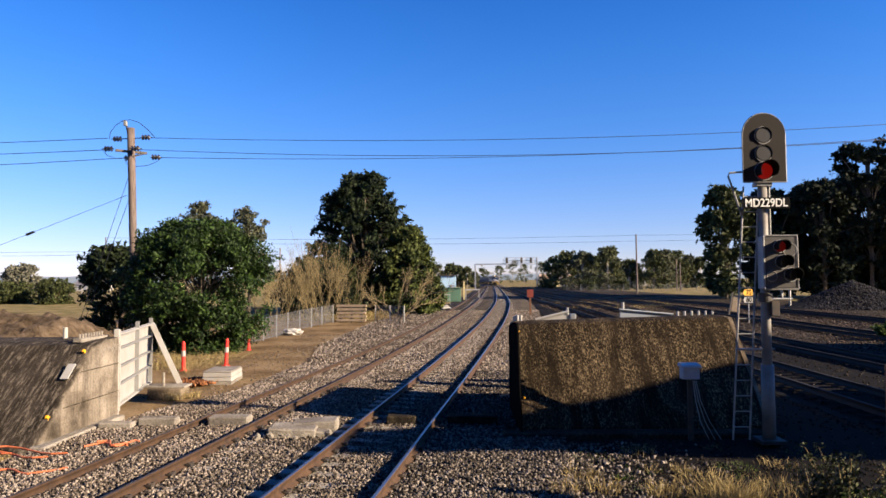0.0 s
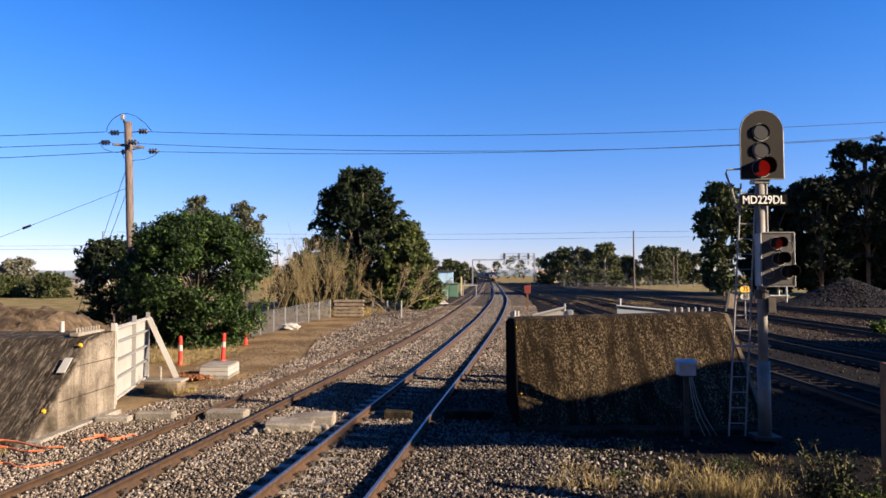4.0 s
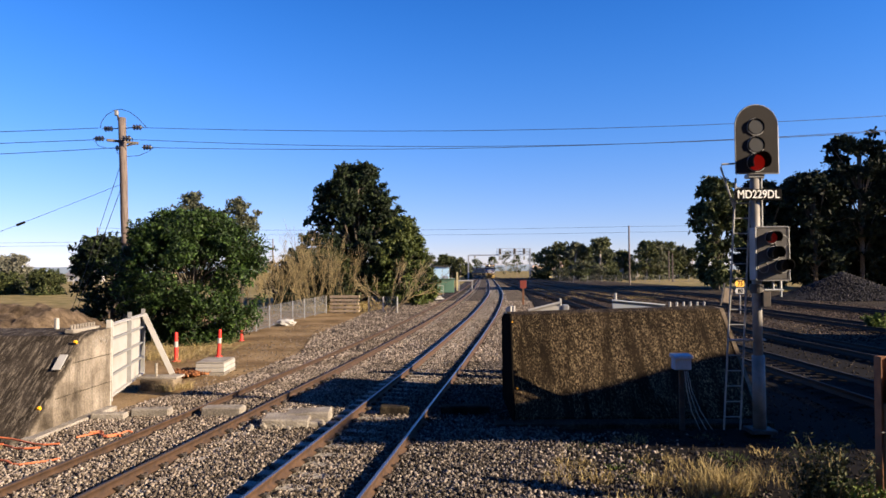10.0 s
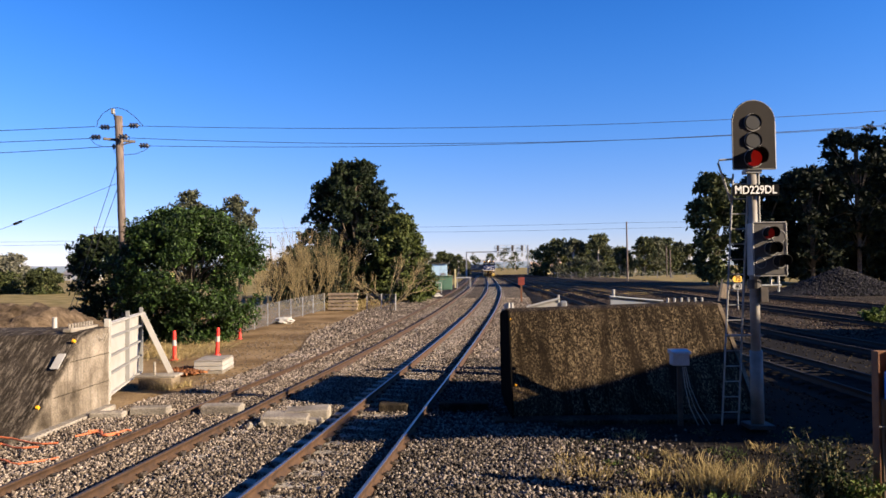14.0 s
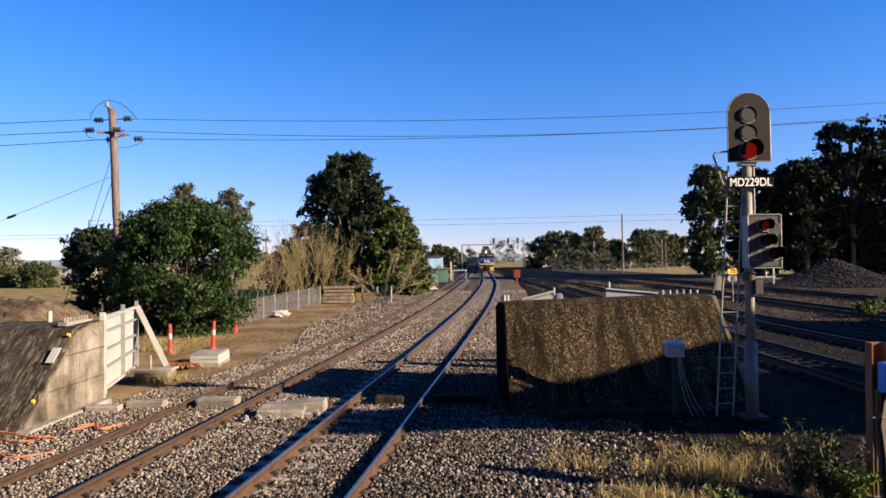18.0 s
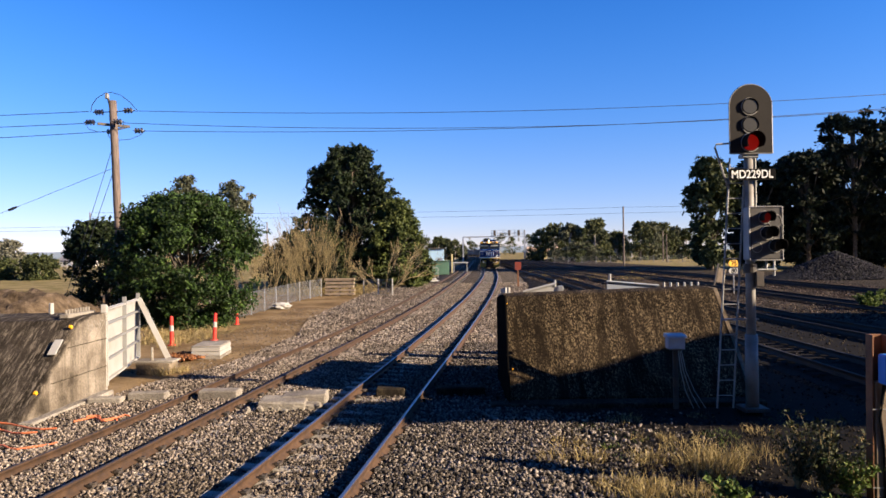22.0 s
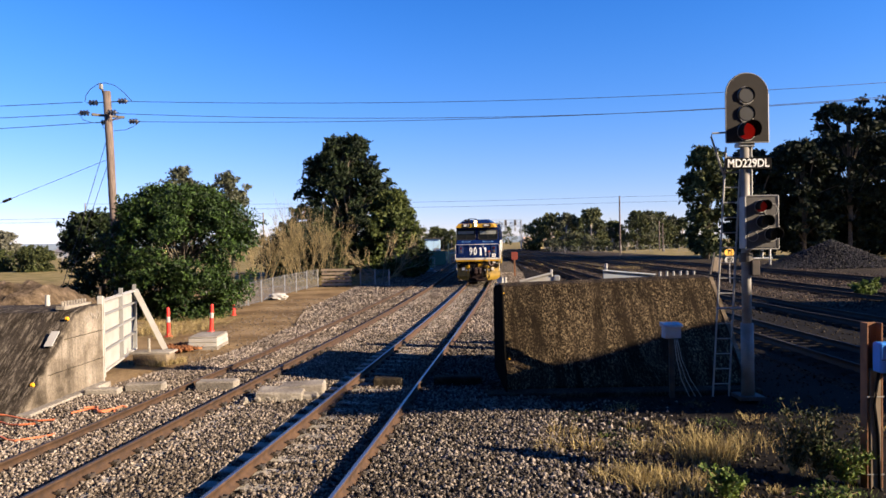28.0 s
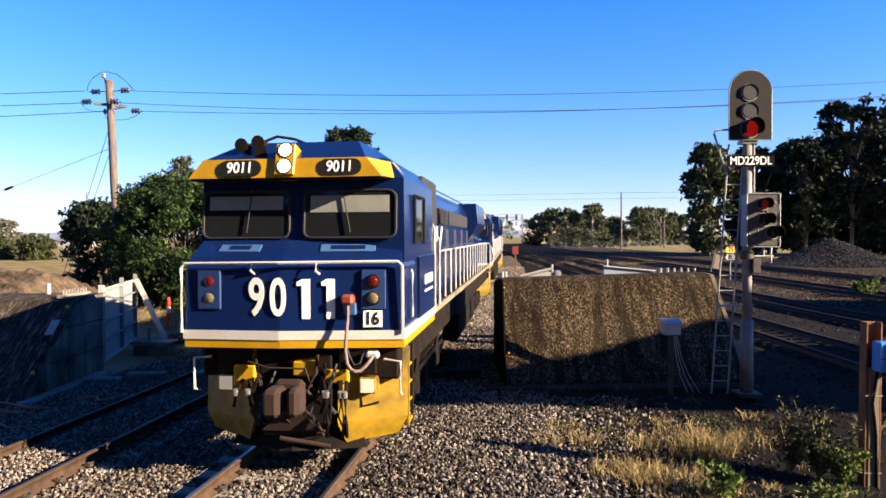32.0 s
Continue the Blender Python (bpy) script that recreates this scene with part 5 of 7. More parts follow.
def back_gates():
    th = holder("flood_gate", pose(0, 0, 0), "white flood gate leaf standing behind the abutment", "flood gate")
    part("skin_plate", prism([(2.28, -0.2), (3.22, -0.2), (3.22, 2.05), (2.28, 1.84)], 19.8, 19.85), WHITE, th)
    part("top_rail", tube(bmesh.new(), [(2.25, 19.78, 1.86), (3.2, 19.78, 2.09)], 0.04), WHITE, th)
    part("post", block(3.26, 3.42, 19.75, 19.95, -0.2, 2.02, 0.02), GALV, th)
    part("stub", rods([((3.18, 19.8, 2.0), (3.18, 19.8, 2.2))], 0.035), WHITE, th)
    th = holder("flood_gate", pose(0, 0, 0), "blue-grey steel flood gate leaf standing behind the abutment", "flood gate")
    part("skin_plate", prism([(4.75, -0.2), (6.25, -0.2), (6.25, 1.98), (4.75, 2.13)], 20.0, 20.06), BLUE_GREY, th)
    part("top_rail", tube(bmesh.new(), [(4.72, 19.97, 2.13), (6.27, 19.97, 1.98)], 0.03), BLUE_GREY, th)
    part("stub", rods([((4.83, 20, 2.1), (4.83, 20, 2.34))], 0.04), WHITE, th)
    th = holder("gate_stop", pose(0, 0, 0), "pale concrete gate kerb with a row of studs", "gate stop")
    part("kerb", block(6.3, 7.5, 19.9, 20.15, -0.3, 1.93, 0.02), PALE_CONC, th)
    for k in range(6):
        part("stud", rods([((6.42 + 0.2 * k, 20, 1.9), (6.42 + 0.2 * k, 20, 2.07))], 0.035), WHITE, th)
    th = holder("gate_stop", pose(0, 0, 0), "pale studs and kerb along the abutment's end", "gate stop")
    part("kerb", prism([(17.33, -0.3), (18.7, -0.3), (18.7, 1.86), (17.33, 1.98)], 1.42, 1.62, "x"), PALE_CONC, th)
    for k in range(8):
        part("stud", rods([((1.52 + 0.1 * (k % 2), 17.42 + 0.17 * k, 1.85), (1.52 + 0.1 * (k % 2), 17.42 + 0.17 * k, 2.12 - 0.015 * k))], 0.04), WHITE, th)


back_gates()

# white stub and the chipped plate on the left abutment
ob = part("marker_stub", rod(bmesh.new(), (0, 0, 0), (0, 0, 0.27), 0.055, 0.05, 12), WHITE)
ob.matrix_world = pose(-9.4, 16.1, 1.69)
tagged(ob, "short white marker stub on the levee crest", "marker")
ob = part("loose_plate", block(-0.09, 0.09, -0.21, 0.21, 0.0, 0.02, 0.006), WHITE)
ob.matrix_world = pose(-8.36, 14.45, 1.125, 42.3, 0, 0)
tagged(ob, "white flat plate lying on the levee slope", "plate")

# ---- earth bank behind the left levee ----


def bank():
    n, k = 180, 40
    rows = []
    for i in range(n):
        x = -46 + 34.3 * i / (n - 1)
        for j in range(k):
            y = 19.2 + 9.5 * j / (k - 1)
            prof = math.sin(math.pi * j / (k - 1)) ** 0.8
            end = min(1, (n - 1 - i) / 10)
            z = -0.35 + prof * end * (2.08 + 0.35 * noise.noise((x * 0.4, y * 0.4, 1)) + 0.2 * noise.noise((x * 1.6, y * 1.6, 5)) + 0.2 * noise.noise((x * 3.1, y * 3.1, 8)) + 0.16 * noise.noise((x * 7, y * 7, 2)))
            rows.append((x, y, z))
    idx = np.arange(n * k).reshape(n, k)
    quads = np.stack([idx[:-1, :-1], idx[:-1, 1:], idx[1:, 1:], idx[1:, :-1]], -1).reshape(-1, 4)[:, ::-1]
    tagged(raw_mesh("earth_bank", np.array(rows), quads, SOIL, False), "bare dark-brown earth bank behind the levee", "earth bank")


def make_soil():
    n = Nodes("clod_soil", 0.95)
    c = n.ramp(n.noise(3, 8, None, 0.65), (0.3, (0.035, 0.025, 0.016)), (0.5, (0.10, 0.073, 0.048)), (0.72, (0.20, 0.15, 0.105)))
    n.color(c).bump(n.noise(5, 8, None, 0.7), 0.9, 0.12)
    return n.mat


SOIL = make_soil()
bank()


def heap():
    rng = np.random.default_rng(9)
    n, k = 40, 14
    v = [(0, 0, 2.45)]
    for j in range(1, k):
        f = j / (k - 1)
        for i in range(n):
            a = 6.2832 * i / n
            r = f * (6.4 + 0.6 * math.sin(a * 2 + 1))
            z = 2.45 * (1 - f) ** 1.1 * (1 + 0.05 * math.sin(3 * a)) + 0.22 * noise.noise((r * math.cos(a), r * math.sin(a), 2)) * (1 - f)
            v.append((r * math.cos(a), r * 0.6 * math.sin(a), z - 0.1))
    f4 = []
    for j in range(k - 2):
        for i in range(n):
            a, b = 1 + j * n + i, 1 + j * n + (i + 1) % n
            f4.append((a, a + n, b + n, b))
    f4 += [(0, 1 + i, 1 + (i + 1) % n, 1 + (i + 1) % n) for i in range(0)]
    top = [(0, 1 + i, 1 + (i + 1) % n) for i in range(n)]
    me = bpy.data.meshes.new("gravel_heap")
    me.from_pydata(v, [], f4 + top)
    me.materials.append(HEAP_BASE)
    th = new("gravel_heap", me)
    th.matrix_world = pose(35.6, 62, 0.28)
    tagged(th, "heap of dark grey gravel beyond the yard tracks", "gravel heap")

    def place(r2, count):
        a, f = r2.uniform(0, 6.2832, count), np.sqrt(r2.uniform(0, 1, count))
        return f, a

    f, a = place(rng, 6500)
    rr = f * 6.5
    base = np.array([(1, 0, 0), (-1, 0, 0), (0, 1, 0), (0, -1, 0), (0, 0, 1), (0, 0, -1)], float)
    tri = np.array([(0, 2, 4), (2, 1, 4), (1, 3, 4), (3, 0, 4), (2, 0, 5), (1, 2, 5), (3, 1, 5), (0, 3, 5)])
    p = np.stack([rr * np.cos(a), rr * 0.6 * np.sin(a), 2.45 * (1 - f) ** 1.1 - 0.06 + rng.uniform(-0.03, 0.05, 6500)], -1)
    vv = base[None] * rng.uniform(0.05, 0.11, (6500, 1, 1)) * rng.uniform(0.6, 1.3, (6500, 6, 1)) + p[:, None]
    ob = raw_mesh("gravel", vv.reshape(-1, 3), (tri[None] + (np.arange(6500) * 6)[:, None, None]).reshape(-1, 3), HEAP)
    ob.parent = th
    ob["kind"] = "stuff"


HEAP_BASE = make_stone("gravel_core", (0.025, 0.025, 0.026), (0.035, 0.035, 0.035), (0.045, 0.045, 0.045))
heap()

# ---- clutter on the bare ground ----


def bollard(x, y, h, lean):
    th = holder("bollard", pose(x, y, -0.28, 0, lean, 0), "slim orange-red plastic bollard with a white band", "bollard", "bollards on the dirt")
    b = bmesh.new()
    rod(b, (0, 0, 0), (0, 0, 0.05), 0.16, 0.14, 14)
    rod(b, (0, 0, 0.05), (0, 0, h), 0.075, 0.062, 14)
    part("post", b, ORANGE, th)
    if h > 0.8:
        part("band", rod(bmesh.new(), (0, 0, h * 0.52), (0, 0, h * 0.72), 0.075, 0.072, 14), WHITE, th)
        part("cap", rod(bmesh.new(), (0, 0, h), (0, 0, h + 0.05), 0.06, 0.035, 12), ORANGE, th)


bollard(-10.2, 25.1, 1.05, 0)
bollard(-9.1, 26.5, 1.03, 3)
bollard(-10.0, 32.3, 0.6, 0)


def pit_lid():
    th = holder("pit_cover", pose(-7.95, 22.3, -0.3, 0, 0, 4), "stack of pale concrete pit covers on the ballast edge", "concrete slab")
    for k in range(3):
        part("slab", block(-0.28 + 0.02 * k, 0.66, -0.72, 0.72 - 0.03 * k, 0.14 * k, 0.14 * k + 0.13, 0.012), (PALE_CONC, WHITE, WHITE)[k], th)
    part("lid", block(-0.26, 0.64, -0.68, 0.68, 0.42, 0.46, 0.01), PALE_CONC, th)
    part("lid_seam", block(-0.26, 0.64, -0.01, 0.01, 0.455, 0.464), GREY_PAINT, th)


pit_lid()
stones("rubble", 900, lambda r, c: (-8.4 + r.normal(0, 0.22, c), 21.65 + r.normal(0, 0.3, c)), (0.04, 0.1), -0.16, make_stone("rusty_rubble", (0.10, 0.04, 0.02), (0.22, 0.09, 0.04), (0.34, 0.16, 0.08)), "rusty brown rubble beside the pit covers", 21)


def post_and_wire(name, pts, h, label, mat_post, mesh, r=0.03):
    """A fence along points: posts, a top wire, and woven wire where mesh is set."""
    th = holder(name, Matrix(), label, "fence")
    for x, y in pts:
        part("post", rods([((x, y, rise(y) - 0.4), (x, y, rise(y) - 0.22 + h))], r, 8), mat_post, th)
    for (xa, ya), (xb, yb) in zip(pts, pts[1:]):
        za, zb = rise(ya) - 0.22, rise(yb) - 0.22
        part("wire", rods([((xa, ya, za + h * u), (xb, yb, zb + h * u)) for u in (0.06, 0.5, 0.97)], 0.008, 4), MESH_STEEL, th)
        if mesh:
            ln = math.hypot(xb - xa, yb - ya)
            n = int(ln / mesh)
            bm = bmesh.new()
            m = max(2, int(h / mesh))
            pa, pb = Vector((xa, ya, za)), Vector((xb, yb, zb))
            for k in range(-m, n + 1):
                for s in (0, 1):
                    k0, k1 = (k, k + m) if s == 0 else (k + m, k)
                    u0, u1 = k0 / n, k1 / n
                    z0, z1 = 0.0, 1.0
                    def clampu(u0, z0, u1, z1):
                        out = []
                        for a, za_, b, zb_ in ((u0, z0, u1, z1), (u1, z1, u0, z0)):
                            if a < 0:
                                za_ = za_ + (zb_ - za_) * (0 - a) / (b - a)
                                a = 0
                            if a > 1:
                                za_ = za_ + (zb_ - za_) * (1 - a) / (b - a)
                                a = 1
                            out.append((a, za_))
                        return out
                    if max(u0, u1) <= 0 or min(u0, u1) >= 1:
                        continue
                    (a, q), (b, w) = clampu(u0, z0, u1, z1)
                    rod(bm, pa.lerp(pb, a) + Vector((0, 0, 0.02 + q * (h - 0.05))), pa.lerp(pb, b) + Vector((0, 0, 0.02 + w * (h - 0.05))), 0.0075, None, 3)
            part("woven_wire", bm, MESH_STEEL, th, "woven wire mesh")["kind"] = "stuff"
    return th


FENCE = [(-11.0, 31.5), (-10.8, 34.0), (-10.5, 36.5), (-10.35, 38.6), (-10.2, 40.6), (-10.05, 43.0), (-9.8, 45.3), (-9.5, 47.3), (-9.1, 49.4)]
post_and_wire("wire_fence", FENCE, 1.25, "low galvanised chain-wire fence along the scrub", GALV, 0.15)
post_and_wire("wire_fence", [(-6.0, 49.4), (-4.9, 49.0), (-3.85, 48.6)], 1.2, "short run of wire fence with white posts", WHITE, 0.12, 0.045)
post_and_wire("wire_fence", [(-2.8, 58), (-2.4, 63), (-2.0, 68), (-1.7, 73), (-1.3, 79)], 1.3, "line of thin fence posts beside the far track", TIMBER, 0, 0.05)


PALLET = worn("sun_bleached_timber", (0.34, 0.265, 0.185), (0.17, 0.125, 0.085), 3, 0.9, 0, 0.8, 40, 0.4)


def timber_stack():
    th = holder("timber_stack", pose(-7.75, 49.4, -0.2, 0, 0, -6), "stack of weathered timber sleepers", "timber stack", "")
    for k in range(6):
        part("sleeper", block(-1.08 + random.uniform(-0.05, 0.05), 1.08 + random.uniform(-0.05, 0.05), -0.14, 0.14, 0.26 * k, 0.26 * k + 0.17, 0.012), PALLET, th)
        if k < 5:
            for x in (-0.8, 0.0, 0.75):
                part("spacer", block(x - 0.07, x + 0.07, -0.12, 0.12, 0.26 * k + 0.15, 0.26 * k + 0.26), BARK, th)


timber_stack()


def rag(x, y, s, seed):
    r = np.random.default_rng(seed)
    bm = bmesh.new()
    bmesh.ops.create_icosphere(bm, subdivisions=3, radius=s)
    for v in bm.verts:
        d = noise.noise(v.co * (2.2 / s) + Vector((seed, 0, 0)))
        v.co = Vector((v.co.x * 1.5, v.co.y, v.co.z * 0.55)) * (1 + 0.45 * d)
    ob = part("plastic_sheet", bm, WHITE, None, "", False)
    ob.matrix_world = pose(x, y, rise(y) - 0.1)
    tagged(ob, "crumpled pale plastic sheet on the ground", "litter")


rag(-9.8, 40.0, 0.4, 3)
rag(-1.55, 66.0, 0.5, 5)


def conduit(pts, label):
    tagged(part("cable_conduit", tube(bmesh.new(), pts, 0.018, 7), ORANGE_PIPE), label, "conduit")


cr = np.random.default_rng(81)
for (x0, y0, z0), (x1, y1, z1), tone in (((-10.0, 12.95, 0.04), (-7.3, 12.7, -0.15), "orange plastic cable conduit lying in the ballast"), ((-9.9, 12.8, 0.0), (-7.5, 12.4, -0.16), "orange plastic cable conduit lying in the ballast"),
                                         ((-9.9, 13.0, 0.1), (-8.3, 12.6, -0.13), "orange plastic cable conduit lying in the ballast"), ((-8.4, 11.35, -0.16), (-6.75, 11.6, -0.17), "faded orange conduit half buried in the ballast"),
                                         ((-7.3, 13.3, -0.16), (-6.4, 13.5, -0.16), "faded orange conduit half buried in the ballast"), ((-7.2, 13.6, -0.15), (-6.5, 13.2, -0.17), "faded orange conduit half buried in the ballast")):
    pts = []
    for k in range(11):
        u = k / 10
        pts.append((x0 + (x1 - x0) * u, y0 + (y1 - y0) * u + 0.13 * math.sin(3 * u * math.pi + x0) + cr.uniform(-0.02, 0.02), z0 + (z1 - z0) * min(1, u * 1.6) + cr.uniform(0, 0.03)))
    conduit(pts, tone)

# ---- signs and small things along the yard ----


def red_target():
    th = holder("track_sign", pose(5.95, 56, 0.08), "faded red square target on a dark post", "sign")
    part("post", block(-0.07, 0.07, -0.05, 0.05, -0.2, 1.55, 0.01), RUST, th)
    part("plate", block(-0.26, 0.26, -0.09, -0.06, 1.45, 2.1, 0.01), RED_SIGN, th)


def speed_sign():
    th = holder("speed_sign", pose(19.3, 45.6, -0.08, 0, 0, 12), "speed boards, yellow above white, on a thin post", "sign")
    part("post", rods([((0.03, 0, -0.1), (0.03, 0, 1.75))], 0.035), WHITE, th)
    for z, mt, tx in ((2.12, YELLOW_SIGN, "75"), (1.62, WHITE, "80")):
        b = prism([(-0.38, z), (-0.26, z + 0.2), (0.3, z + 0.2), (0.3, z - 0.2), (-0.26, z - 0.2)], -0.05, -0.02)
        pl = part("plate", b, mt, th, "yellow arrow board" if mt is YELLOW_SIGN else "white arrow board")
        lettering("plate_text", tx, 0.44, TEXT_BLACK, pose(0.03, -0.056, z, 90), pl, 0.003, 0.95, 0.012)


def lean_board():
    th = holder("lean_board", pose(20.5, 52, 0.05, 0, 12, 8), "tilted rusty board on a dark stake", "sign")
    part("stake", block(-0.06, 0.06, -0.05, 0.05, -0.2, 1.9, 0.01), DARK_STEEL, th)
    part("board", block(0.1, 0.75, -0.03, 0.02, 0.5, 1.6, 0.01), TIMBER, th)


red_target()
speed_sign()
lean_board()


def weed(name, x, y, h, r, count, leaf, label, seed, size=(0.03, 0.06)):
    g = np.random.default_rng(seed)
    th = holder(name, pose(x, y, rise(y) - 0.25), label, "plant")
    bm = bmesh.new()
    cl = []
    for k in range(26):
        a, d = g.uniform(0, 6.283), g.uniform(0.1, 1) * r
        tip = Vector((d * math.cos(a), d * math.sin(a), h * g.uniform(0.5, 1.0)))
        tube(bm, [(0, 0, 0), tip * 0.5 + Vector((0, 0, 0.08)), tip], 0.007, 4)
        for u in np.linspace(0.35, 1, 6):
            cl.append((*(tip * u), r * 0.17))
    part("stalk_tuft", bm, TWIG, th)["kind"] = "stuff"
    v, f = leaves(g, cl, count, size)
    ob = raw_mesh("foliage", v, f, leaf)
    ob.parent = th
    ob["kind"] = "stuff"


weed("roadside_shrub", 21.3, 34.2, 1.0, 0.7, 1600, GRASS, "bright green leafy weed on the ballast", 60, (0.07, 0.13))
weed("tall_weed", 5.0, 9.0, 1.0, 0.55, 2300, LEAF_WEED, "tall straggly grey-green weed by the post", 61, (0.02, 0.04))
weed("tall_weed", 4.72, 9.2, 0.8, 0.42, 1200, LEAF_WEED, "straggly dark weed beside the post", 65, (0.018, 0.036))
weed("tall_weed", 5.2, 8.75, 0.6, 0.4, 900, GRASS, "low green weed by the post", 62, (0.025, 0.045))
weed("tall_weed", 3.5, 8.35, 0.42, 0.35, 800, GRASS, "low bright green weed in the gravel", 63, (0.03, 0.05))
weed("tall_weed", 4.5, 7.95, 0.35, 0.4, 700, GRASS, "low bright green weed in the gravel", 64, (0.03, 0.05))


def grass(name, spots, material, label, seed):
    """Tufts of thin bent blades: (x, y, radius, blades, height)."""
    g = np.random.default_rng(seed)
    vs, fs, base = [], [], 0
    for x, y, r, n, h in spots:
        a, d = g.uniform(0, 6.283, n), np.sqrt(g.uniform(0, 1, n)) * r
        px, py = x + d * np.cos(a), y + d * np.sin(a)
        pz = np.full(n, rise(y) - 0.26)
        lean = g.normal(0, 0.45, (n, 2)) + np.stack([np.cos(a), np.sin(a)], -1) * 0.35
        hh = h * g.uniform(0.4, 1.1, n)
        w = g.uniform(0.003, 0.006, n)
        side = g.uniform(0, 6.283, n)
        sx, sy = np.cos(side) * w, np.sin(side) * w
        mid = np.stack([px + lean[:, 0] * hh * 0.35, py + lean[:, 1] * hh * 0.35, pz + hh * 0.6], -1)
        tip = np.stack([px + lean[:, 0] * hh * 0.95, py + lean[:, 1] * hh * 0.95, pz + hh * 0.95], -1)
        s3 = np.stack([sx, sy, np.zeros(n)], -1)
        b0 = np.stack([px, py, pz], -1)
        vs.append(np.stack([b0 - s3, b0 + s3, mid + s3 * 0.8, mid - s3 * 0.8, tip], 1).reshape(-1, 3))
        k = base + np.arange(n)[:, None] * 5
        fs.append(np.concatenate([k + np.array([0, 1, 2]), k + np.array([0, 2, 3]), k + np.array([3, 2, 4])]))
        base += n * 5
    tagged(raw_mesh(name, np.concatenate(vs), np.concatenate(fs), material), label, "grass", kind="stuff")


gr = np.random.default_rng(70)
TUFTS = [(1.6, 10.5, 0.25, 260, 0.3), (2.2, 10.55, 0.25, 260, 0.3), (3.1, 10.4, 0.3, 320, 0.3), (3.8, 10.0, 0.45, 900, 0.42), (4.1, 10.2, 0.35, 500, 0.4), (2.35, 9.2, 0.4, 500, 0.28), (2.7, 9.0, 0.35, 400, 0.3),
         (3.4, 8.6, 0.5, 420, 0.22), (3.9, 11.1, 0.4, 300, 0.25), (2.0, 11.3, 0.3, 200, 0.3), (4.9, 10.6, 0.5, 380, 0.28), (3.0, 8.2, 0.4, 300, 0.2), (2.9, 8.9, 0.6, 700, 0.3), (3.6, 7.9, 0.5, 500, 0.22), (2.6, 7.6, 0.6, 500, 0.2)]
TUFTS = [(x, y, r, int(n * 0.5), h * 0.95) for x, y, r, n, h in TUFTS]
TUFTS += [(gr.uniform(1.4, 7.5), gr.uniform(7.4, 13.2), gr.uniform(0.1, 0.35), int(gr.uniform(30, 120)), gr.uniform(0.1, 0.24)) for _ in range(24)]
grass("dry_grass", TUFTS, DRY, "tufts of dry straw-coloured grass in the gravel", 71)
grass("green_grass", [(gr.uniform(1.8, 7.5), gr.uniform(7.4, 13.0), gr.uniform(0.15, 0.4), int(gr.uniform(60, 200)), gr.uniform(0.05, 0.13)) for _ in range(26)], GRASS, "short green grass among the stones", 72)
grass("dry_grass", [(-8.9 + gr.uniform(-1.8, 0.3), 12.0 + gr.uniform(-1.0, 0.8), 0.3, 60, 0.12) for _ in range(24)] + [(-7.9, 18.9, 0.3, 260, 0.3), (-7.6, 19.3, 0.25, 160, 0.22)], DRY, "dry grass at the foot of the levee", 73)
grass("dry_grass", [(gr.uniform(-15, -9.5), gr.uniform(24.5, 30), 0.5, 90, 0.3) for _ in range(40)] + [(gr.uniform(-14, -6), gr.uniform(50.5, 57), 0.8, 140, 0.6) for _ in range(60)], DRY, "dry brush and straw under the shrubs", 74)
grass("dry_grass", [(gr.uniform(9, 22), gr.uniform(48, 90), 0.9, 160, 0.5) for _ in range(16)], DRY, "dry grass between the yard tracks", 75)
# fallen twigs under the bush
tw = bmesh.new()
for _ in range(320):
    x, y = gr.uniform(-15, -9.3), gr.uniform(25.2, 31)
    d = Vector((gr.normal(0, 1), gr.normal(0, 1), gr.uniform(0, 0.5))).normalized() * gr.uniform(0.3, 0.9)
    rod(tw, (x, y, -0.26), Vector((x, y, -0.24)) + d, 0.012, 0.005, 4)
tagged(part("fallen_twigs", tw, TWIG), "fallen pale twigs under the bush", "twigs", kind="stuff")
# near stones get a darker colour in place of the shade on them
stones("yard_stones", 4000, lambda r, c: (r.uniform(8.5, 20, c), r.uniform(14, 30, c)), (0.035, 0.06), -0.185, STONE_DARK, "loose yard ballast darkened to hold the shade", 26)
stones("yard_stones", 26000, lambda r, c: (r.uniform(8.5, 32, c), 30 + 42 * r.uniform(0, 1, c) ** 1.2), (0.04, 0.075), -0.185, STONE_RED, "loose reddish ballast of the yard", 22)
stones("gravel", 2500, lambda r, c: (r.uniform(-9.2, -5.5, c), r.uniform(19, 40, c)), (0.015, 0.035), -0.245, STONE, "scattered gravel at the edge of the dirt", 23)

# ---- hut, gantry and poles up the line ----


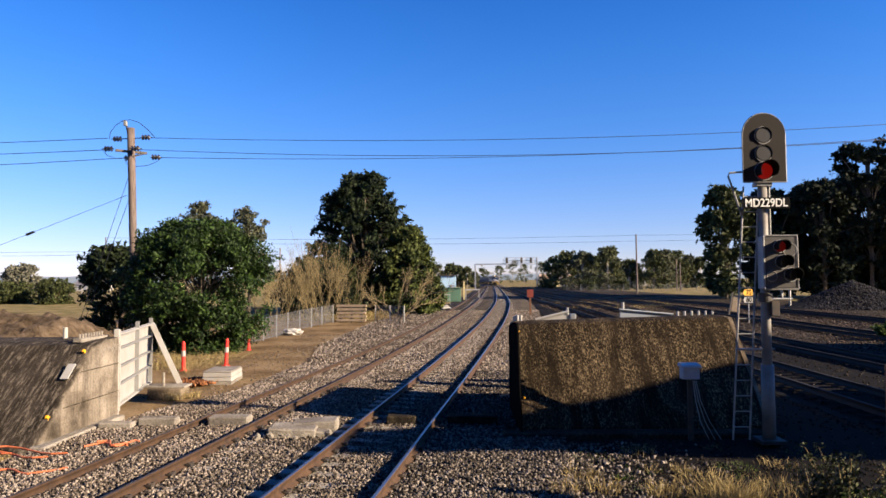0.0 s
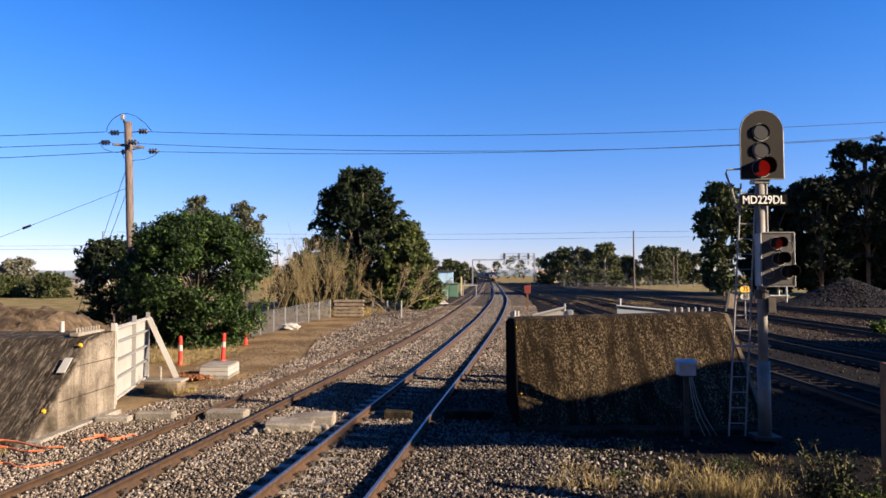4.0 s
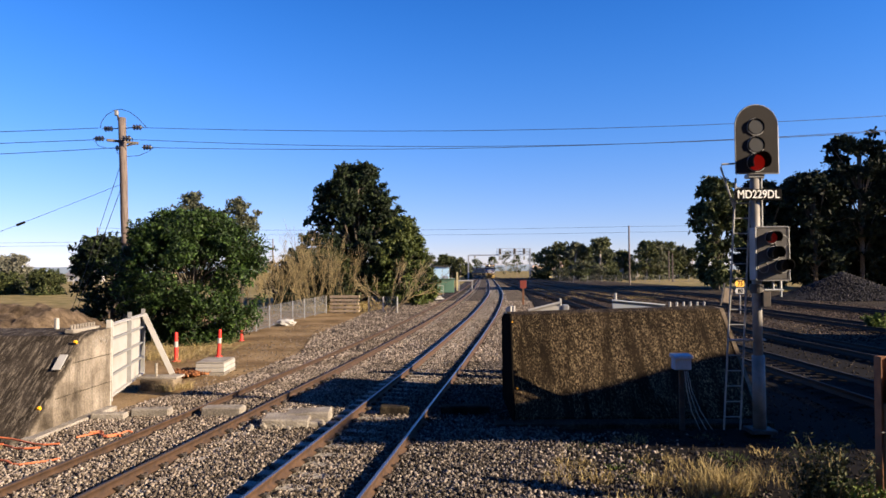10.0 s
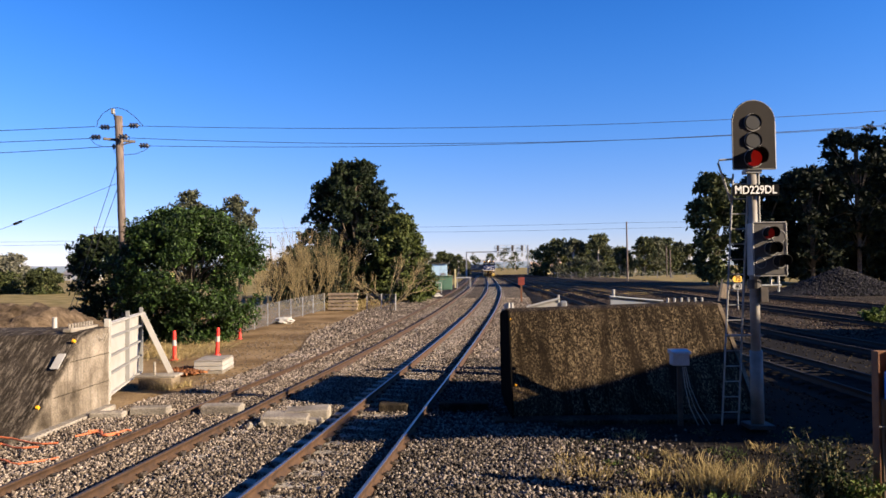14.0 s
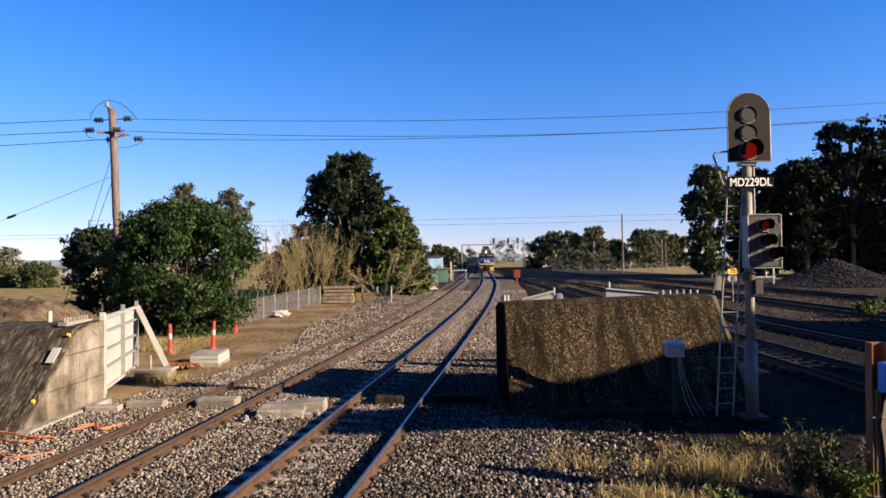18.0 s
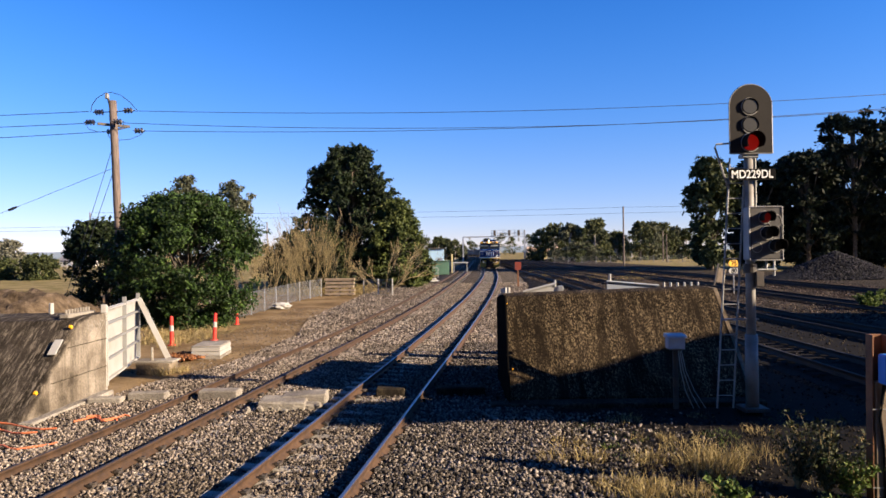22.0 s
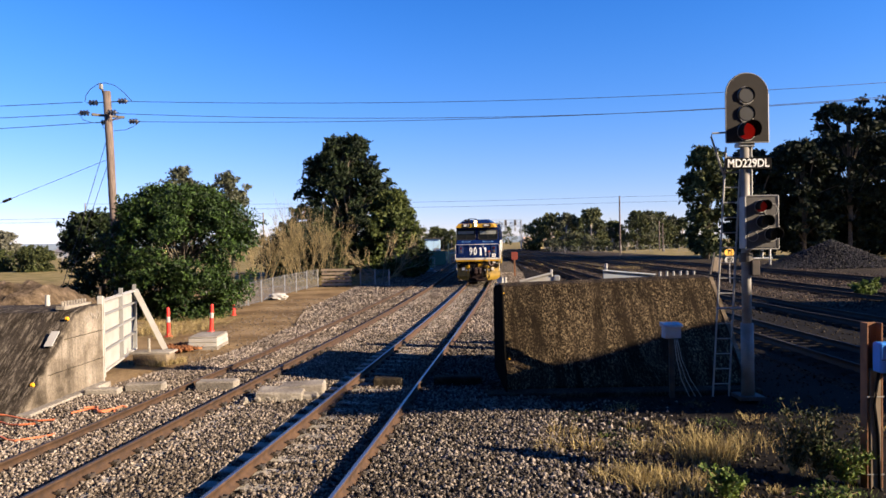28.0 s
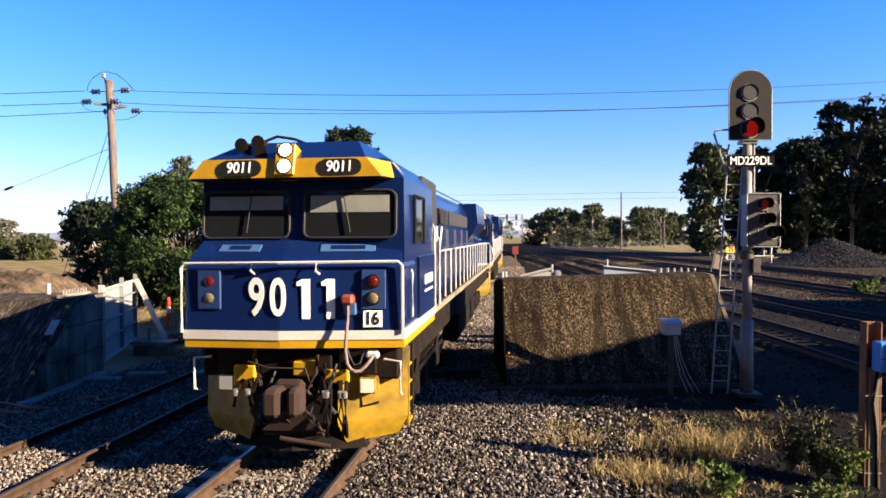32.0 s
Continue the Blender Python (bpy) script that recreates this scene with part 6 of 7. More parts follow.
def huts():
    th = holder("trackside_hut", pose(-1.35, 100, 0.2), "small hut with a pale blue metal wall and flat roof", "hut")
    part("wall", block(-1.15, 1.1, -1.2, 1.5, 0, 3.4, 0.02), HUT_BLUE, th)
    part("roof", block(-1.35, 1.3, -1.45, 1.75, 3.4, 3.55, 0.02), DARK_STEEL, th)
    part("door", block(0.2, 0.9, -1.24, -1.2, 0.1, 2.1), BLUE_GREY, th)
    th = holder("relay_cabinet", pose(-0.75, 85, 0.2), "green painted relay cabinet beside the track", "cabinet")
    part("case", block(-1.15, 1.15, -0.6, 0.6, 0.1, 1.75, 0.02), HUT_GREEN, th)
    part("roof", block(-1.25, 1.25, -0.75, 0.75, 1.75, 1.85, 0.02), HUT_GREEN, th)
    for x in (-0.55, 0.55):
        part("door", block(x - 0.5, x + 0.5, -0.63, -0.6, 0.2, 1.65, 0.01), HUT_GREEN, th)
    th = holder("handrail", pose(-1.3, 74, 0.25), "white tubular handrail at a trackside step", "railing")
    part("rail", rods([((-0.5, 0, 0), (-0.5, 0, 1.15)), ((0.45, 0, 0), (0.45, 0, 1.15)), ((-0.5, 0, 1.15), (0.45, 0, 1.15)), ((-0.5, 0, 0.6), (0.45, 0, 0.6))], 0.03), WHITE, th)
    th = holder("marker_post", pose(0.85, 92, 0.25), "thin pale yellow post beside the hut", "post")
    part("post", block(-0.09, 0.09, -0.06, 0.06, 0, 2.6, 0.01), CREAM, th)
    th = holder("marker_post", pose(1.9, 88, 0.25), "low white beam on posts", "railing")
    part("beam", block(-1.0, 1.0, -0.05, 0.05, 1.4, 1.55, 0.01), WHITE, th)
    part("leg", block(-0.9, -0.8, -0.05, 0.05, 0, 1.4), WHITE, th)
    part("leg", block(0.8, 0.9, -0.05, 0.05, 0, 1.4), WHITE, th)


HUT_BLUE = worn("pale_blue_metal", (0.42, 0.62, 0.78), (0.35, 0.5, 0.62), 1.5, 0.5, 0.1, 0.5, 20, 0.1)
HUT_GREEN = worn("green_metal", (0.10, 0.20, 0.13), (0.07, 0.12, 0.08), 1.5, 0.6, 0.1, 0.5, 20, 0.1)
CREAM = worn("cream_paint", (0.62, 0.52, 0.26), (0.45, 0.36, 0.2), 1.5, 0.6, 0, 0.5, 20, 0.1)
huts()


def gantry():
    th = holder("signal_gantry", pose(0, 215, 0), "grey steel signal gantry spanning the tracks", "signal gantry")
    for x, z in ((5.6, 7.9), (25.1, 9.9)):
        part("column", block(x - 0.22, x + 0.22, -0.2, 0.2, 0, z, 0.02), GALV, th)
    part("arm", block(5.6, 15.5, -0.12, 0.12, 7.7, 8.05, 0.02), GALV, th)
    tr = bmesh.new()
    for z in (7.9, 9.0):
        rod(tr, (14.5, 0, z), (25.1, 0, z), 0.11, None, 6)
    for k in range(10):
        x = 14.6 + 1.05 * k
        rod(tr, (x, 0, 7.9), (x + 1.05, 0, 9.0), 0.06, None, 5)
        rod(tr, (x, 0, 7.9), (x, 0, 9.9), 0.05, None, 5)
    rod(tr, (14.5, 0, 9.9), (25.1, 0, 9.9), 0.06, None, 6)
    part("truss", tr, GALV, th)
    for x in (15.6, 20.2, 23.2):
        sg = part("signal_head", block(x - 0.35, x + 0.35, -0.5, -0.3, 8.1, 9.9, 0.05), DARK_STEEL, th)
        part("signal_drop", block(x - 0.35, x + 0.35, -0.45, -0.3, 6.3, 7.5, 0.05), GREY_PAINT, th)
    part("bracket_light", block(7.4, 8.0, -0.3, -0.1, 7.0, 7.7, 0.05), GREY_PAINT, th)


gantry()


def timber_pole(x, y, z, h, label, arms=True, r=0.16):
    th = holder("power_pole", pose(x, y, z), label, "power pole")
    part("pole", rod(bmesh.new(), (0, 0, -0.3), (0, 0, h), r, r * 0.75, 9), POLE_WOOD if r > 0.12 else TIMBER, th)
    if arms:
        part("cross_arm", block(-0.9, 0.9, -0.06, 0.06, h - 0.35, h - 0.2, 0.01), TIMBER, th)


timber_pole(31.0, 118, 0.25, 10.4, "tall thin timber power pole at the paddock edge", False)
timber_pole(54.5, 170, 0.1, 7.6, "bare grey pole in the paddock", False)
timber_pole(50.5, 155, 0.1, 6.4, "bare grey pole in the paddock", False)
timber_pole(36, 197, 0.0, 6.8, "distant power pole with a cross-arm", True)
timber_pole(60, 345, -0.3, 10.5, "distant power pole with a cross-arm", True)
timber_pole(-160, 330, -0.5, 14, "distant power pole across the paddock", True)
for dy, z0, z1 in ((0, 10.5, 10.9), (0.12, 9.5, 10.2)):
    wire("power_line", sag((31, 118 + dy, z0), (-62, 118 + dy, z1), 0.5), 0.02, "thin distant power line")
    wire("power_line", sag((31, 118 + dy, z0), (120, 118 + dy, z1 + 2), 0.6), 0.02, "thin distant power line")
for z in (7.6, 7.1):
    wire("power_line", sag((-25, 95, z), (-140, 95, z + 0.4), 0.4), 0.018, "thin distant power line over the paddock")


for px, pz in ((120, 12.4), (-62, 11.0)):
    timber_pole(px, 118.06, 0.0, pz, "timber power pole carrying the far lines", False, 0.13)
for px in (-25, -140):
    timber_pole(px, 95, -0.1, 7.8, "thin power pole across the paddock", False, 0.1)


def house(x, y, w, d, h, wall_mat, roof_mat, label, turn=0):
    th = holder("house", pose(x, y, -0.6, 0, 0, turn), label, "house")
    part("wall", block(-w / 2, w / 2, -d / 2, d / 2, 0, h, 0.02), wall_mat, th)
    part("roof", prism([(-d / 2 - 0.5, h - 0.1), (0, h + d * 0.28), (d / 2 + 0.5, h - 0.1)], -w / 2 - 0.4, w / 2 + 0.4, "x"), roof_mat, th)
    for x2 in (-w * 0.3, w * 0.05, w * 0.33):
        wd = part("window", block(x2 - 0.5, x2 + 0.5, -d / 2 - 0.04, -d / 2 + 0.02, 0.9, 2.1), GLASS_DARK, th)
    part("door", block(-w * 0.13 - 0.45, -w * 0.13 + 0.45, -d / 2 - 0.04, -d / 2 + 0.02, 0, 2.05), BLUE_GREY, th)
    part("chimney", block(w * 0.2, w * 0.2 + 0.7, -0.3, 0.4, h, h + d * 0.28 + 0.9), BRICK_WALL, th)


ROOF_TAN = worn("pale_roof_tiles", (0.50, 0.34, 0.22), (0.4, 0.28, 0.2), 1.0, 0.8, 0, 0.6, 12, 0.2)
house(43, 318, 9, 8, 3.6, CREAM, ROOF_TAN, "distant cream house with a tan roof among the trees")
house(51, 326, 8, 8, 3.4, WHITE, ROOF_TAN, "distant white house with a tan roof among the trees", 10)
house(84, 322, 8, 7, 4.2, WHITE, ROOF_IRON, "distant white house half hidden by the trees")
house(-142, 262, 11, 8, 2.8, WHITE, ROOF_IRON, "distant pale farm shed across the paddock")
house(-127, 300, 8, 7, 2.6, CREAM, ROOF_TAN, "distant cream cottage across the paddock")
post_and_wire("paddock_fence", [(x, 150 - 0.15 * (x - 24)) for x in np.arange(24, 84, 3.0)], 1.5, "grey post-and-wire fence along the paddock", MESH_STEEL, 0.5, 0.06)
post_and_wire("paddock_fence", [(x, 175) for x in np.arange(-150, -62, 4.0)], 1.3, "white rail fence across the far paddock", WHITE, 0, 0.08)


def hills():
    xs = np.linspace(-3600, 3600, 160)
    v = []
    for x in xs:
        h = 26 + 22 * noise.noise((x * 0.0012, 3, 0)) + 9 * noise.noise((x * 0.006, 9, 0)) + (18 if x < -500 else 0)
        v += [(x, 3300, -12), (x, 3300, h * 0.75 - 2), (x, 3420, h)]
    idx = np.arange(len(v)).reshape(-1, 3)
    quads = np.concatenate([np.stack([idx[:-1, j], idx[1:, j], idx[1:, j + 1], idx[:-1, j + 1]], -1) for j in (0, 1)])
    tagged(raw_mesh("distant_hills", np.array(v), quads, HILLS, True), "low hazy blue-grey hills on the horizon", "hills", kind="structure")


HILLS = worn("hazy_hills", (0.20, 0.25, 0.31), (0.15, 0.2, 0.25), 0.004, 1.0, 0, 0.8, 0.05, 0.0)
hills()


def screen_behind():
    """An unseen wall and a dense row of tall trees behind the camera, added to close the place and block sky light."""
    ob = part("screen_wall", block(-60, 34, -14.5, -14.0, -0.5, 3.2, 0.05), BRICK_WALL)
    tagged(ob, "plain unseen brick wall added behind the camera", "wall", kind="structure")
    # tree height is set to keep sky light off the shaded faces
    for k, x in enumerate(np.arange(-56, 32, 8.0)):
        tree("tree", float(x), -19.5 + 1.5 * math.sin(k * 2.1), -0.3, 26 + 2 * math.sin(k * 1.7), [(0.03, 5.0), (0.3, 5.6), (0.7, 5.2), (1.0, 2.2)], LEAF_DARK, BARK, "tall unseen tree in a row added to block sky light", 200 + k, 4200, (0.6, 1.1), 120, (1.2, 2.0), 0.35)


screen_behind()

# near-black sheet with the shade put into its colour, between the abutment and the yard
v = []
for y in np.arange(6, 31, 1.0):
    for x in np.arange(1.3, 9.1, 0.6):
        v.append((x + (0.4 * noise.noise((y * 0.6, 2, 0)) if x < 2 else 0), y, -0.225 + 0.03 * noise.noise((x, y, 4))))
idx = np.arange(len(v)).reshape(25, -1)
tagged(raw_mesh("shade_sheet", np.array(v), np.stack([idx[:-1, :-1], idx[:-1, 1:], idx[1:, 1:], idx[1:, :-1]], -1).reshape(-1, 4), SHADE_GROUND, True), "ground sheet beside the abutment with the shade put into its near-black colour", "ground", kind="structure")
# these stones are darkened too, to hold the same shade
stones("shade_stones", 5000, lambda r, c: (r.uniform(3.3, 9.2, c), r.uniform(6.5, 30, c)), (0.018, 0.045), -0.215, STONE_DARK, "loose stones on the shade sheet, darkened with it", 24)
tree("bush", -11.5, 54, 0, 4.2, [(0.0, 3.6), (0.5, 3.8), (1.0, 1.6)], LEAF_BLACK, BARK, "dark undergrowth behind the bare shrubs", 25, 9000, (0.1, 0.2), 70, (0.5, 1.0), 0.1, 0.2, 0.4)
# a second near-black sheet paints the shade over the near yard
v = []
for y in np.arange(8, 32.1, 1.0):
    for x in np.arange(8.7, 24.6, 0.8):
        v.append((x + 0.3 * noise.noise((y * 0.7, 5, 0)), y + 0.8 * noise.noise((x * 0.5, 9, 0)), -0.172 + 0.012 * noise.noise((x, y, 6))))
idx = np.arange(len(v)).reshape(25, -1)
tagged(raw_mesh("shade_sheet", np.array(v), np.stack([idx[:-1, :-1], idx[:-1, 1:], idx[1:, 1:], idx[1:, :-1]], -1).reshape(-1, 4), SHADE_GROUND, True), "near-black sheet that holds the shade over the near yard tracks", "ground", kind="structure")

# ---- the train ----
L_BLUE = worn("loco_blue_paint", (0.0035, 0.015, 0.08), (0.006, 0.012, 0.048), 1.6, 0.22, 0, 0.6, 30, 0.05, False)
L_BLUE_LT = worn("loco_pale_blue_paint", (0.05, 0.12, 0.28), (0.05, 0.08, 0.16), 2, 0.35, 0, 0.5, 30, 0.05, False)
L_YELLOW = worn("loco_yellow_paint", (0.50, 0.275, 0.002), (0.20, 0.11, 0.008), 2.2, 0.4, 0, 0.45, 30, 0.05, False)
L_PILOT = worn("loco_grimy_yellow_paint", (0.29, 0.175, 0.002), (0.025, 0.015, 0.005), 2.6, 0.5, 0, 0.9, 30, 0.1, False)
L_WHITE = worn("loco_white_paint", (0.56, 0.55, 0.52), (0.30, 0.25, 0.18), 1.6, 0.4, 0, 0.35, 30, 0.05, False)
L_DARK = worn("loco_grimy_underframe", (0.009, 0.008, 0.007), (0.028, 0.019, 0.013), 3, 0.85, 0.0, 0.8, 30, 0.2, False, shine=0.08)
L_ROOF = worn("loco_sooty_roof", (0.05, 0.055, 0.075), (0.03, 0.03, 0.03), 1.5, 0.6, 0, 0.7, 30, 0.1, False)
L_GREY = worn("loco_grey_grille", (0.04, 0.04, 0.042), (0.02, 0.02, 0.02), 2, 0.7, 0.0, 0.7, 30, 0.1, False, shine=0.2)
L_RUST = worn("coupler_rust", (0.030, 0.0125, 0.0075), (0.009, 0.005, 0.004), 4, 0.9, 0.0, 0.8, 40, 0.2, False)
L_RED = worn("red_marker_lens", (0.09, 0.006, 0.005), (0.15, 0.01, 0.01), 6, 0.12, 0, 0.3, 40, 0.02, False)
L_CREAM = worn("cream_marker_lens", (0.15, 0.125, 0.07), (0.25, 0.22, 0.15), 6, 0.12, 0, 0.3, 40, 0.02, False)
L_SILL = worn("grimy_cream_sill", (0.26, 0.22, 0.15), (0.08, 0.06, 0.04), 2, 0.6, 0, 0.9, 30, 0.1, False)
L_MID = worn("loco_panel_blue", (0.014, 0.04, 0.14), (0.02, 0.03, 0.07), 3, 0.4, 0, 0.6, 30, 0.05, False)
L_BLIND = worn("cab_blind", (0.26, 0.27, 0.24), (0.14, 0.14, 0.13), 3, 0.8, 0, 0.5, 40, 0.1, False)
L_HOSE = worn("pinkish_hose", (0.20, 0.135, 0.125), (0.13, 0.085, 0.08), 6, 0.6, 0, 0.5, 40, 0.05, False)
L_ORANGE = worn("orange_plug", (0.26, 0.05, 0.018), (0.3, 0.07, 0.03), 6, 0.5, 0, 0.5, 40, 0.05, False)
L_SEAL = worn("windscreen_rubber", (0.012, 0.012, 0.013), (0.03, 0.03, 0.03), 4, 0.7, 0, 0.6, 40, 0.1, False)
WHEEL = worn("wheel_steel", (0.12, 0.10, 0.09), (0.06, 0.045, 0.035), 4, 0.5, 0.6, 0.7, 40, 0.1, False)
HEADLAMP = lamp_glow("headlight_glow", (1.0, 0.78, 0.50), 2.0)
DITCH = lamp_glow("lower_light_glow", (0.8, 0.66, 0.48), 0.08)
WAGON_GREY = worn("wagon_grey_paint", (0.14, 0.145, 0.16), (0.07, 0.06, 0.055), 0.8, 0.6, 0.2, 0.8, 10, 0.1, False)


def glass_material():
    n = Nodes("cab_glass", 0.04, 0.0, False)
    n.color((0.012, 0.014, 0.016))
    n.b.inputs["Specular IOR Level"].default_value = 0.35
    return n.mat


GLASS = glass_material()


def loft(sections, close=True):
    """A skin through sections, each a list of points of one length."""
    bm = bmesh.new()
    rings = [[bm.verts.new(p) for p in s] for s in sections]
    n = len(rings[0])
    for a, b in zip(rings, rings[1:]):
        for k in range(n if close else n - 1):
            bm.faces.new((a[k], a[(k + 1) % n], b[(k + 1) % n], b[k]))
    if close:
        bm.faces.new(rings[0])
        bm.faces.new(rings[-1][::-1])
    bmesh.ops.recalc_face_normals(bm, faces=bm.faces)
    return bm


def bogie_parts(parent, y, axles, r, spread, x_side):
    bg = holder("bogie", pose(0, y, 0), "grimy three-axle bogie" if axles == 3 else "grimy two-axle bogie", "")
    bg.parent = parent
    half = spread * (axles - 1) / 2
    for s in (-1, 1):
        fr = bmesh.new()
        box(fr, s * x_side - 0.07, s * x_side + 0.07, -half - 0.75, half + 0.75, r * 0.95, r * 0.95 + 0.3, 0.03)
        for k in range(axles):
            yy = -half + spread * k
            box(fr, s * x_side - 0.12, s * x_side + 0.12, yy - 0.2, yy + 0.2, r - 0.2, r + 0.28, 0.03)
        for k in range(axles - 1):
            yy = -half + spread * (k + 0.5)
            rod(fr, (s * (x_side + 0.02), yy, r * 0.6), (s * (x_side + 0.02), yy, r * 1.35), 0.11, None, 10)
        part("side_frame", fr, L_DARK, bg)
    sets = []
    for k in range(axles):
        yy = -half + spread * k
        w = bmesh.new()
        for s in (-1, 1):
            rod(w, (s * 0.70, 0, 0), (s * 0.83, 0, 0), r, r, 28)
            rod(w, (s * 0.675, 0, 0), (s * 0.70, 0, 0), r + 0.03, r + 0.03, 28)
            for j in range(6):
                a = j * 1.0472
                rod(w, (s * 0.835, 0.6 * r * math.cos(a), 0.6 * r * math.sin(a)), (s * 0.845, 0.6 * r * math.cos(a), 0.6 * r * math.sin(a)), 0.05, None, 8)
        rod(w, (-0.7, 0, 0), (0.7, 0, 0), 0.09, None, 10)
        ob = part("wheelset", w, WHEEL, bg)
        ob.location = (0, yy, r)
        sets.append(ob)
    return sets


LOCO_LEN = 21.6


def locomotive(lead):
    th = holder("locomotive", Matrix(), "blue diesel locomotive with yellow brow and white band, headlights lit" if lead else "blue diesel locomotive coupled behind the leading one", "locomotive", "locomotives of the train")
    W = 1.47
    # underframe and band
    part("underframe", block(-1.38, 1.38, 0.35, LOCO_LEN - 0.3, 1.15, 1.6, 0.03), L_DARK, th)
    plan = [(-W, 0.02), (-0.14, 0.0), (W, 0.24), (W, 3.3), (-W, 3.3)]

    def slab(z0, z1, grow, mat, name, label=""):
        g = [(x + math.copysign(grow, x), y - (grow if y < 1 else 0)) for x, y in plan]
        bm = loft([[(x, y, z0) for x, y in g], [(x, y, z1) for x, y in g]])
        return part(name, bm, mat, th, label)

    slab(1.60, 1.71, 0.0, L_YELLOW, "yellow_strip", "yellow sill strip")
    slab(1.71, 1.83, 0.015, L_WHITE, "white_band", "white sill band")
    # nose: faceted front, sloping lid up to the windscreens
    def nose_row(z, back, inset):
        return [(-W + inset, 0.02 + back, z), (-0.14, 0.0 + back, z), (W - inset, 0.24 + back, z), (W - inset, 1.6, z), (-W + inset, 1.6, z)]
    nose = loft([nose_row(1.825, 0.0, 0.02), nose_row(2.66, 0.02, 0.02), nose_row(2.80, 0.10, 0.06), nose_row(3.02, 0.42, 0.08)])
    part("nose", nose, L_BLUE, th, "deep blue faceted nose")
    # cab block, walls slightly set back under the brow
    cab = loft([[(-W + 0.02, 0.46, 2.72), (W - 0.02, 0.44, 2.72), (W - 0.02, 3.3, 2.72), (-W + 0.02, 3.3, 2.72)],
                [(-W + 0.04, 0.54, 3.86), (W - 0.04, 0.52, 3.86), (W - 0.04, 3.3, 3.86), (-W + 0.04, 3.3, 3.86)],
                [(-1.15, 0.95, 4.16), (1.15, 0.95, 4.16), (1.15, 3.3, 4.16), (-1.15, 3.3, 4.16)],
                [(-0.8, 1.2, 4.28), (0.8, 1.2, 4.28), (0.8, 3.3, 4.28), (-0.8, 3.3, 4.28)]])
    part("cab", cab, L_BLUE, th, "blue driver's cab")
    part("cab_side", block(W - 0.03, W + 0.005, 1.55, 3.3, 1.79, 2.76, 0.004), L_BLUE, th)
    part("cab_side", block(-W - 0.005, -W + 0.03, 1.55, 3.3, 1.79, 2.76, 0.004), L_BLUE, th)
    # yellow brow over the windows, blue roof lid above
    brow = loft([[(-1.48, 0.18, 3.86), (1.20, 0.16, 3.86), (1.42, 0.95, 3.86), (-1.49, 0.95, 3.86)],
                 [(-1.29, 0.25, 4.12), (0.98, 0.23, 4.12), (1.21, 1.0, 4.12), (-1.30, 1.0, 4.12)]])
    part("brow", brow, L_YELLOW, th, "yellow brow over the windscreens")
    lid = loft([[(-1.27, 0.27, 4.121), (0.97, 0.25, 4.121), (1.21, 1.6, 4.121), (-1.21, 1.6, 4.121)], [(-0.88, 0.72, 4.40), (0.76, 0.72, 4.40), (0.80, 1.6, 4.40), (-0.88, 1.6, 4.40)]])
    part("roof_lid", lid, L_BLUE, th)
    part("soffit", block(-1.44, 1.18, 0.20, 0.98, 3.835, 3.858), L_DARK, th, "black underside of the brow")
    # windscreens
    for s in (-1, 1):
        x0, x1 = (-1.40, -0.16) if s < 0 else (0.05, 1.33)
        tilt = Matrix.Translation((0, 0.45, 3.0)) @ Matrix.Rotation(radians(-5), 4, "X")
        edge = []
        for cx, cz, a0 in ((x1 - 0.12, 0.60, 0), (x0 + 0.12, 0.60, 90), (x0 + 0.12, 0.15, 180), (x1 - 0.12, 0.15, 270)):
            edge += [(cx + 0.12 * math.cos(radians(a0 + 18 * q)), cz + 0.10 * math.sin(radians(a0 + 18 * q))) for q in range(6)]
        pane = prism(edge, -0.02, -0.005)
        bmesh.ops.transform(pane, matrix=tilt, verts=pane.verts)
        ws = part("windscreen", pane, GLASS, th, "dark windscreen")
        part("frame", tube(bmesh.new(), [tilt @ Vector((a, -0.02, b)) for a, b in edge + edge[:1]], 0.02, 6), L_SEAL, ws, "grey rubber windscreen seal")
        part("blind", block(x0 + 0.09, x1 - 0.09, -0.028, -0.022, 0.44 if s < 0 else 0.40, 0.63, 0, tilt), L_BLIND, ws, "pale roller blind behind the glass")
        part("wiper", rods([(tilt @ Vector(((x0 + x1) / 2 - 0.1 * s, -0.05, 0.74)), tilt @ Vector(((x0 + x1) / 2 + 0.02, -0.05, 0.12)))], 0.010, 5), L_GREY, ws)
        hw = 0.29 if s < 0 else 0.37
        on_lid = pose((x0 + x1) / 2, 0.27 if s < 0 else 0.38, 2.912, 0, 0, -0.9 if s < 0 else 8.5) @ Matrix.Rotation(radians(34.5), 4, "X") @ Matrix.Diagonal((1, 4, 1, 1))
        part("hatch", block(-hw, hw, -0.02, 0.02, -0.005, 0.012, 0.004, on_lid),
             L_BLUE_LT, th, "pale panel on the nose lid")
        part("hatch_vent", block(0.14 - hw, hw - 0.14, -0.011, 0.011, 0.011, 0.018, 0, on_lid), L_BLUE, th)
        # cab side window
        part("side_window", block(s * (W - 0.02) - 0.012, s * (W - 0.02) + 0.012, 1.25, 2.05, 2.98, 3.62, 0.004), GLASS, th, "cab side window")
        part("window_frame", rods([((s * (W + 0.0), 1.2, 2.95), (s * (W + 0.0), 1.2, 3.66)), ((s * W, 2.1, 2.95), (s * W, 2.1, 3.66)), ((s * W, 1.2, 3.66), (s * W, 2.1, 3.66))], 0.022, 6), L_DARK, th)
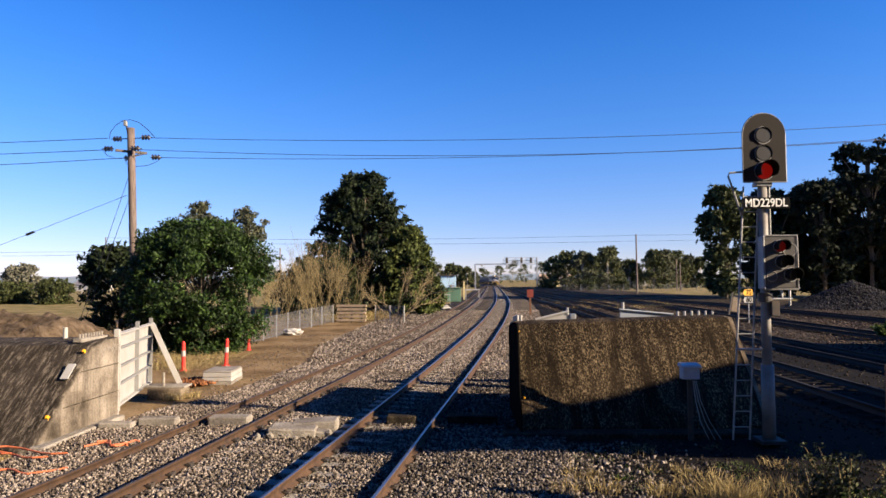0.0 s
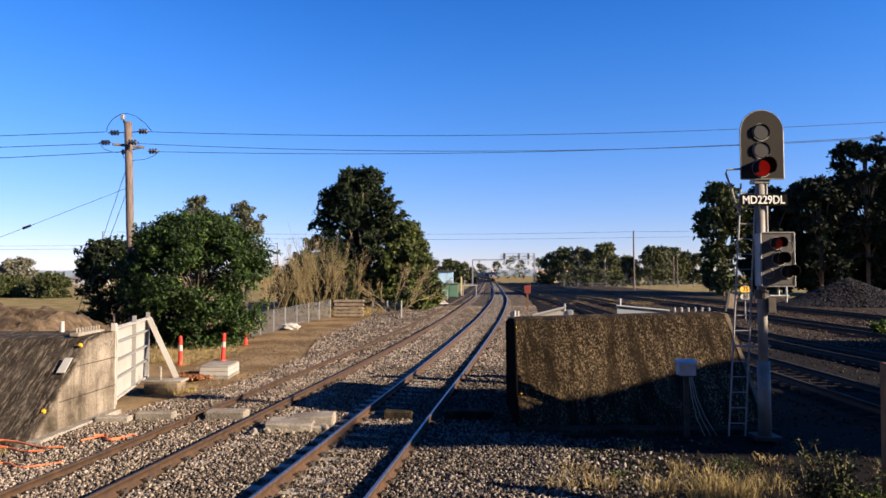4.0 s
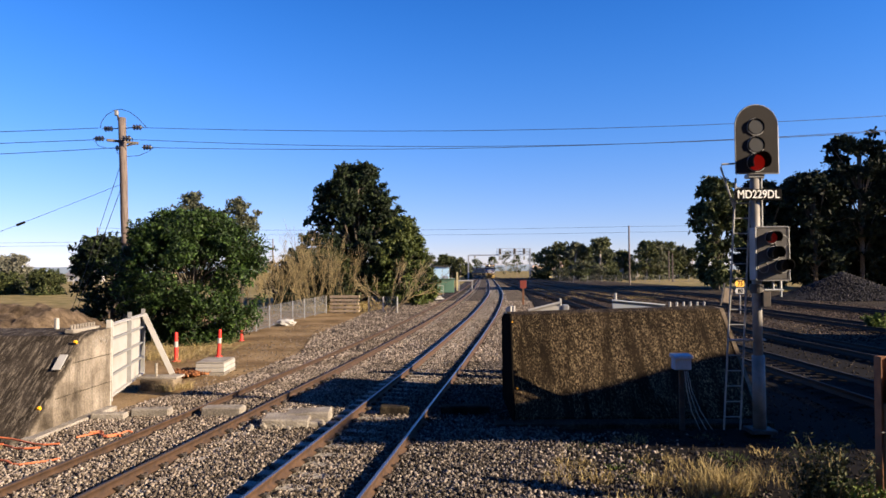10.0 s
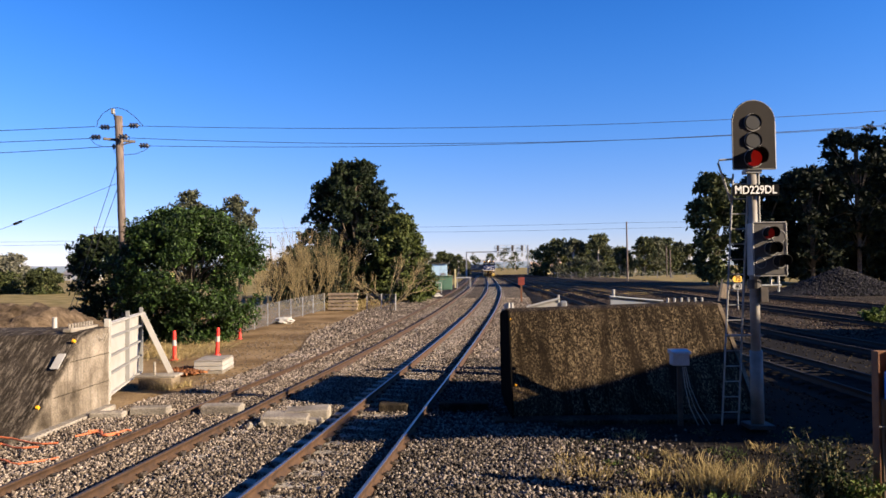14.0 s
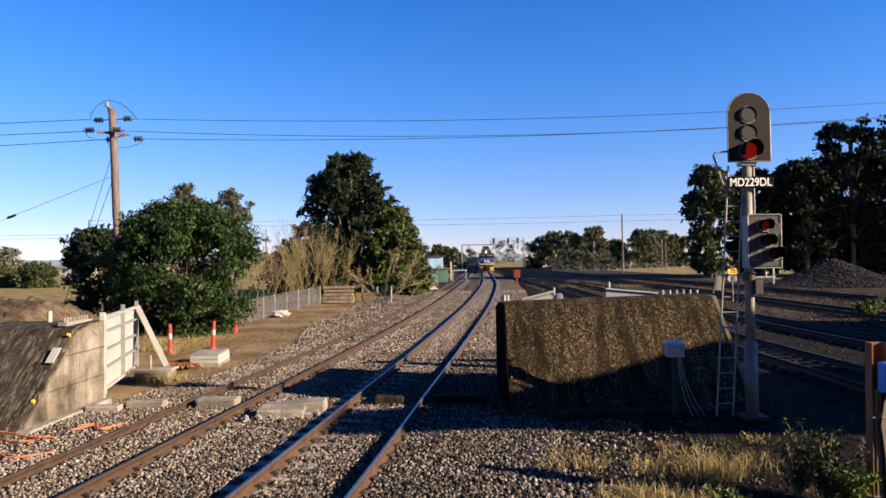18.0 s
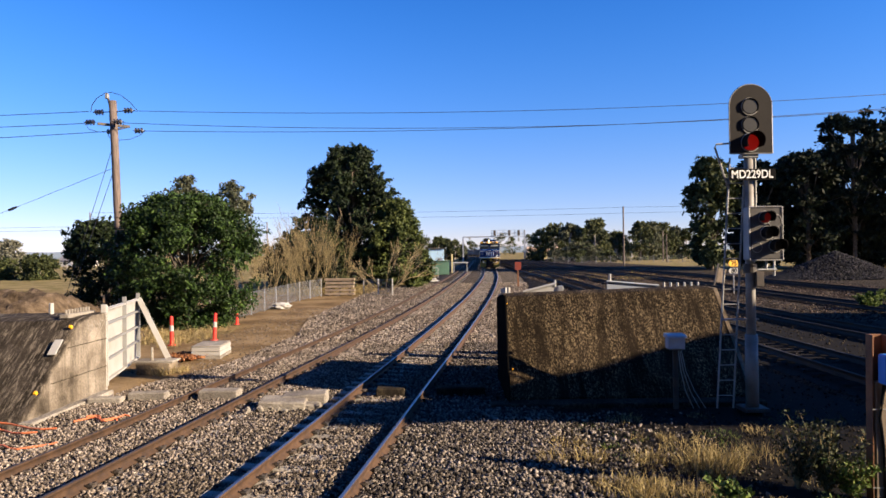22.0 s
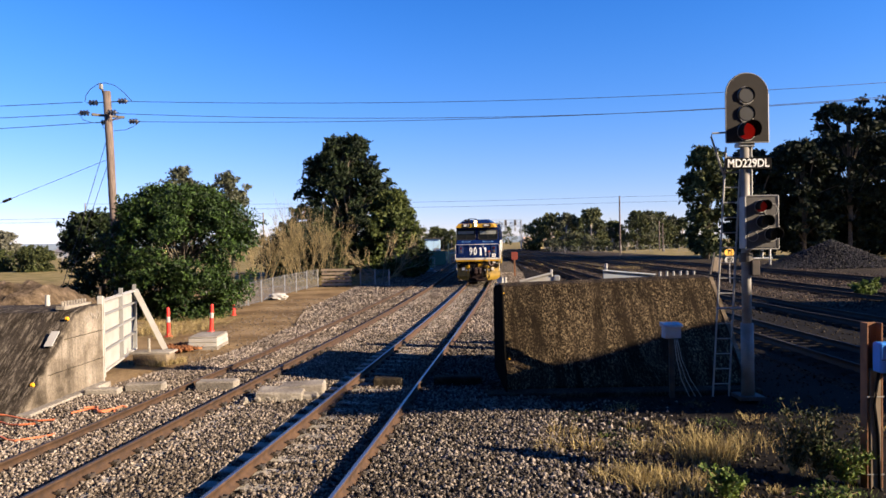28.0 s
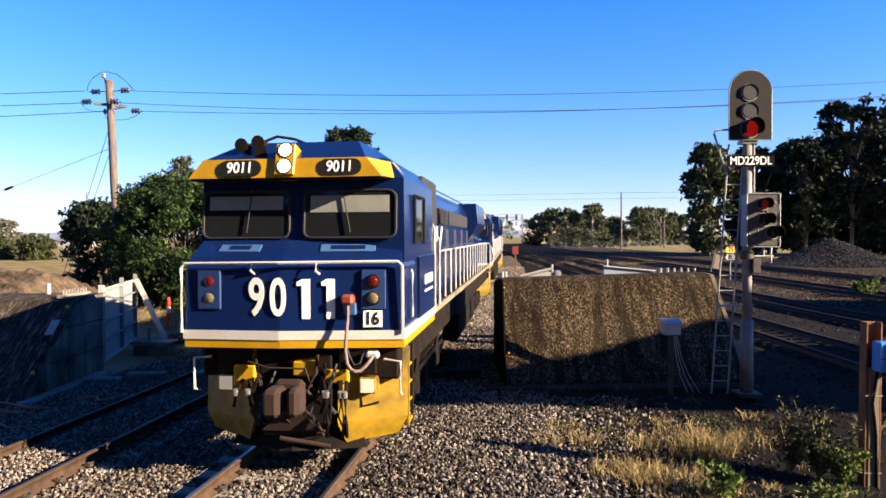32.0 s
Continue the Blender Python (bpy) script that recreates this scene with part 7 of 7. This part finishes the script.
        for z, hz in ((2.30, 0.16), (2.18, 0.04)):
            part("stripe", block(s * W - 0.012, s * W + 0.012, 2.1, 3.0, z, z + hz), L_WHITE, th, "white side stripe")
        # marker light panel, follows the facet
        mx = -1.11 if s < 0 else 1.08
        mp = part("marker_panel", block(-0.16, 0.16, -0.03, 0.02, -0.26, 0.26, 0.01, pose(mx, 0.025 if s < 0 else 0.185, 2.37, 0, 0, -0.9 if s < 0 else 8.5)), L_MID, th, "mid-blue marker light panel")
        fy = 0.01 if s < 0 else 0.12
        for dz, mt in ((0.11, L_RED), (-0.11, L_CREAM)):
            bm = bmesh.new()
            rod(bm, (mx, fy + 0.06, 2.37 + dz), (mx, fy, 2.37 + dz), 0.10, 0.085, 18)
            part("bezel", bm, L_DARK, mp)
            bm = bmesh.new()
            bmesh.ops.create_uvsphere(bm, u_segments=16, v_segments=8, radius=0.075, matrix=Matrix.Translation((mx, fy, 2.37 + dz)) @ Matrix.Diagonal((1, 0.5, 1, 1)))
            part("lens", bm, mt, mp, "red lens" if mt is L_RED else "cream lens", True)
        # lower lit lamps on the pilot
        dl = part("ditch_light", block(s * 0.98 - 0.12, s * 0.98 + 0.12, 0.2, 0.46, 0.98, 1.2, 0.02), L_PILOT, th, "square lit lower headlight")
        part("lens", block(s * 0.98 - 0.09, s * 0.98 + 0.09, 0.188, 0.202, 1.0, 1.18, 0.012), DITCH, dl)
        # pilot plates
        pl = loft([[(s * 1.45, 0.66, 1.6), (s * 0.60, 0.24, 1.6), (s * 0.60, 0.34, 1.6), (s * 1.42, 0.76, 1.6)],
                   [(s * 1.45, 0.62, 0.60), (s * 0.58, 0.18, 0.58), (s * 0.58, 0.28, 0.58), (s * 1.42, 0.72, 0.60)],
                   [(s * 1.33, 0.62, 0.36), (s * 0.68, 0.27, 0.30), (s * 0.68, 0.37, 0.30), (s * 1.30, 0.72, 0.36)]])
        part("pilot_plate", pl, L_PILOT, th, "scuffed yellow pilot plate")
        part("pilot_recess", block(s * 0.86 - 0.24, s * 0.86 + 0.24, 0.2, 0.3, 1.24, 1.58, 0.01), L_DARK, th)
        part("grab_rail", tube(bmesh.new(), [(s * 1.42, 0.36, 0.95), (s * 1.43, 0.2, 1.0), (s * 1.43, 0.2, 1.42), (s * 1.2, 0.24, 1.44)], 0.018), L_WHITE, th)
        st = part("step_well", block(s * 1.25 - 0.2, s * 1.25 + 0.2, 0.74, 1.05, 0.45, 0.5, 0.01), L_YELLOW, th)
        for z in (0.75, 1.0, 1.25):
            part("step", block(s * 1.28 - 0.17, s * 1.28 + 0.17, 0.74, 1.0, z, z + 0.03, 0.005), L_YELLOW, st)
        part("step_side", block(s * 1.44 - 0.015, s * 1.44 + 0.015, 0.70, 0.76, 0.42, 1.54, 0.004), L_PILOT, th)
        part("step_side", block(s * 1.44 - 0.015, s * 1.44 + 0.015, 1.02, 1.08, 0.42, 1.54, 0.004), L_DARK, th)
        # side body fittings
        part("walkway_edge", block(s * 1.44 - 0.03, s * 1.44 + 0.03, 3.3, LOCO_LEN - 0.2, 1.69, 1.79, 0.006), L_SILL, th, "grimy cream walkway sill")
        part("walkway", block(s * 1.25 - 0.2, s * 1.25 + 0.2, 3.3, LOCO_LEN - 0.2, 1.72, 1.78), L_DARK, th)
        hr = holder("handrail", Matrix(), "white walkway handrail", "")
        hr.parent = th
        part("top_bar", rods([((s * 1.42, 4.3, 2.78), (s * 1.42, LOCO_LEN - 1.4, 2.78))], 0.018, 6), L_WHITE, hr)
        for k in range(16):
            y = 4.3 + (LOCO_LEN - 5.7) * k / 15
            part("stanchion", rods([((s * 1.42, y, 1.82), (s * 1.42, y, 2.78))], 0.018, 6), L_WHITE, hr)
        part("door_rail", tube(bmesh.new(), [(s * 1.46, 3.4, 1.8), (s * 1.46, 3.4, 3.2), (s * 1.40, 3.5, 3.3), (s * 1.1, 3.5, 3.3)], 0.022), L_WHITE, hr)
        part("door_rail", tube(bmesh.new(), [(s * 1.46, 4.1, 1.8), (s * 1.46, 4.1, 3.0), (s * 1.3, 4.2, 3.2)], 0.022), L_WHITE, hr)
        part("fuel_tank_side", block(s * 1.2 - 0.2, s * 1.2 + 0.2, 8.2, 13.4, 0.45, 1.2, 0.08), L_DARK, th)
    # white frame rail across the nose
    part("nose_rail", tube(bmesh.new(), [(-W - 0.02, -0.02, 1.8), (-W - 0.02, -0.02, 2.66), (-W + 0.04, -0.03, 2.72), (-0.14, -0.05, 2.73), (W - 0.06, 0.17, 2.74), (W - 0.01, 0.2, 2.68), (W - 0.01, 0.2, 1.8)], 0.022), L_WHITE, th, "white handrail framing the nose")
    for x in (-0.52, 0.36):
        part("rail_hook", tube(bmesh.new(), [(x, 0.0, 2.72), (x, -0.03, 2.62), (x + 0.03, 0.03, 2.58)], 0.018), L_WHITE, th)
    # engine hood
    hood = loft([[(-1.06, y, 1.8), (1.06, y, 1.8), (1.06, y, 3.75), (0.85, y, 4.12), (-0.85, y, 4.12), (-1.06, y, 3.75)] for y in (3.3, LOCO_LEN - 2.0)])
    part("hood", hood, L_BLUE, th, "blue engine hood")
    part("inertial_filter", block(-1.30, 1.30, 3.35, 4.9, 2.9, 4.14, 0.06), L_GREY, th, "dark grey filter housing")
    part("radiator", loft([[(-1.08, y, 2.9), (1.08, y, 2.9), (1.42, y, 3.5), (1.35, y, 4.2), (-1.35, y, 4.2), (-1.42, y, 3.5)] for y in (15.0, 19.4)]), L_BLUE, th, "flared radiator section")
    for s in (-1, 1):
        for k in range(15):
            y = 5.1 + 0.66 * k
            part("hood_door", block(s * 1.06 - 0.02, s * 1.06 + 0.02, y, y + 0.58, 1.98, 3.25, 0.012), (L_BLUE, L_BLUE, L_GREY)[k % 3], th)
        part("grille", block(s * 1.07 - 0.015, s * 1.07 + 0.015, 5.2, 8.6, 3.35, 3.72, 0.01), L_GREY, th, "dark grey air grille")
        part("grille", block(s * 1.07 - 0.015, s * 1.07 + 0.015, 9.2, 14.6, 3.35, 3.72, 0.01), L_GREY, th, "dark grey air grille")
        for k in range(12):
            part("grille_bar", block(s * 1.09 - 0.006, s * 1.09 + 0.006, 5.3 + 0.27 * k, 5.34 + 0.27 * k, 3.36, 3.71), L_DARK, th)
        part("white_chevron", prism([(5.0, 1.98), (5.7, 1.98), (7.0, 3.3), (6.3, 3.3)], s * 1.084, s * 1.09, "x"), L_WHITE, th, "slanting white side flash")
        part("white_chevron", prism([(6.1, 1.98), (6.4, 1.98), (7.7, 3.3), (7.4, 3.3)], s * 1.084, s * 1.09, "x"), L_WHITE, th, "slanting white side flash")
        part("sand_box", block(s * 1.22 - 0.16, s * 1.22 + 0.16, 3.45, 4.2, 1.86, 2.5, 0.03), L_BLUE_LT, th, "pale blue locker on the walkway")
        part("air_duct", block(s * 1.2 - 0.12, s * 1.2 + 0.12, 4.5, 4.95, 1.86, 3.0, 0.05), L_GREY, th, "grey equipment duct")
        part("seam", block(s * 1.47 - 0.004, s * 1.47 + 0.010, 1.54, 1.56, 1.9, 2.75), L_DARK, th)
        part("cab_grab", tube(bmesh.new(), [(s * 1.50, 0.75, 1.95), (s * 1.51, 0.72, 2.0), (s * 1.51, 0.72, 2.55), (s * 1.49, 0.75, 2.6)], 0.018), L_WHITE, th)
        part("roof_rail", rods([((s * 0.95, 5.0, 4.16), (s * 0.95, 14.6, 4.16))], 0.025, 6), L_BLUE_LT, th)
        part("traction_motor", block(s * 0.55 - 0.35, s * 0.55 + 0.35, 2.9, 5.4, 0.3, 1.0, 0.06), L_DARK, th)
        part("brake_rigging", rods([((s * 1.2, 1.9, 0.75), (s * 1.2, 6.4, 0.75)), ((s * 1.22, 2.3, 0.4), (s * 1.22, 3.0, 1.1)), ((s * 1.22, 4.9, 0.4), (s * 1.22, 5.6, 1.1))], 0.04, 6), L_DARK, th)
    part("exhaust", block(-0.4, 0.4, 9.0, 10.4, 4.1, 4.36, 0.04), L_ROOF, th)
    for y in (16.0, 17.4, 18.8):
        part("roof_fan", rod(bmesh.new(), (0, y, 4.18), (0, y, 4.30), 0.55, None, 18), L_GREY, th)
    part("rear_panel", block(-1.1, 1.1, LOCO_LEN - 2.0, LOCO_LEN - 1.9, 1.8, 4.0, 0.02), L_BLUE, th)
    # headlights in the brow
    lean = pose(-0.12, 0.205, 4.115, -15)
    hb = part("headlight_box", block(-0.135, 0.135, -0.012, 0.25, -0.23, 0.21, 0.01, lean), L_YELLOW, th, "yellow twin headlight box")
    for z in (0.115, -0.115):
        part("bezel", rod(bmesh.new(), lean @ Vector((0, -0.01, z)), lean @ Vector((0, -0.02, z)), 0.11, None, 20), L_GREY, hb)
        part("lamp", rod(bmesh.new(), lean @ Vector((0, -0.018, z)), lean @ Vector((0, -0.026, z)), 0.088, None, 20), HEADLAMP, hb, "lit warm white headlight")
    # number boards
    for x in (-0.75, 0.63):
        m = pose(x, 0.195, 3.99, -15)
        ovals = [(0.18 * (1 if k < 12 else -1) + 0.115 * math.cos(a), 0.115 * math.sin(a)) for k, a in enumerate(list(np.linspace(-1.5708, 1.5708, 12)) + list(np.linspace(1.5708, 4.7124, 12)))]
        bm = prism(ovals, -0.008, 0.02)
        bmesh.ops.transform(bm, matrix=m, verts=bm.verts)
        nb = part("number_board", bm, TEXT_BLACK, th, "black oval number board")
        if lead:
            lettering("board_text", "9011", 0.215, TEXT_WHITE, m @ Matrix.Translation((0, -0.012, 0)) @ Matrix.Rotation(radians(90), 4, "X"), nb, 0.004, 0.85)
    # roof horns
    for x, z, y in ((-0.80, 4.33, 0.36), (-0.58, 4.37, 0.40), (-0.53, 4.21, 0.36)):
        hn = bmesh.new()
        rod(hn, (x, y, z), (x, y + 0.16, z), 0.095, 0.05, 14)
        rod(hn, (x, y + 0.16, z), (x, y + 0.55, z), 0.05, 0.03, 10)
        part("horn", hn, L_DARK, th, "black air horn")
    part("horn_pipe", tube(bmesh.new(), [(-1.05, 0.5, 4.14), (-0.95, 0.6, 4.3), (-0.75, 0.75, 4.38), (-0.45, 0.8, 4.5), (-0.2, 0.8, 4.46), (0.0, 0.75, 4.38)], 0.022), L_DARK, th)
    if lead:
        tilt0, tilt1 = math.degrees(math.atan2(0.02, W - 0.14)), math.degrees(math.atan2(0.24, W + 0.14))
        for ch, x in (("9", -0.455), ("0", -0.16)):
            y = 0.02 * (-0.14 - x) / (W - 0.14)
            lettering("road_number", ch, 0.69, TEXT_WHITE, pose(x, y - 0.004 if x < -0.3 else -0.007, 2.25, 90, 0, -tilt0 if x < -0.3 else 3), th, 0.005, 0.66, 0.012)
        for x in (0.20, 0.52):
            y = 0.24 * (x + 0.14) / (W + 0.14)
            one = prism([(-0.115, 0.175), (-0.115, 0.225), (-0.05, 0.262), (0.06, 0.262), (0.06, -0.262), (-0.05, -0.262), (-0.05, 0.175)], -0.005, 0.005)
            bmesh.ops.transform(one, matrix=pose(x, y - 0.008, 2.25, 0, 0, tilt1), verts=one.verts)
            part("road_number", one, TEXT_WHITE, th)
        pt = part("route_plate", block(-0.125, 0.125, -0.03, 0.0, -0.11, 0.11, 0.006, pose(1.07, 0.16, 1.985, 0, 0, 8.5)), TEXT_WHITE, th, "white plate with black figures")
        lettering("plate_text", "16", 0.23, TEXT_BLACK, pose(1.068, 0.125, 1.985, 90, 0, 8.5), pt, 0.004, 0.85, 0.005)
    # jumper plug and hanging hose
    part("jumper_plug", block(0.68, 0.84, 0.0, 0.16, 2.18, 2.31, 0.03), L_ORANGE, th, "orange jumper cable plug")
    part("jumper_bracket", block(0.70, 0.86, 0.07, 0.16, 2.04, 2.2, 0.01), L_BLUE_LT, th)
    part("jumper_hose", tube(bmesh.new(), [(0.76, 0.06, 2.2), (0.765, 0.04, 2.0), (0.76, 0.0, 1.85), (0.75, -0.03, 1.65), (0.76, -0.04, 1.52), (0.78, -0.05, 1.42), (0.83, -0.05, 1.35), (0.88, -0.05, 1.325), (0.94, -0.02, 1.33), (0.99, 0.01, 1.37), (1.04, 0.05, 1.43), (1.07, 0.1, 1.48), (1.08, 0.15, 1.52)], 0.023, 8), L_HOSE, th, "hanging pinkish hose")
    # coupler, pipes and plough
    r = np.random.default_rng(31)
    for k in range(9):
        x, z = r.uniform(-0.55, 0.78), r.uniform(1.15, 1.5)
        part("pipe", tube(bmesh.new(), [(x, 0.12, z), (x + r.uniform(-0.1, 0.1), 0.02, z - 0.2), (x + r.uniform(-0.15, 0.15), 0.0, z - 0.45), (x + r.uniform(-0.1, 0.1), 0.1, z - 0.65)], r.uniform(0.014, 0.03), 6), (L_DARK, L_RUST, L_GREY)[k % 3], th)
    part("valve", block(0.98, 1.16, 0.1, 0.2, 1.46, 1.56, 0.03), L_WHITE, th, "pale valve body")
    part("chain", tube(bmesh.new(), [(0.76, 0.02, 1.62), (0.8, 0.0, 1.5), (0.86, 0.0, 1.4), (0.93, 0.02, 1.42), (0.97, 0.05, 1.55)], 0.012, 5), L_GREY, th)
    part("drawgear", loft([[(-0.42, 0.05, 0.5), (0.42, 0.05, 0.5), (0.3, 0.35, 0.5), (-0.3, 0.35, 0.5)], [(-0.14, 0.0, 0.76), (0.14, 0.0, 0.76), (0.12, 0.3, 0.76), (-0.12, 0.3, 0.76)]]), L_RUST, th, "rust-red drawgear casting")
    cp = bmesh.new()
    box(cp, -0.16, 0.16, -0.05, 0.6, 0.82, 1.06, 0.04)
    box(cp, -0.24, -0.02, -0.42, 0.0, 0.78, 1.14, 0.05)
    box(cp, 0.06, 0.22, -0.36, 0.0, 0.78, 1.14, 0.05)
    box(cp, -0.2, 0.2, -0.1, 0.05, 0.74, 1.2, 0.05)
    part("coupler", cp, L_RUST, th, "rusty automatic coupler")
    part("draft_pocket", block(-0.5, 0.5, 0.2, 0.5, 0.55, 1.52, 0.02), L_DARK, th)
    part("uncoupling_lever", tube(bmesh.new(), [(-0.62, 0.1, 1.4), (-0.3, 0.0, 1.34), (0.2, 0.0, 1.34), (0.28, 0.02, 1.1)], 0.014), L_RUST, th)
    part("pilot_bracket", block(0.0, 0.32, 0.08, 0.2, 1.22, 1.42, 0.02), L_YELLOW, th)
    part("pilot_bracket", block(0.40, 0.74, 0.14, 0.24, 1.12, 1.3, 0.02), L_YELLOW, th)
    part("pilot_bracket", block(-0.85, -0.55, 0.14, 0.24, 1.05, 1.34, 0.02), L_YELLOW, th)
    for x, sw in ((0.42, 0.05), (0.52, -0.02), (0.62, 0.06), (0.72, 0.02), (-0.7, -0.04), (-0.6, 0.03)):
        part("air_hose", tube(bmesh.new(), [(x, 0.12, 1.16), (x + sw, -0.02, 0.95), (x + sw * 2, -0.06, 0.66), (x + sw, 0.06, 0.44)] if x > 0 else [(x, 0.12, 1.16), (x + sw, -0.02, 1.0), (x + sw * 2, 0.0, 0.82)], 0.026, 7), L_DARK, th)
        part("hose_end", rod(bmesh.new(), (x + sw, -0.03, 0.98), (x + sw, -0.05, 1.06), 0.035, None, 8), GALV, th)
    plough = loft([[(-0.85, 0.42, 0.42), (0, 0.15, 0.42), (0.85, 0.42, 0.42), (0.85, 0.55, 0.42), (-0.85, 0.55, 0.42)],
                   [(-0.95, 0.30, 0.24), (0, 0.02, 0.24), (0.95, 0.30, 0.24), (0.95, 0.48, 0.24), (-0.95, 0.48, 0.24)]])
    part("plough", plough, L_DARK, th, "low grey track plough")
    part("plough_stay", rods([((-0.15, 0.0, 0.42), (0.5, 0.1, 0.3)), ((0.4, 0.05, 0.46), (-0.1, 0.1, 0.32))], 0.03), L_RUST, th)
    part("plough_top", block(-0.42, 0.42, 0.1, 0.45, 0.42, 0.48, 0.02), L_RUST, th)
    wheels = bogie_parts(th, 4.1, 3, 0.51, 1.75, 1.08) + bogie_parts(th, 17.5, 3, 0.51, 1.75, 1.08)
    return th, wheels


def wagon():
    th = holder("hopper_wagon", Matrix(), "dark grey coal hopper wagon with ribbed sides", "freight wagon", "wagons of the train")
    Lw = 15.2
    part("body", loft([[(-1.2, 2.0, 1.2), (1.2, 2.0, 1.2), (1.2, Lw - 2.0, 1.2), (-1.2, Lw - 2.0, 1.2)], [(-1.42, 0.5, 1.9), (1.42, 0.5, 1.9), (1.42, Lw - 0.5, 1.9), (-1.42, Lw - 0.5, 1.9)],
                       [(-1.45, 0.4, 3.95), (1.45, 0.4, 3.95), (1.45, Lw - 0.4, 3.95), (-1.45, Lw - 0.4, 3.95)]]), WAGON_GREY, th)
    for k in range(10):
        y = 0.9 + (Lw - 1.8) * k / 9
        for s in (-1, 1):
            part("rib", block(s * 1.48 - 0.05, s * 1.48 + 0.05, y - 0.06, y + 0.06, 1.9, 3.95), WAGON_GREY, th)
    part("sill", block(-1.3, 1.3, 0.1, Lw - 0.1, 0.95, 1.2), L_DARK, th)
    for y in (2.0, Lw - 2.0):
        bogie_parts(th, y, 2, 0.46, 1.7, 1.0)
    return th, Lw


# ---- a bird that crosses in front of the train ----


def bird():
    th = holder("bird", pose(-28, 9, -0.2), "dark grey bird in flight with spread wings", "bird")
    body = loft([[(r * math.cos(a), y, r * 0.85 * math.sin(a)) for a in np.linspace(0, 2 * math.pi, 9)[:-1]] for y, r in ((-0.16, 0.012), (-0.13, 0.032), (-0.06, 0.05), (0.03, 0.045), (0.1, 0.022), (0.13, 0.012))])
    part("body", body, FEATHER, th, "", True)
    part("tail", loft([[(-h, y, 0.005), (h, y, 0.005), (h, y, -0.005), (-h, y, -0.005)] for y, h in ((0.09, 0.018), (0.17, 0.035), (0.25, 0.05))]), FEATHER, th)
    wings = []
    for s in (-1, 1):
        w = loft([[(s * x, y0, 0.006), (s * x, y1, 0.004), (s * x, y1, -0.002), (s * x, y0, -0.006)] for x, y0, y1 in ((0.0, -0.07, 0.06), (0.1, -0.09, 0.05), (0.2, -0.05, 0.07), (0.27, 0.02, 0.08))])
        ob = part("wing", w, FEATHER, th)
        ob.location = (s * 0.035, 0, 0.015)
        wings.append((ob, s))
    return th, wings


FEATHER = worn("dark_feather", (0.03, 0.03, 0.033), (0.06, 0.058, 0.056), 20, 0.7, 0, 0.7, 90, 0.05, False)
BIRD, WINGS = bird()

# ---- where the train runs ----
S_END = float(np.interp(8.87, TRACK_B[:, 0], TRACK_B[:, 2]))
SPEED = 9.17


def train_pose(front, length, pivot):
    """The pose of a vehicle whose front stands at that length of the line."""
    a, b = on_line(TRACK_B, front + pivot), on_line(TRACK_B, front + length - pivot)
    pa, pb = Vector((a[0], a[1], rise(a[1]))), Vector((b[0], b[1], rise(b[1])))
    yv = (pb - pa).normalized()
    xv = yv.cross(Vector((0, 0, 1))).normalized()
    zv = xv.cross(yv)
    m = Matrix((xv, yv, zv)).transposed().to_4x4()
    return Matrix.Translation(pa - yv * pivot + xv * 0.05 - zv * 0.03) @ m


LEAD, LEAD_WHEELS = locomotive(True)
SECOND, _w = locomotive(False)
THIRD = copy_thing(SECOND, Matrix())
WAGON_0, WAGON_LEN = wagon()
WAGONS = [WAGON_0] + [copy_thing(WAGON_0, Matrix()) for _ in range(25)]
TRAIN = [(LEAD, 0.0, LOCO_LEN, 4.1), (SECOND, LOCO_LEN + 0.5, LOCO_LEN, 4.1), (THIRD, 2 * (LOCO_LEN + 0.5), LOCO_LEN, 4.1)]
TRAIN += [(w, 3 * (LOCO_LEN + 0.5) + k * (WAGON_LEN + 0.4), WAGON_LEN, 2.0) for k, w in enumerate(WAGONS)]


def motions():
    for thing, behind, length, pivot in TRAIN:
        step = 0.5 if thing is LEAD else 1.0
        rows = []
        for t in np.arange(0, 32.01, step):
            rows.append((float(t), train_pose(S_END + SPEED * (32 - t) + behind, length, pivot)))
        walk(thing, rows)
    way = [(0, (-28, 9, -0.12)), (28.4, (-28, 9, -0.12)), (29.2, (-21, 15, 1.5)), (30.2, (-8, 27, 3.6)), (30.6, (-2.4, 27.4, 4.9)), (30.7, (-0.3, 26, 4.8)), (30.8, (1.52, 24.5, 4.2)), (30.9, (2.6, 23, 4.38)),
           (31.0, (3.8, 21.5, 4.49)), (31.1, (5.5, 19.5, 4.7)), (31.2, (6.7, 18, 4.8)), (31.3, (8.0, 16.6, 4.9)), (31.4, (9.4, 15.2, 5.0)), (31.6, (12.4, 12.4, 5.2)), (32.0, (18.5, 7.5, 5.6))]
    walk(BIRD, [(t, pose(*p, 0, 8, 39)) for t, p in way])
    for w, s in WINGS:
        beat = [(0, 12), (28.4, 12)] + [(28.5 + 0.1 * k, 12 + (38 if k % 2 else -26)) for k in range(36)]
        walk(w, [(t, pose(s * 0.035, 0, 0.015, 0, -s * a)) for t, a in beat])
    for w in LEAD_WHEELS:
        x, y, z = w.location
        walk(w, [(k / 15, pose(x, y, z, math.degrees(SPEED * k / 15 / 0.51) % 360)) for k in range(481)])



motions()
